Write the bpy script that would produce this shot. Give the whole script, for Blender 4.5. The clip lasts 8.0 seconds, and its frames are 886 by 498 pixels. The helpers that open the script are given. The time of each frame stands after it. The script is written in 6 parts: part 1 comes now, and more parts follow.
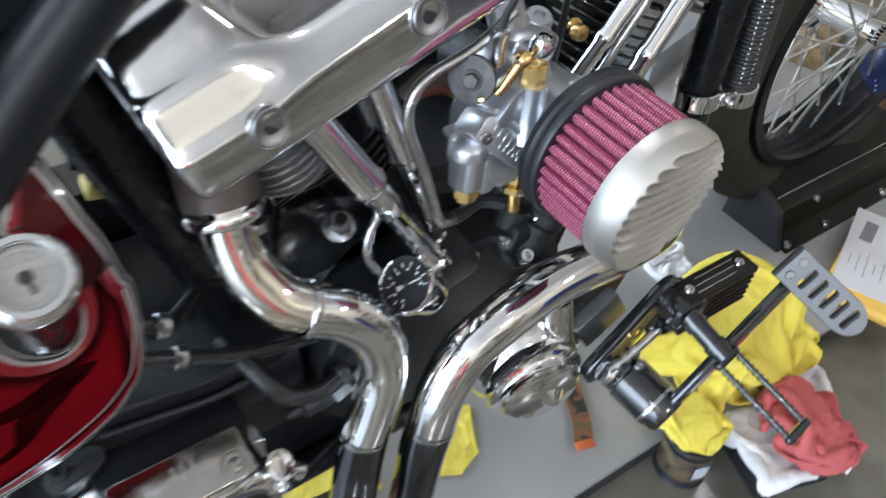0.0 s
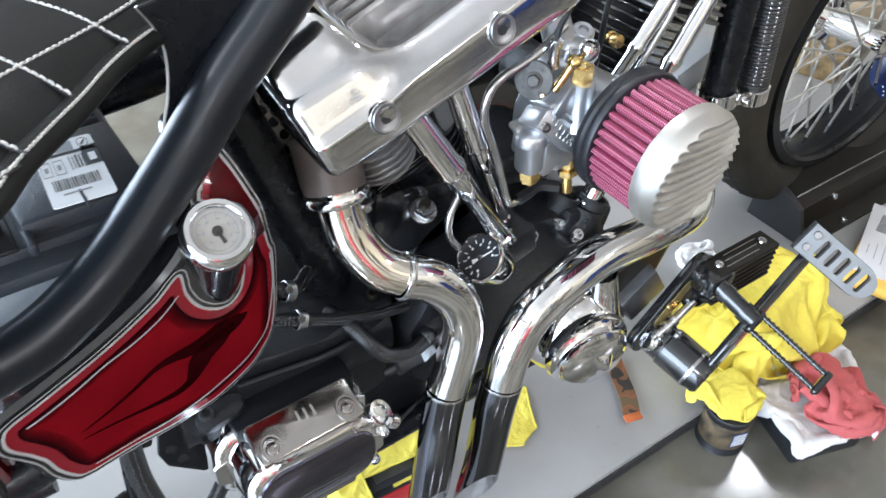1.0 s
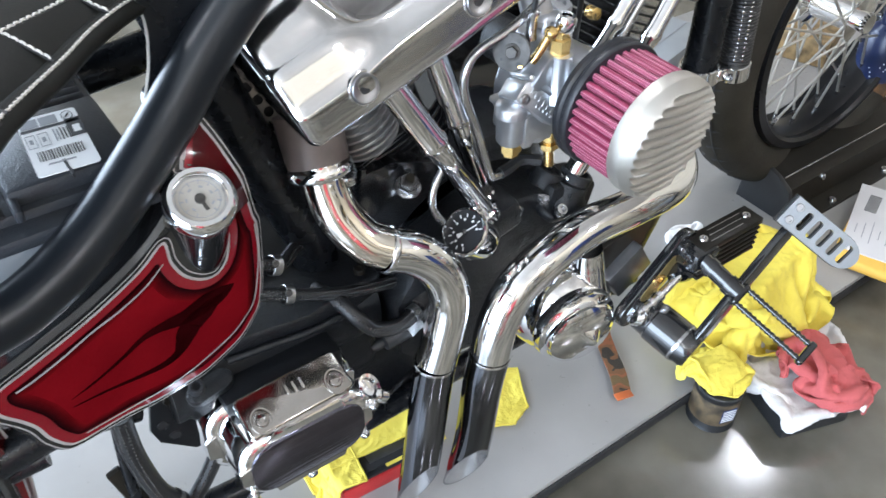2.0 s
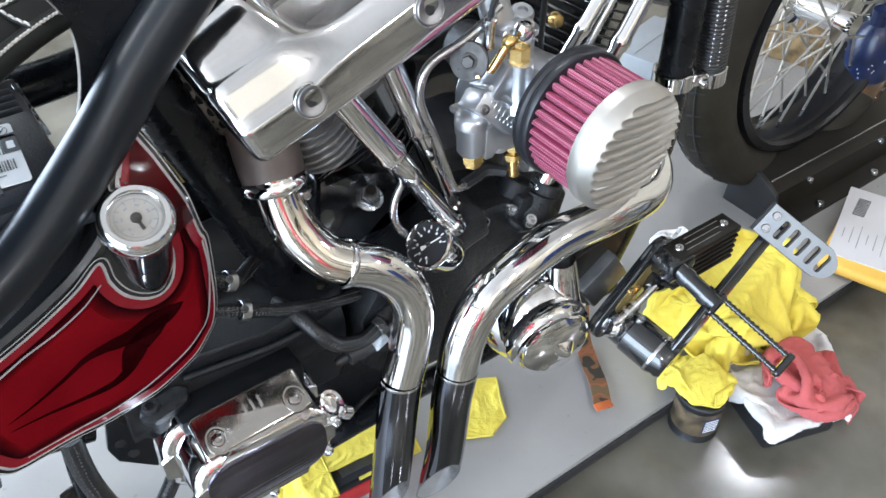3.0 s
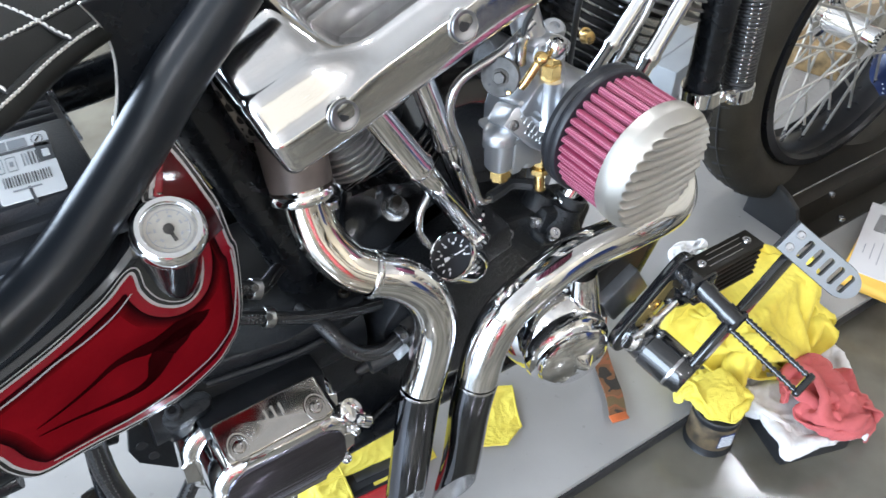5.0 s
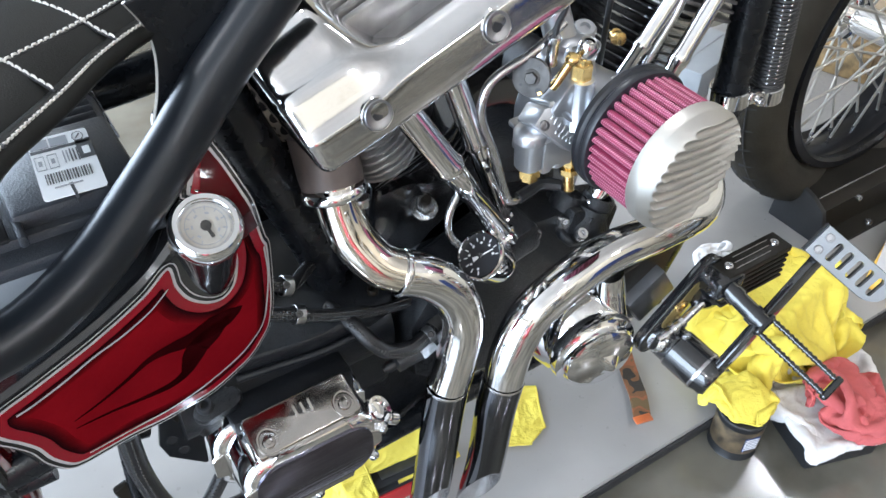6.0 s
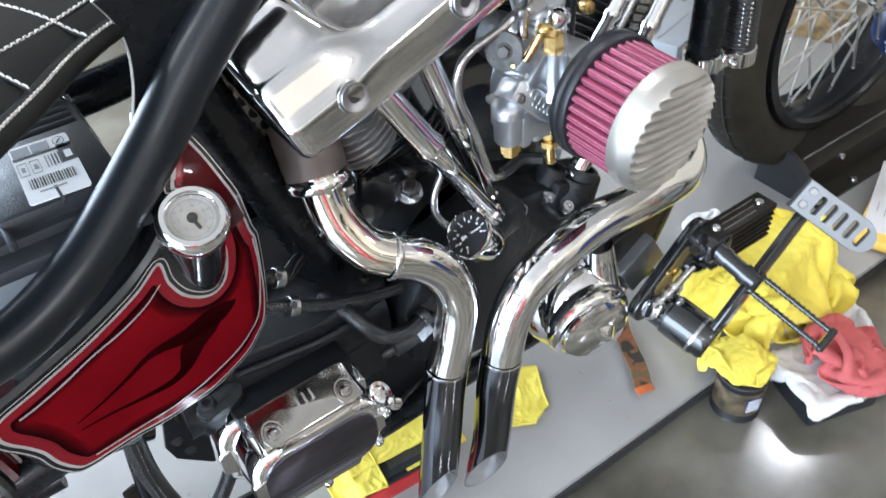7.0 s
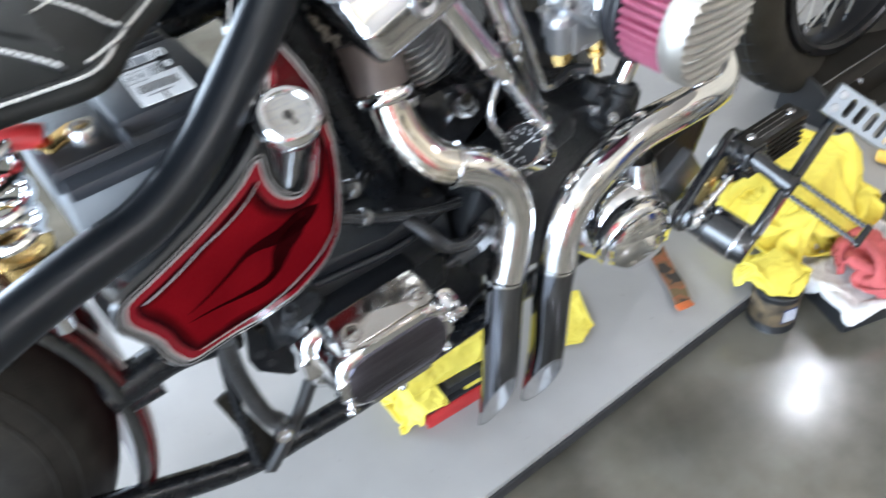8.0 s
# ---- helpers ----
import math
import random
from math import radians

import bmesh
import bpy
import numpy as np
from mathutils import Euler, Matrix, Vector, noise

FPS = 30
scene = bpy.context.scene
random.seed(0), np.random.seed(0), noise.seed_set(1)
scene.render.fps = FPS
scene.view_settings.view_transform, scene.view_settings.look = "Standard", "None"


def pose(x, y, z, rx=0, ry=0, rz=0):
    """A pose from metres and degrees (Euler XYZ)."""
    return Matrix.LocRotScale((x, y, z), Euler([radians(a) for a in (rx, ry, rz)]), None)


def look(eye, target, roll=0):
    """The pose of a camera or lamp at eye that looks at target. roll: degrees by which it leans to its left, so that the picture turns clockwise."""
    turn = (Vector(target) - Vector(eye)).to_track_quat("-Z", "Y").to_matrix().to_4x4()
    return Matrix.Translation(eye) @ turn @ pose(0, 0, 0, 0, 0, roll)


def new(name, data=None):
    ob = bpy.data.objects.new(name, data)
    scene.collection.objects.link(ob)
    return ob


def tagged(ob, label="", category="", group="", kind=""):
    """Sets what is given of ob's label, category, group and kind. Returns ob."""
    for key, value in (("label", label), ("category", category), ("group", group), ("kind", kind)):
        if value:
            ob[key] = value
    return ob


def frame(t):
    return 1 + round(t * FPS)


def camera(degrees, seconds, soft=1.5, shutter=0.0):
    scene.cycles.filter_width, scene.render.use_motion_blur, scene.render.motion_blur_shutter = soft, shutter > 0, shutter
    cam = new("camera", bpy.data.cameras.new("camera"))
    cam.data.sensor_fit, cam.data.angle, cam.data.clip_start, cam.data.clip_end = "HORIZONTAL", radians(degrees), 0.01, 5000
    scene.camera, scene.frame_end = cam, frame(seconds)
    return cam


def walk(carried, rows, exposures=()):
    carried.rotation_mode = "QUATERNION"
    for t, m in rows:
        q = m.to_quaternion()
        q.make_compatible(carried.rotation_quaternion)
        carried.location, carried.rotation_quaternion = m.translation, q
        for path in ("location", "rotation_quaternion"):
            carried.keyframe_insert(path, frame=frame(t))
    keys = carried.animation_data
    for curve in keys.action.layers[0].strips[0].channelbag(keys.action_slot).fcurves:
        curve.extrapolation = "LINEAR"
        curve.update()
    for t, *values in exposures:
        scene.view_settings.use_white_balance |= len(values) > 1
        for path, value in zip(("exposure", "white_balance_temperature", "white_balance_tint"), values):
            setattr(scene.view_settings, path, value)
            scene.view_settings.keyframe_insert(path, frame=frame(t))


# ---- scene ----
cam = camera(55.8, 8.0, shutter=0.75)
METRES, EYE, TILT, LEAN, TURN = 0.46, 0.983, -44.607, -4.924, -34.972
ROWS = [
    (0.0, 0.0, 0.0, 0.0, 0.0, 0.0, -0.0),
    (0.5, -0.033, -0.2203, -0.0825, 2.21, 1.18, 1.6),
    (1.0, -0.091, -0.3208, -0.1395, 1.99, 2.84, 2.15),
    (1.5, -0.0911, -0.3531, -0.1907, 1.98, 2.96, 2.79),
    (3.0, 0.0334, -0.2961, -0.1738, 2.33, 2.84, 3.4),
    (3.5, 0.042, -0.286, -0.1574, 2.35, 2.09, 3.4),
    (4.0, 0.024, -0.2845, -0.1409, 2.57, 2.27, 2.47),
    (4.5, 0.0172, -0.2926, -0.1374, 2.55, 2.49, 2.12),
    (6.0, -0.017, -0.3144, -0.1419, 4.22, 2.73, 1.25),
    (6.5, -0.0184, -0.3096, -0.1489, 4.09, 2.78, 2.51),
    (7.0, -0.0052, -0.326, -0.1872, 4.09, 2.76, 5.79),
    (7.5, -0.0172, -0.3633, -0.2454, 3.77, 1.84, 7.53),
    (7.8, -0.0781, -0.4233, -0.3104, 3.777, 1.551, 8.579),
    (8.0, -0.1486, -0.4449, -0.3472, 4.56, 1.71, 8.79),
]
EXPOSURES = [(t, stops, 5930, 13) for t, stops in ((0.0, -0.38), (0.5, -0.17), (1.0, 0.05), (1.5, 0.06), (3.0, 0.0), (4.5, 0.02), (6.5, 0.05), (7.5, 0.03), (8.0, 0.15))]
walk(cam, [(t, pose(0, 0, EYE, TILT, LEAN, TURN) @ pose(METRES * x, METRES * y, METRES * z, 90 + pitch, roll, yaw)) for t, x, y, z, yaw, pitch, roll in ROWS], EXPOSURES)

# ---- world, lamps and exposure ----
scene.view_settings.exposure = 0.0
world = bpy.data.worlds.new("world")
scene.world = world
world.use_nodes = True
world.node_tree.nodes["Background"].inputs["Color"].default_value = (0.75, 0.85, 1.0, 1)
world.node_tree.nodes["Background"].inputs["Strength"].default_value = 1.0


def area_lamp(name, m, sx, sy, watts, colour):
    data = bpy.data.lights.new(name, "AREA")
    data.shape, data.size, data.size_y, data.energy, data.color = "RECTANGLE", sx, sy, watts, colour
    ob = new(name, data)
    ob.matrix_world = m
    return ob


CEILING = 3.3
# first lamp fits the floor highlight; the others are assumed, south row as fill
LAMPS = [(2.93, 1.03), (0.5, 1.13), (-2.2, 1.13), (3.0, -2.7), (0.5, -2.7), (-2.2, -2.7)]
for lx, ly in LAMPS:
    bulb = bpy.data.lights.new("ceiling_fill_lamp", "POINT")
    bulb.energy, bulb.color, bulb.shadow_soft_size = 27 if lx > 2 and ly > 0 else 60 if ly > 0 else 80, (0.97, 0.965, 0.945), 0.11
    new("ceiling_fill_lamp", bulb).location = (lx, ly, CEILING - 0.50)
DOOR = (-4.3, -0.3, 3.1)
WEST = (-3.8, 1.6, 3.1)
area_lamp("door_daylight", look(((DOOR[0] + DOOR[1]) / 2, 4.42, 1.5), ((DOOR[0] + DOOR[1]) / 2, 0, 1.5)), DOOR[1] - DOOR[0] - 0.1, 2.95, 500, (0.78, 0.91, 1.0))
area_lamp("door_daylight", look((-4.42, (WEST[0] + WEST[1]) / 2, 1.5), (0, (WEST[0] + WEST[1]) / 2, 1.5)), WEST[1] - WEST[0] - 0.1, 2.95, 540, (0.78, 0.91, 1.0))


# ---- materials ----
def material(name, colour, rough=0.5, metal=0.0, spread=0.12, scale=8.0, bump=0.0, bump_scale=60.0, coat=0.0, rough_spread=0.1, dark=None, stretch=(1, 1, 1), sheen=0.0, spec=0.5):
    m = bpy.data.materials.new(name)
    m.use_nodes = True
    nt = m.node_tree
    b = nt.nodes["Principled BSDF"]
    tc = nt.nodes.new("ShaderNodeTexCoord")
    mp = nt.nodes.new("ShaderNodeMapping")
    mp.inputs["Scale"].default_value = stretch
    nt.links.new(tc.outputs["Object"], mp.inputs["Vector"])
    big = nt.nodes.new("ShaderNodeTexNoise")
    big.inputs["Scale"].default_value, big.inputs["Detail"].default_value = scale, 6
    fine = nt.nodes.new("ShaderNodeTexNoise")
    fine.inputs["Scale"].default_value, fine.inputs["Detail"].default_value = bump_scale, 4
    nt.links.new(mp.outputs["Vector"], big.inputs["Vector"])
    nt.links.new(mp.outputs["Vector"], fine.inputs["Vector"])
    ramp = nt.nodes.new("ShaderNodeValToRGB")
    lo = dark if dark else tuple(max(0.0, c * (1 - 2 * spread)) for c in colour)
    ramp.color_ramp.elements[0].position, ramp.color_ramp.elements[1].position = 0.3, 0.65
    ramp.color_ramp.elements[0].color, ramp.color_ramp.elements[1].color = (*lo, 1), (*colour, 1)
    nt.links.new(big.outputs["Fac"], ramp.inputs["Fac"])
    nt.links.new(ramp.outputs["Color"], b.inputs["Base Color"])
    rr = nt.nodes.new("ShaderNodeMapRange")
    rr.inputs["From Min"].default_value, rr.inputs["From Max"].default_value = 0.3, 0.7
    rr.inputs["To Min"].default_value, rr.inputs["To Max"].default_value = max(0.01, rough - rough_spread * rough), min(1, rough + rough_spread * rough)
    nt.links.new(fine.outputs["Fac"], rr.inputs["Value"])
    nt.links.new(rr.outputs["Result"], b.inputs["Roughness"])
    b.inputs["Metallic"].default_value = metal
    b.inputs["Specular IOR Level"].default_value = spec
    b.inputs["Coat Weight"].default_value = coat
    b.inputs["Coat Roughness"].default_value = 0.04
    b.inputs["Sheen Weight"].default_value = sheen
    if bump:
        bn = nt.nodes.new("ShaderNodeBump")
        bn.inputs["Strength"].default_value, bn.inputs["Distance"].default_value = min(1.0, bump), 0.002
        nt.links.new(fine.outputs["Fac"], bn.inputs["Height"])
        nt.links.new(bn.outputs["Normal"], b.inputs["Normal"])
    return m


CHROME = material("chrome", (0.86, 0.86, 0.87), 0.035, 1, 0.02, 5)
# chrome with the warm reflection of the floor put into its colour
WARM_REFLECTION = material("chrome_warm_reflection", (0.87, 0.82, 0.74), 0.035, 1, 0.05, 9)
POLISHED = material("polished_aluminium", (0.72, 0.72, 0.735), 0.10, 1, 0.05, 14, 0.22, 26)
# the pad's dim warm reflection is set as base colour
COVER_PAD = material("polished_steel_warm_reflection", (0.50, 0.47, 0.44), 0.14, 1, 0.12, 30, 0.10, 40)
CAST = material("cast_aluminium", (0.50, 0.51, 0.53), 0.30, 0.82, 0.05, 40, rough_spread=0.03)
RAW_ALU = material("raw_cast_aluminium", (0.40, 0.39, 0.38), 0.46, 0.8, 0.2, 30, 0.12, 900)
SATIN_CAP = material("satin_aluminium", (0.52, 0.50, 0.46), 0.45, 0.9, 0.06, 25, 0.04, 900)
CASE_BLACK = material("gearbox_black_paint", (0.009, 0.010, 0.012), 0.30, 0, 0.12, 18, 0.40, 900, spec=0.30)
# plain chrome of the tails, darkened in colour to hold their dark reflection
DARK_REFLECTION = material("chrome_dark_reflection", (0.17, 0.175, 0.195), 0.05, 1, 0.03, 5)
# brushed chrome; the face plate's dark purple reflection is part of its colour
PURPLE_REFLECTION = material("brushed_chrome_purple_reflection", (0.19, 0.18, 0.225), 0.17, 1, 0.25, 60, 0.25, 260, stretch=(0.03, 1, 1), rough_spread=0.6)
BRUSHED = material("worn_zinc_steel", (0.40, 0.40, 0.40), 0.34, 1, 0.25, 120, 0.1, 600)
STEEL = material("zinc_steel", (0.62, 0.62, 0.63), 0.25, 1, 0.12, 40)
MOUNT_GREY = material("satin_anodised", (0.20, 0.205, 0.215), 0.36, 0.8, 0.15, 40, 0.05, 700)
BRONZE = material("olive_bronze", (0.30, 0.23, 0.09), 0.4, 0.6, 0.15, 40)
BOLT_GREY = material("satin_bolt_steel", (0.34, 0.34, 0.35), 0.34, 0.9, 0.06, 40, 0.03, 500)
BRASS = material("brass", (0.80, 0.56, 0.22), 0.24, 1, 0.15, 60)
STAY_BLACK = material("satin_black_stay_paint", (0.008, 0.010, 0.013), 0.33, 0, 0.1, 10, spec=0.36)
SATIN_BLACK = material("satin_black_paint", (0.007, 0.008, 0.010), 0.27, 0, 0.1, 10, spec=0.38)
GLOSS_BLACK = material("gloss_black_paint", (0.012, 0.0125, 0.014), 0.14, 0, 0.1, 10, coat=1.0)
WRINKLE = material("wrinkle_black_paint", (0.009, 0.010, 0.012), 0.29, 0, 0.2, 60, 0.45, 900, spec=0.36)
BLACK_PLASTIC = material("black_plastic", (0.018, 0.019, 0.021), 0.42, 0, 0.15, 20, 0.15, 700)
RUBBER = material("tyre_rubber", (0.026, 0.023, 0.019), 0.62, 0, 0.3, 30, 0.3, 500, spec=0.25)
TYRE = material("worn_tyre_rubber", (0.034, 0.030, 0.023), 0.7, 0, 0.3, 16, 0.3, 300, dark=(0.019, 0.017, 0.013), spec=0.2)
RIM_BLACK = material("rim_black_paint", (0.007, 0.007, 0.008), 0.3, 0, 0.15, 12, spec=0.25)
HOSE = material("rubber_hose", (0.012, 0.012, 0.013), 0.40, 0, 0.2, 40, 0.3, 600)
CANDY_RED = material("candy_red_paint", (0.185, 0.005, 0.009), 0.16, 0, 0.3, 14, dark=(0.125, 0.003, 0.006), spec=0.0)
DARK_RED = material("dark_flame_paint", (0.030, 0.002, 0.003), 0.18, 0, 0.3, 20, spec=0.0)
EDGE_RED = material("edge_red_paint", (0.25, 0.005, 0.014), 0.2, 0, 0.1, 20, coat=0.4, spec=0.2)
PINSTRIPE = material("silver_pinstripe", (0.52, 0.50, 0.50), 0.42, 0.1, 0.1, 60, coat=0.15)
def filter_material():
    m = material("oiled_cotton_filter", (0.46, 0.085, 0.18), 0.5, 0, 0.15, 300)
    nt = m.node_tree
    b = nt.nodes["Principled BSDF"]
    tc = nt.nodes["Texture Coordinate"]
    waves = []
    for axis in ("Y", "Z"):
        w = nt.nodes.new("ShaderNodeTexWave")
        w.wave_type, w.bands_direction = "BANDS", axis
        w.inputs["Scale"].default_value, w.inputs["Distortion"].default_value = 135, 0.3
        nt.links.new(tc.outputs["Object"], w.inputs["Vector"])
        waves.append(w)
    mul = nt.nodes.new("ShaderNodeMath")
    mul.operation = "MULTIPLY"
    nt.links.new(waves[0].outputs["Fac"], mul.inputs[0])
    nt.links.new(waves[1].outputs["Fac"], mul.inputs[1])
    mix = nt.nodes.new("ShaderNodeMix")
    mix.data_type = "RGBA"
    nt.links.new(mul.outputs["Value"], mix.inputs["Factor"])
    mix.inputs["A"].default_value = (0.24, 0.022, 0.068, 1)
    mix.inputs["B"].default_value = (0.80, 0.33, 0.46, 1)
    nt.links.new(mix.outputs["Result"], b.inputs["Base Color"])
    bn = nt.nodes.new("ShaderNodeBump")
    bn.inputs["Strength"].default_value, bn.inputs["Distance"].default_value = 0.9, 0.0012
    nt.links.new(mul.outputs["Value"], bn.inputs["Height"])
    nt.links.new(bn.outputs["Normal"], b.inputs["Normal"])
    return m


FILTER_PINK = filter_material()
FLANGE = material("smooth_black_rubber", (0.014, 0.015, 0.019), 0.38, 0, 0.15, 30, 0.06, 500)
BURNT = material("heat_browned_casting", (0.20, 0.165, 0.15), 0.5, 0.5, 0.2, 20, 0.1, 900)
DARK_STEEL = material("dark_steel", (0.085, 0.08, 0.075), 0.46, 0.6, 0.25, 90, 0.1, 400)
VINYL = material("black_vinyl", (0.011, 0.0115, 0.0105), 0.42, 0, 0.15, 30, 0.14, 900, spec=0.18)
THREAD = material("white_thread", (0.72, 0.70, 0.66), 0.8, 0, 0.15, 300)
BATTERY_GREY = material("battery_case", (0.30, 0.32, 0.34), 0.45, 0, 0.06, 15, 0.1, 500)
BATTERY_LID = material("battery_lid", (0.035, 0.039, 0.046), 0.36, 0, 0.1, 20, 0.25, 600)
LABEL_WHITE = material("paper_label", (0.86, 0.865, 0.87), 0.45, 0, 0.03, 30)
INK = material("black_ink", (0.02, 0.02, 0.022), 0.5, 0, 0.05, 30)
GREY_INK = material("grey_ink", (0.30, 0.31, 0.33), 0.5, 0, 0.05, 30)
DECK = material("lift_deck_grey_paint", (0.335, 0.327, 0.318), 0.36, 0, 0.07, 5, 0.08, 90, dark=(0.275, 0.268, 0.260), rough_spread=0.25)
DECK_EDGE = material("dark_deck_edge", (0.03, 0.03, 0.032), 0.6, 0, 0.2, 12)
BLACK_STEEL = material("black_powder_coat", (0.017, 0.0145, 0.011), 0.34, 0, 0.3, 9, 0.12, 500, spec=0.22)
YELLOW_CLOTH = material("yellow_microfibre", (0.79, 0.66, 0.095), 0.95, 0, 0.06, 34, 0.6, 420, sheen=0.05, dark=(0.72, 0.58, 0.070))
WHITE_CLOTH = material("white_cloth", (0.80, 0.785, 0.785), 0.95, 0, 0.08, 30, 0.45, 520, sheen=0.05)
RED_CLOTH = material("faded_red_shop_rag", (0.54, 0.115, 0.115), 0.95, 0, 0.08, 30, 0.5, 520, sheen=0.03)
RED_BOX = material("red_card", (0.50, 0.03, 0.03), 0.45, 0, 0.1, 20)
PAPER = material("white_paper", (0.63, 0.61, 0.61), 0.6, 0, 0.05, 10)
MANILA = material("yellow_envelope", (0.80, 0.48, 0.08), 0.6, 0, 0.08, 10)
GOLD = material("gold_card", (0.30, 0.20, 0.09), 0.5, 0, 0.35, 40)
AMBER = material("smoky_amber_plastic", (0.16, 0.085, 0.035), 0.15, 0, 0.3, 40, coat=0.5)
BLUE = material("blue_plastic", (0.02, 0.045, 0.17), 0.4, 0, 0.3, 20)
CARDBOARD = material("cardboard", (0.42, 0.33, 0.22), 0.7, 0, 0.15, 12)
WALL = material("painted_wall", (0.56, 0.49, 0.38), 0.7, 0, 0.06, 2, 0.1, 80)
CEIL = material("cream_ceiling", (0.47, 0.44, 0.40), 0.8, 0, 0.08, 2)
LAMP_WHITE = material("white_enamel", (0.8, 0.79, 0.76), 0.4, 0, 0.04, 8)
DIAL_SILVER = material("dial_face_silver", (0.42, 0.40, 0.36), 0.5, 0.0, 0.1, 60)
ORANGE = material("red_orange_webbing", (0.60, 0.15, 0.045), 0.4, 0, 0.15, 30)


def floor_material():
    m = material("polished_concrete", (0.205, 0.190, 0.155), 0.15, 0, 0.2, 3.4, 0.006, 30, rough_spread=0.22, dark=(0.065, 0.063, 0.053), spec=0.6)
    nt = m.node_tree
    b = nt.nodes["Principled BSDF"]
    ramp = nt.nodes["Color Ramp"]
    spot = nt.nodes.new("ShaderNodeTexNoise")
    spot.inputs["Scale"].default_value, spot.inputs["Detail"].default_value = 6, 10
    tc = nt.nodes["Texture Coordinate"]
    nt.links.new(tc.outputs["Object"], spot.inputs["Vector"])
    r2 = nt.nodes.new("ShaderNodeValToRGB")
    r2.color_ramp.elements[0].position, r2.color_ramp.elements[1].position = 0.34, 0.60
    r2.color_ramp.elements[0].color, r2.color_ramp.elements[1].color = (0.30, 0.25, 0.18, 1), (1, 1, 1, 1)
    nt.links.new(spot.outputs["Fac"], r2.inputs["Fac"])
    mix = nt.nodes.new("ShaderNodeMix")
    mix.data_type, mix.blend_type = "RGBA", "MULTIPLY"
    mix.inputs["Factor"].default_value = 0.6
    nt.links.new(ramp.outputs["Color"], mix.inputs["A"])
    nt.links.new(r2.outputs["Color"], mix.inputs["B"])
    nt.links.new(mix.outputs["Result"], b.inputs["Base Color"])
    return m


CONCRETE = floor_material()


def camo_material():
    m = material("camouflage_webbing", (0.30, 0.20, 0.10), 0.85, 0, 0.2, 40, 0.8, 600)
    nt = m.node_tree
    big = nt.nodes["Noise Texture"]
    big.inputs["Scale"].default_value, big.inputs["Detail"].default_value = 34, 1
    cr = nt.nodes["Color Ramp"].color_ramp
    cr.interpolation = "CONSTANT"
    cr.elements[0].position, cr.elements[0].color = 0.0, (0.028, 0.022, 0.016, 1)
    cr.elements[1].position, cr.elements[1].color = 0.43, (0.17, 0.075, 0.03, 1)
    e = cr.elements.new(0.53)
    e.color = (0.25, 0.085, 0.035, 1)
    e = cr.elements.new(0.62)
    e.color = (0.13, 0.085, 0.035, 1)
    return m


CAMO = camo_material()


# ---- mesh helpers ----
def part(name, bm, mat, parent, label="", smooth=True, angle=40):
    me = bpy.data.meshes.new(name)
    bmesh.ops.recalc_face_normals(bm, faces=bm.faces)
    if smooth:
        for f in bm.faces:
            f.smooth = True
        for e in bm.edges:
            if len(e.link_faces) == 2 and e.calc_face_angle(0) > radians(angle):
                e.smooth = False
    bm.to_mesh(me)
    bm.free()
    for x in (mat if isinstance(mat, (list, tuple)) else [mat]):
        me.materials.append(x)
    ob = new(name, me)
    if parent:
        ob.parent = parent
    if label:
        ob["label"] = label
    return ob


def thing(name, label, category, at=(0, 0, 0), group="", kind=""):
    e = new(name)
    e.location = at
    e.empty_display_size = 0.05
    return tagged(e, label, category, group, kind)


def settle(root):
    """Lets the parts, built in the room's axes, keep their places under a thing with its foot elsewhere."""
    m = Matrix.Translation(root.location).inverted()
    for o in root.children:
        o.matrix_parent_inverse = m


def frame_at(origin, zdir, xdir=(1, 0, 0)):
    z = Vector(zdir).normalized()
    x = Vector(xdir)
    x = (x - z * x.dot(z)).normalized()
    y = z.cross(x)
    return Matrix(((x[0], y[0], z[0], origin[0]), (x[1], y[1], z[1], origin[1]), (x[2], y[2], z[2], origin[2]), (0, 0, 0, 1)))


def smooth_path(pts, n=8):
    """Points along a rounded line through the given ones."""
    p = [Vector(q) for q in pts]
    if len(p) < 3:
        return p
    out = []
    for i in range(len(p) - 1):
        a, b, c, d = p[max(0, i - 1)], p[i], p[i + 1], p[min(len(p) - 1, i + 2)]
        for k in range(n):
            t = k / n
            out.append(0.5 * ((2 * b) + (c - a) * t + (2 * a - 5 * b + 4 * c - d) * t * t + (3 * b - a - 3 * c + d) * t ** 3))
    out.append(p[-1])
    return out


def ring_path(bm, pts, radii, seg=20, cap=True, squash=None):
    rings = []
    n = len(pts)
    up = None
    for i in range(n):
        tan = (pts[min(i + 1, n - 1)] - pts[max(i - 1, 0)]).normalized()
        if up is None:
            up = tan.orthogonal().normalized()
        up = (up - tan * up.dot(tan)).normalized()
        side = tan.cross(up)
        r = radii[i] if isinstance(radii, (list, tuple)) else radii
        rings.append([bm.verts.new(pts[i] + (up * math.cos(2 * math.pi * k / seg) + side * math.sin(2 * math.pi * k / seg)) * r) for k in range(seg)])
    for a, b in zip(rings, rings[1:]):
        for k in range(seg):
            bm.faces.new((a[k], a[(k + 1) % seg], b[(k + 1) % seg], b[k]))
    if cap:
        bm.faces.new(rings[0])
        bm.faces.new(rings[-1])
    return rings


def tube(pts, r, n=8, seg=20, cap=True, bm=None):
    bm = bm or bmesh.new()
    ring_path(bm, smooth_path(pts, n) if n else [Vector(q) for q in pts], r, seg, cap)
    return bm


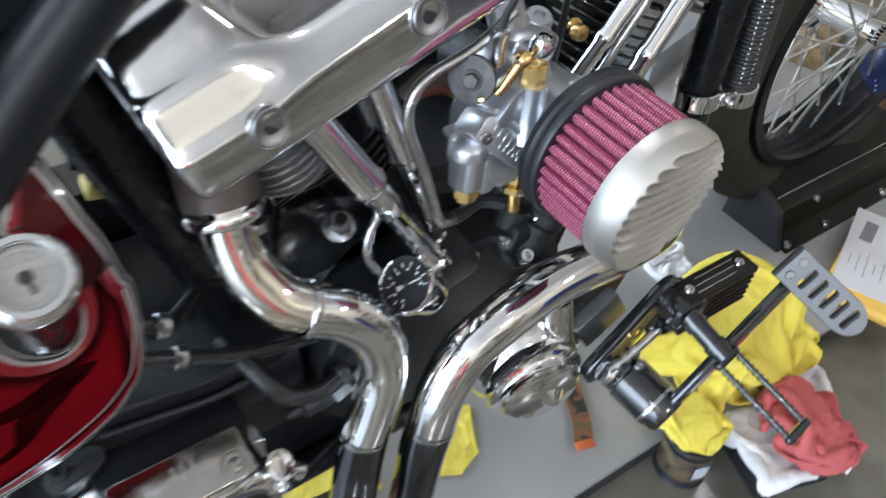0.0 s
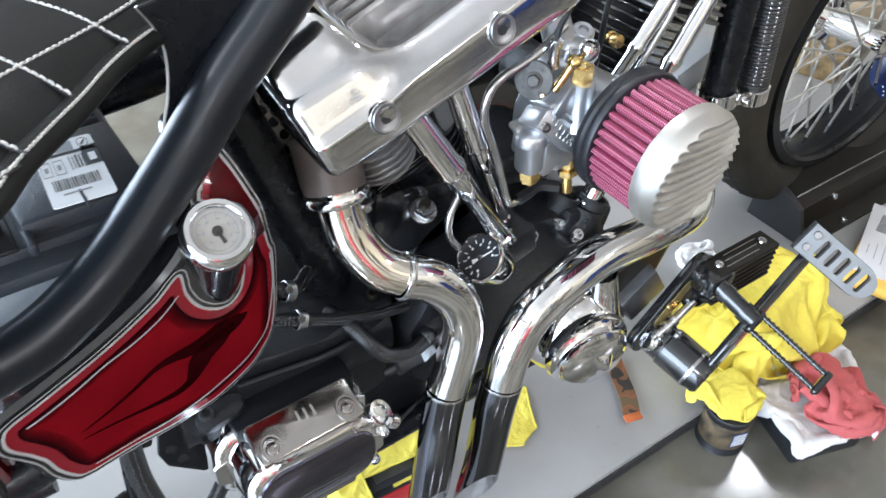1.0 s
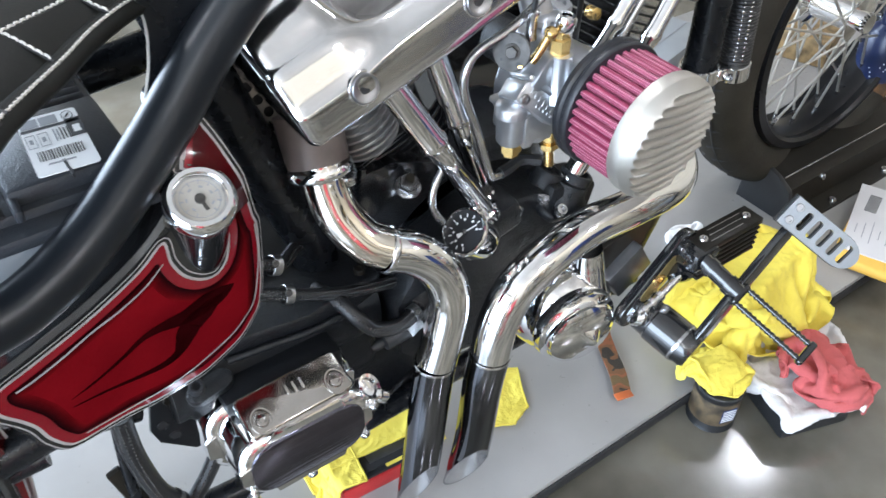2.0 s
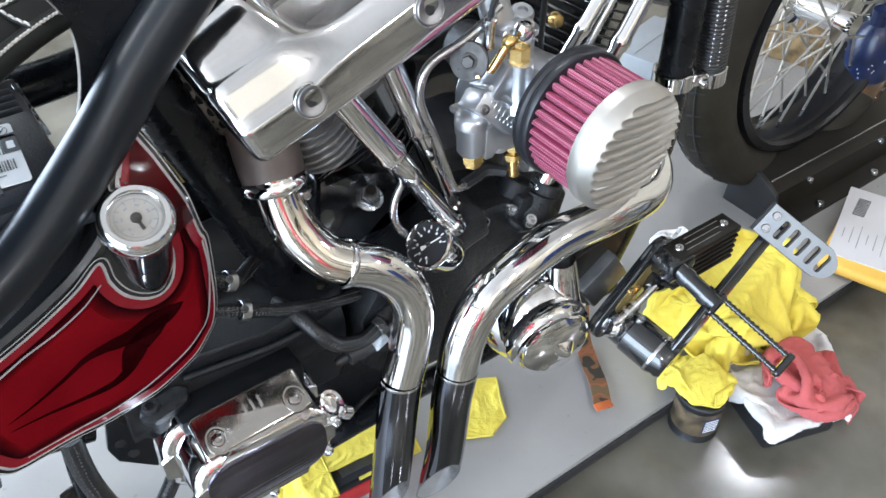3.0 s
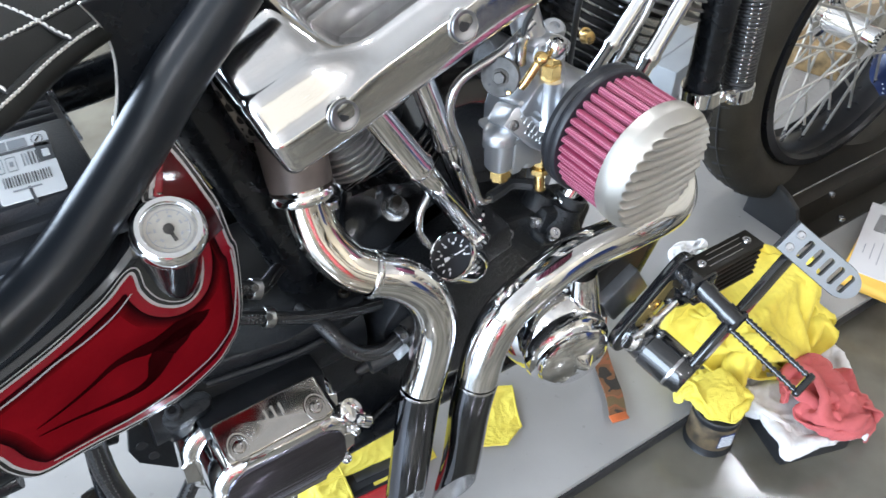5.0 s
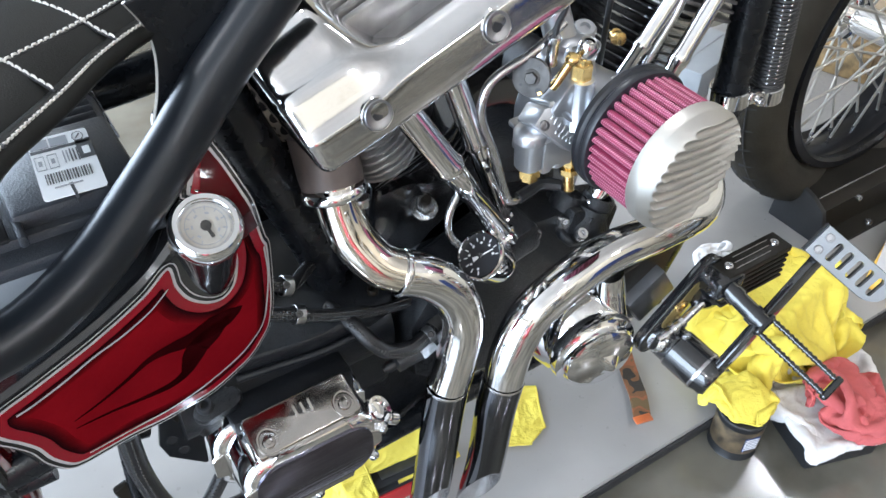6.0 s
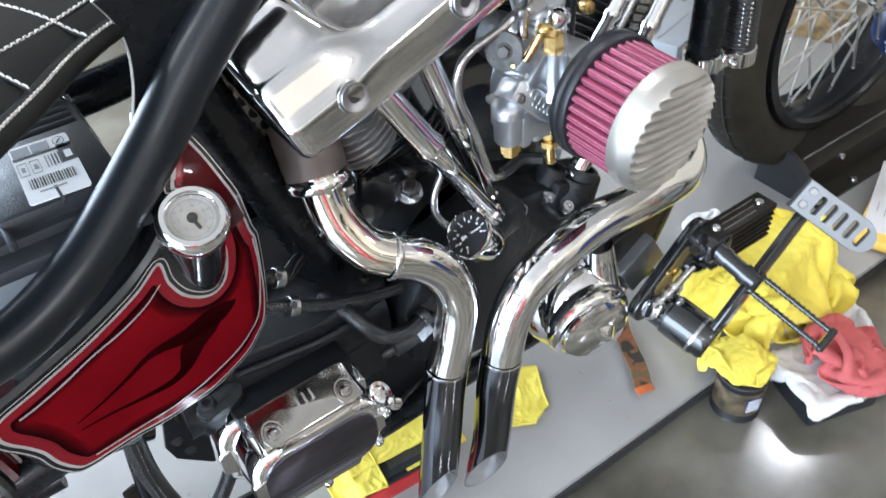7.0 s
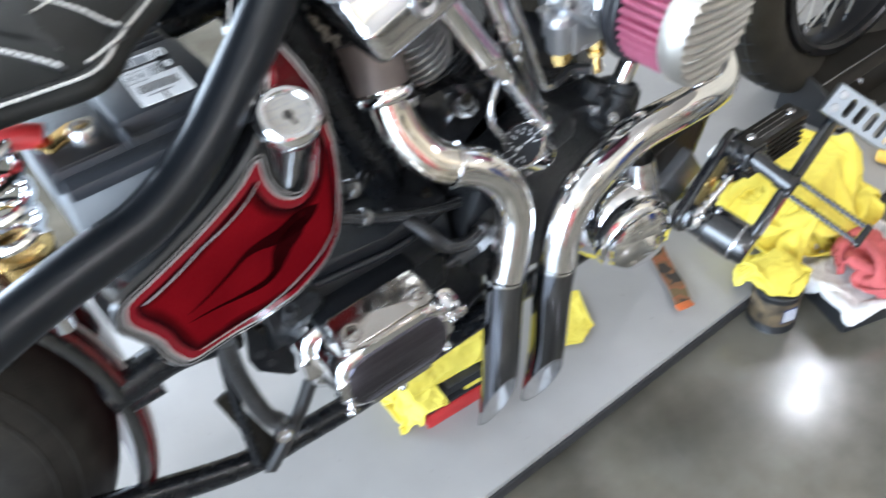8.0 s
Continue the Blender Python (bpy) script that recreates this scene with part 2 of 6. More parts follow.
def lathe(profile, m, seg=32, bm=None, close=True):
    """profile: (radius, height) from bottom to top."""
    bm = bm or bmesh.new()
    rings = []
    for r, h in profile:
        if r < 1e-6:
            rings.append([bm.verts.new(m @ Vector((0, 0, h)))])
        else:
            rings.append([bm.verts.new(m @ Vector((r * math.cos(2 * math.pi * k / seg), r * math.sin(2 * math.pi * k / seg), h))) for k in range(seg)])
    for a, b in zip(rings, rings[1:]):
        for k in range(seg):
            j = (k + 1) % seg
            if len(a) == 1 and len(b) > 1:
                bm.faces.new((a[0], b[j], b[k]))
            elif len(b) == 1 and len(a) > 1:
                bm.faces.new((a[k], a[j], b[0]))
            elif len(a) > 1:
                bm.faces.new((a[k], a[j], b[j], b[k]))
    if close:
        for r in (rings[0], rings[-1]):
            if len(r) > 1:
                bm.faces.new(r)
    return bm


def box(sx, sy, sz, m, bevel=0.0, seg=2, bm=None):
    b = bmesh.new()
    bmesh.ops.create_cube(b, size=1)
    bmesh.ops.scale(b, vec=(sx, sy, sz), verts=b.verts)
    if bevel:
        bmesh.ops.bevel(b, geom=b.edges[:], offset=bevel, segments=seg, affect="EDGES", profile=0.5)
    bmesh.ops.transform(b, matrix=m, verts=b.verts)
    return join(bm, b)


def join(bm, b):
    if bm is None:
        return b
    me = bpy.data.meshes.new("joined")
    b.to_mesh(me)
    b.free()
    bm.from_mesh(me)
    bpy.data.meshes.remove(me)
    return bm


def prism(outline, depth, m, bevel=0.0, seg=2, bm=None):
    """A plate: outline in x, y and its depth along z (from 0)."""
    b = bmesh.new()
    lo = [b.verts.new((x, y, 0)) for x, y in outline]
    hi = [b.verts.new((x, y, depth)) for x, y in outline]
    b.faces.new(lo[::-1])
    b.faces.new(hi)
    n = len(lo)
    for i in range(n):
        b.faces.new((lo[i], lo[(i + 1) % n], hi[(i + 1) % n], hi[i]))
    if bevel:
        edges = [e for e in b.edges if any(len(f.verts) == n for f in e.link_faces)] if n > 8 else b.edges[:]
        bmesh.ops.bevel(b, geom=edges, offset=bevel, segments=seg, affect="EDGES", profile=0.5)
    bmesh.ops.transform(b, matrix=m, verts=b.verts)
    return join(bm, b)


def rounded(w, h, r, n=6, cx=0, cy=0):
    out = []
    for sx, sy, a0 in ((1, 1, 0), (-1, 1, 90), (-1, -1, 180), (1, -1, 270)):
        for k in range(n + 1):
            a = radians(a0 + 90 * k / n)
            out.append((cx + sx * (w / 2 - r) + r * math.cos(a), cy + sy * (h / 2 - r) + r * math.sin(a)))
    return out


def hex_bolt(name, at, out, r, parent, mat=None, h=None, socket=True):
    """A screw with a round socket head, or a hexagon head, that looks along out."""
    h = h or r * 0.9
    m = frame_at(at, out)
    if socket:
        prof = [(r, -h * 0.3), (r, h * 0.7), (r * 0.85, h), (r * 0.55, h), (r * 0.5, h * 0.4), (0, h * 0.4)]
        bm = lathe(prof, m, 18)
    else:
        bm = lathe([(r, -h * 0.2), (r, h * 0.85), (r * 0.88, h), (0, h)], m, 6)
        lathe([(r * 1.35, -h * 0.2), (r * 1.35, h * 0.06), (r * 1.2, h * 0.12), (0, h * 0.12)], m, 18, bm)
    return part(name, bm, mat or STEEL, parent)



# ---- the garage ----
FLOOR = -0.05
X0, X1, Y0, Y1 = -4.5, 5.5, -4.0, 4.5


def setting(name, bm, mat, label, category):
    ob = part(name, bm, mat, None, "", smooth=False)
    return tagged(ob, label, category, kind="structure")


def slab(name, x0, x1, y0, y1, z0, z1, mat, label, category):
    return setting(name, box(x1 - x0, y1 - y0, z1 - z0, pose((x0 + x1) / 2, (y0 + y1) / 2, (z0 + z1) / 2)), mat, label, category)


slab("floor", X0, X1, Y0, Y1, FLOOR - 0.1, FLOOR, CONCRETE, "grey polished concrete garage floor, stained and scuffed", "floor")
slab("ceiling", X0, X1, Y0, Y1, CEILING, CEILING + 0.1, CEIL, "plain cream garage ceiling", "ceiling")


def wall_with_door(name, length, centre, start, door, turn):
    """A wall along x, turned about z, round an open vehicle door that spans door[0] to door[1]."""
    at = pose(*centre, 0, 0, turn)
    h = CEILING - FLOOR
    bm = box(door[0] - start, 0.15, h, at @ pose((door[0] + start) / 2, 0, FLOOR + h / 2))
    box(start + length - door[1], 0.15, h, at @ pose((start + length + door[1]) / 2, 0, FLOOR + h / 2), bm=bm)
    box(door[1] - door[0], 0.15, CEILING - door[2], at @ pose((door[0] + door[1]) / 2, 0, (CEILING + door[2]) / 2), bm=bm)
    setting(name, bm, WALL, "painted garage wall round an open vehicle door", "wall")


wall_with_door("wall_west", Y1 - Y0, (X0 - 0.075, 0, 0), Y0, WEST, 90)
wall_with_door("wall_north", X1 - X0, (0, Y1 + 0.075, 0), X0, DOOR, 0)
slab("wall_east", X1, X1 + 0.15, Y0, Y1, FLOOR, CEILING, WALL, "plain grey painted garage wall", "wall")
slab("wall_south", X0, X1, Y0 - 0.15, Y0, FLOOR, CEILING, WALL, "plain grey painted garage wall", "wall")

for lx, ly in LAMPS:
    lf = thing("ceiling_light", "white ceiling light fixture with a frosted diffuser, five of six assumed", "ceiling light", (lx, ly, CEILING - 0.1), group="ceiling lights")
    part("housing", lathe([(0.16, 0.0), (0.16, 0.03), (0.10, 0.045)], pose(lx, ly, CEILING - 0.33), 32), LAMP_WHITE, lf)
    part("stem", lathe([(0.012, 0.0), (0.012, 0.29)], pose(lx, ly, CEILING - 0.29), 12), LAMP_WHITE, lf)
    settle(lf)

# ---- the lift ----
DECK_Y = 0.307
lift = thing("motorcycle_lift", "low grey painted steel motorcycle lift platform with dark edge", "lift", (0.6, 0.75, FLOOR))
part("deck", box(3.6, 0.9, 0.012, pose(0.5, DECK_Y + 0.45, -0.006), 0.003), DECK, lift, "grey painted deck plate")
part("side_rail", box(3.6, 0.012, 0.022, pose(0.5, DECK_Y + 0.004, -0.024), 0.003), DECK_EDGE, lift)
part("base_frame", box(3.5, 0.80, FLOOR * -1 - 0.02, pose(0.5, DECK_Y + 0.47, FLOOR / 2 - 0.008), 0.004), DECK_EDGE, lift)
settle(lift)

# wheel chock that holds the front tyre
chock = thing("wheel_chock", "black steel wheel chock rail bolted to the lift", "wheel chock", (1.4, 0.52, 0))
sec = [(-0.065, 0.0), (-0.065, 0.006), (-0.030, 0.010), (-0.022, 0.060), (-0.012, 0.066), (-0.005, 0.080), (0.066, 0.103), (0.070, 0.100), (0.070, 0.0)]
part("rail", prism(sec, 0.80, frame_at((1.160, 0.522, 0.0), (1, 0, 0), (0, 1, 0)), 0.002), BLACK_STEEL, chock)
part("end_plate", prism([(-0.055, 0.0), (-0.030, 0.07), (0.0, 0.088), (0.066, 0.108), (0.074, 0.0)], 0.012, frame_at((1.147, 0.522, 0.0), (1, 0, 0), (0, 1, 0)), 0.002), BLACK_PLASTIC, chock)
part("ridge_line", box(0.78, 0.003, 0.003, pose(1.555, 0.518, 0.0805), 0.001), STEEL, chock, "worn bright edge")
for bx in (1.265, 1.50, 1.70):
    hex_bolt("bolt", (bx, 0.498, 0.055), (0, -1, 0.25), 0.0065, chock)
for bx in (1.17, 1.28, 1.46):
    hex_bolt("bolt", (bx, 0.467, 0.007), (0, 0, 1), 0.008, chock)
settle(chock)

# ---- the motorcycle ----
CY = 0.55
bike = thing("motorcycle", "black and candy red chopper with polished V-twin engine and chrome exhausts", "motorcycle", (0.4, CY, 0))

# engine: crank centre and the lean of the two cylinders
KX, KZ, LEAN_V = 0.36, 0.33, 22.5


def cyl(u, y, w, sign=-1):
    """A place in a cylinder's own axes: u along the bike, w along the bore, y across."""
    a = radians(LEAN_V) * sign
    return Vector((KX + (0.15 if sign > 0 else 0.0) + u * math.cos(a) + w * math.sin(a), y, KZ - u * math.sin(a) + w * math.cos(a)))


def cyl_frame(u, y, w, sign=-1):
    a = radians(LEAN_V) * sign
    m = Matrix.Rotation(a, 4, "Y")
    m.translation = cyl(u, y, w, sign)
    return m


for sign in (-1, 1):
    cylm = cyl_frame(0, CY, 0, sign)
    up = 0.03 if sign > 0 else 0.0
    rear = sign < 0
    barrel = part("cylinder", lathe([(0.054, 0.13), (0.054, 0.29 + up)], cylm, 28), WRINKLE, bike, "black finned cylinder")
    for k in range(8 if rear else 11):
        w = (0.150 if k > 5 else 0.118) if rear else 0.165
        part("fin", prism(rounded(0.145 if rear else 0.118, w, 0.05, 5), 0.003, cylm @ Matrix.Translation((0, 0, 0.155 + 0.0105 * k + up)), 0.0006, 1), GLOSS_BLACK, barrel)
    head = part("cylinder_head", box(0.10, 0.14, 0.09, cylm @ Matrix.Translation((0, 0, 0.31 + up)), 0.01), RAW_ALU, bike, "raw cast aluminium finned head")
    if rear:
        for k in range(6):
            part("fin", prism(rounded(0.088 - 0.005 * abs(k - 2), 0.196 - 0.004 * (5 - k), 0.040, 8), 0.0042, cylm @ Matrix.Translation((-0.033, 0, 0.238 + 0.0105 * k)), 0.0016, 2), RAW_ALU, head)
    else:
        for k in range(8):
            part("fin", prism(rounded(0.150, 0.205, 0.040, 8), 0.0036, cylm @ Matrix.Translation((0, 0, 0.272 + up + 0.0112 * k)), 0.0008, 1), RAW_ALU, head)
# added black plate, stands in for dark engine parts and hides the floor
part("added_backplate", prism([(0.40, 0.20), (0.64, 0.20), (0.69, 0.45), (0.69, 0.62), (0.64, 0.74), (0.44, 0.74), (0.40, 0.48)], 0.03, frame_at((0, 0.66, 0), (0, -1, 0), (1, 0, 0)), 0.006), GLOSS_BLACK, bike, "black plate added behind the engine")

part("cylinder_foot", prism([(0.205, 0.42), (0.345, 0.42), (0.335, 0.480), (0.305, 0.500), (0.255, 0.506), (0.215, 0.520)], 0.035, frame_at((0, 0.505, 0), (0, -1, 0), (1, 0, 0)), 0.006), GLOSS_BLACK, bike, "black cylinder foot")
hex_bolt("stud_nut", (0.263, 0.458, 0.486), (-0.1, -0.45, 0.9), 0.011, bike, STEEL, 0.012, socket=False)
part("stud_end", lathe([(0.006, 0), (0.006, 0.006), (0.005, 0.008), (0, 0.008)], frame_at((0.262, 0.4535, 0.4965), (-0.1, -0.45, 0.9)), 12), BLACK_STEEL, bike)

# rocker covers, polished
def rocker_cover(sign, rise=0.0):
    y0 = 0.382
    m = cyl_frame(0, 0, rise, sign)
    flip = 1 if sign < 0 else -1
    us = [-0.1040, -0.1034, -0.1015, -0.0985, -0.0945, -0.088, -0.080, -0.070, -0.060, -0.052, -0.045, -0.039, -0.034, -0.029, -0.024, -0.019, -0.013, -0.006, 0.004, 0.02, 0.045, 0.075, 0.105, 0.135, 0.152, 0.161, 0.1655, 0.168]
    bm = bmesh.new()
    rings = []
    for u in us:
        k = (u + 0.104) / 0.272
        ea, eb = max(0.0, (-0.0945 - u) / 0.0095), max(0.0, (u - 0.150) / 0.018)
        end = 0.011 * (1 - math.sqrt(max(0.0, 1 - ea * ea))) + 0.009 * (1 - math.sqrt(max(0.0, 1 - eb * eb)))
        f = min(1.0, max(0.0, (0.018 - u) / 0.062))
        crown = f * f * (3 - 2 * f)
        low = 0.361 - 0.008 * k + end * 0.5
        near = y0 + end * 0.8 + 0.003 * max(0.0, -u - 0.05) / 0.05
        rw_, ry_ = 0.411 + 0.018 * crown - end * 0.7, 0.030 - 0.005 * crown
        sec = [(near + 0.07, low + 0.004), (near + 0.012, low), (near + 0.004, low + 0.0012), (near + 0.001, low + 0.004), (near, low + 0.009), (near, low + 0.014)]
        fold = 0.70 - 0.30 * crown
        for q, g in ((0.25, 0.03), (0.55, 0.07), (0.85, 0.11), (0.95, 0.14), (1.0, 0.18), (1.05, 0.25)):
            sec.append((near + ry_ * g, low + 0.014 + (rw_ - low - 0.014) * fold * q))
        for q in (0.35, 0.70, 1.0):
            sec.append((near + ry_ * (0.25 + 0.75 * q), low + 0.014 + (rw_ - low - 0.014) * (fold * 1.05 + (1 - fold * 1.05) * q)))
        for d, up, down in ((0.003, 0.0015, -0.001), (0.007, 0.005, -0.005), (0.013, 0.0125, -0.014), (0.021, 0.022, -0.024), (0.031, 0.030, -0.030), (0.045, 0.036, -0.032), (0.070, 0.040, -0.033), (0.110, 0.040, -0.034), (0.150, 0.034, -0.036), (0.175, 0.012, -0.040), (0.180, -0.04, -0.05)):
            sec.append((near + ry_ + d, rw_ + crown * up + (1 - crown) * down - end * 0.5 * crown))
        rings.append([bm.verts.new(m @ Vector((u * flip, yy, ww_))) for yy, ww_ in sec])
    for a, b in zip(rings, rings[1:]):
        n = len(a)
        for j in range(n):
            bm.faces.new((a[j], a[(j + 1) % n], b[(j + 1) % n], b[j]))
    bm.faces.new(rings[0])
    bm.faces.new(rings[-1])
    cover = part("rocker_cover", bm, POLISHED, bike, "mirror-polished aluminium rocker cover", angle=60)
    part("valley", box(0.19, 0.14, 0.05, m @ Matrix.Translation((0.06 * flip, 0.530, 0.378)), 0.006), RAW_ALU, cover)
    for i in range(5):
        part("fin", box(0.075, 0.009, 0.03, m @ Matrix.Translation((0.018 * flip, 0.462 + 0.0150 * i, 0.408)), 0.0035, 2), RAW_ALU, cover)
    part("breather_block", box(0.05, 0.09, 0.03, m @ Matrix.Translation((0.088 * flip, 0.52, 0.412)), 0.005), CAST, cover)
    hex_bolt("plug", m @ Vector((-0.022 * flip, 0.462, 0.418)), m.to_3x3() @ Vector((-0.3 * flip, -0.6, 1)), 0.0085, cover, STEEL)
    for u in (-0.042, 0.080):
        at = m @ Vector((u * flip, y0 + 0.0028, 0.386))
        bf = frame_at(at, (0, -0.97, 0.24))
        b = lathe([(0.0129, -0.006), (0.0129, 0.0018), (0.0122, 0.0026), (0.0110, 0.0026), (0.0085, 0.0012), (0.0052, 0.0006)], bf, 40, close=False)
        lathe([(0.0052, 0.0006), (0.0049, -0.0030), (0.0, -0.0030)], bf, 6, b, close=False)
        bolt = part("cover_bolt", b, BOLT_GREY, cover, "flat socket-head bolt")
        # flat black hexagon stands for the shade inside the socket
        part("socket", lathe([(0.0052, 0.0002), (0.0052, 0.0010), (0, 0.0010)], bf, 6), INK, bolt, smooth=False)
        part("bolt_seat", lathe([(0.0132, -0.006), (0.0133, 0.0008), (0.0142, 0.0012), (0.0152, 0.0004), (0.0160, -0.006)], bf, 48, close=False), POLISHED, cover, angle=70)
    return cover


rocker_cover(-1)
rocker_cover(1, 0.035)

# crankcase and its covers
cc = lathe([(0.02, 0.0), (0.135, 0.0), (0.142, 0.01), (0.142, 0.12), (0.135, 0.13), (0.02, 0.13)], frame_at((KX, 0.47, KZ), (0, 1, 0)), 40)
box(0.22, 0.11, 0.14, pose(KX, 0.535, KZ + 0.09), 0.02, bm=cc)
box(0.120, 0.09, 0.175, pose(0.226, 0.510, 0.2175), 0.014, bm=cc)
part("crankcase", cc, WRINKLE, bike, "black painted engine crankcase")
gear = [(-0.145, -0.05), (-0.10, -0.095), (0.0, -0.11), (0.09, -0.085), (0.125, -0.02), (0.125, 0.075), (0.10, 0.105), (-0.04, 0.118), (-0.11, 0.09), (-0.15, 0.03)]
part("gear_cover", prism(gear, 0.055, frame_at((KX + 0.01, 0.47, KZ), (0, -1, 0)), 0.008), WRINKLE, bike, "black engine gear cover")
for bx, bz in ((0.377, 0.432), (0.417, 0.431), (0.287, 0.444), (0.46, 0.40), (0.25, 0.38)):
    hex_bolt("case_bolt", (bx, 0.412 if bx > 0.3 else 0.500, bz), (0, -1, 0.35), 0.0075, bike, STEEL, socket=bx > 0.3)

# pushrod tubes: a pair for each cylinder
def pushrod(a, b, k=1.0):
    a, b = Vector(a), Vector(b)
    m = frame_at(a, b - a)
    L = (b - a).length
    bm = lathe([(r * k, h) for r, h in ((0.0135, 0), (0.0135, L * 0.05), (0.0112, L * 0.06), (0.0112, L * 0.40), (0.0124, L * 0.41), (0.0124, L * 0.55), (0.0150, L * 0.56), (0.0156, L * 0.575), (0.0150, L * 0.59), (0.0136, L * 0.60), (0.0136, L))], m, 24)
    return part("pushrod_tube", bm, CHROME, bike, "chrome telescoping pushrod tube")


pushrod((0.338, 0.410, 0.445), (0.205, 0.414, 0.660))
pushrod((0.354, 0.436, 0.443), (0.276, 0.438, 0.655), 0.9)
pushrod((0.458, 0.415, 0.428), (0.645, 0.428, 0.708), 0.74)
pushrod((0.436, 0.437, 0.500), (0.578, 0.435, 0.695), 0.62)
part("lifter_foot", lathe([(0.030, 0.0), (0.030, 0.012), (0.024, 0.02), (0.022, 0.034)], frame_at((0.452, 0.417, 0.405), (0.35, -0.05, 0.9)), 28), WRINKLE, bike)
hex_bolt("lifter_bolt", (0.432, 0.395, 0.418), (0, -0.6, 0.8), 0.0075, bike, STEEL)
part("plug_wire", tube([(0.47, 0.43, 0.75), (0.452, 0.425, 0.69), (0.455, 0.43, 0.64), (0.475, 0.45, 0.58)], 0.0032, 6, 10), HOSE, bike)
part("oil_line", tube([(0.470, 0.432, 0.50), (0.534, 0.430, 0.610), (0.556, 0.430, 0.648), (0.562, 0.432, 0.680), (0.556, 0.436, 0.72)], 0.0045, 6, 12), STEEL, bike, "bent steel oil line")
hex_bolt("brass_plug", (0.470, 0.430, 0.639), (-0.3, -0.5, 0.8), 0.0062, bike, BRASS)
for x, z in ((0.345, 0.425), (0.458, 0.418)):
    part("lifter_block", box(0.075, 0.055, 0.04, pose(x, 0.43, z, 0, 15 if x > 0.4 else -15), 0.008), WRINKLE, bike, "black lifter block")

# front lifter casting: a bolted flange with two round sockets
lf_ = part("lifter_flange", prism([(-0.040, -0.020), (-0.030, -0.034), (0.030, -0.034), (0.040, -0.018), (0.036, 0.030), (-0.034, 0.030)], 0.012, frame_at((0.452, 0.428, 0.408), (0.22, -0.42, 0.88), (1, 0, -0.25)), 0.004, 3), WRINKLE, bike, "black bolted lifter flange")
for at, r in (((0.432, 0.432, 0.425), 0.019), ((0.462, 0.416, 0.418), 0.0205)):
    part("socket", lathe([(r * 1.25, -0.012), (r * 1.1, 0.0), (r, 0.006), (r * 0.98, 0.026), (r * 0.90, 0.029), (r * 0.70, 0.029), (r * 0.66, 0.022), (0, 0.022)], frame_at(at, (0.42, -0.05, 0.9)), 28), WRINKLE, lf_)
part("rib", box(0.005, 0.030, 0.026, frame_at((0.446, 0.412, 0.424), (0.3, -0.2, 0.92), (1, 0, -0.3)), 0.002), WRINKLE, lf_)
part("tube_sleeve", lathe([(0.0150, 0), (0.0150, 0.004), (0.0122, 0.006), (0.0122, 0.058), (0.0136, 0.060), (0.0136, 0.066), (0.010, 0.068)], frame_at((0.464, 0.416, 0.437), (0.555, 0.04, 0.83)), 28), CHROME, bike, "chrome pushrod sleeve")

# rear exhaust
def pipe(name, pts, r, parent, mat, end_cut=None, label=""):
    bm = bmesh.new()
    path = smooth_path(pts, 10)
    rings = ring_path(bm, path, r, 28, cap=False)
    if end_cut:
        last = rings[-1]
        inner = [bm.verts.new(v.co) for v in last]
        c = sum((v.co for v in last), Vector()) / len(last)
        tan = (path[-1] - path[-2]).normalized()
        for v in inner:
            v.co = c + (v.co - c) * 0.93
        cut = Vector(end_cut)
        for v in last + inner:
            v.co -= tan * ((v.co - c).dot(cut) / tan.dot(cut))
        for ring in rings[:-1]:
            for v in ring:
                past = (v.co - c).dot(cut)
                if past > 0:
                    v.co -= tan * (past / tan.dot(cut))
        n = len(last)
        bore = bmesh.new()
        lip = [bore.verts.new(v.co) for v in inner]
        deep = [bore.verts.new(v.co - tan * 0.045) for v in inner]
        for k in range(n):
            bm.faces.new((last[k], last[(k + 1) % n], inner[(k + 1) % n], inner[k]))
            bore.faces.new((lip[k], lip[(k + 1) % n], deep[(k + 1) % n], deep[k]))
        bore.faces.new(deep)
        tail = part(name, bm, mat, parent, label)
        part("bore", bore, STEEL, tail, "bare steel inner wall")
        return tail
    return part(name, bm, mat, parent, label)


PIPE = 0.0235
rx = pipe("rear_header", [(0.163, 0.458, 0.560), (0.163, 0.448, 0.533), (0.168, 0.434, 0.505), (0.184, 0.416, 0.479), (0.207, 0.403, 0.466)], PIPE * 0.97, bike, WARM_REFLECTION, label="chrome rear header pipe, warm reflection in its colour")
part("port_collar", lathe([(0.0255, -0.004), (0.0315, -0.001), (0.0325, 0.001), (0.0325, 0.006), (0.031, 0.009)], frame_at((0.163, 0.4565, 0.5465), (0, 0.36, 1)), 36), CHROME, rx, "chrome port flange")
hex_bolt("flange_nut", (0.181, 0.436, 0.546), (0.1, -0.3, -1), 0.006, rx, STEEL, 0.008, socket=False)
part("exhaust_port", lathe([(0.030, 0.0), (0.031, 0.010), (0.032, 0.05)], frame_at((0.164, 0.462, 0.554), (0.05, 0.5, 1)), 32), BURNT, rx, "heat-browned cast exhaust port")
r2 = pipe("rear_exhaust_pipe", [(0.200, 0.404, 0.468), (0.228, 0.395, 0.455), (0.254, 0.386, 0.425), (0.263, 0.378, 0.385), (0.254, 0.374, 0.340), (0.242, 0.372, 0.300)], PIPE, bike, CHROME, None, "short chrome exhaust pipe")
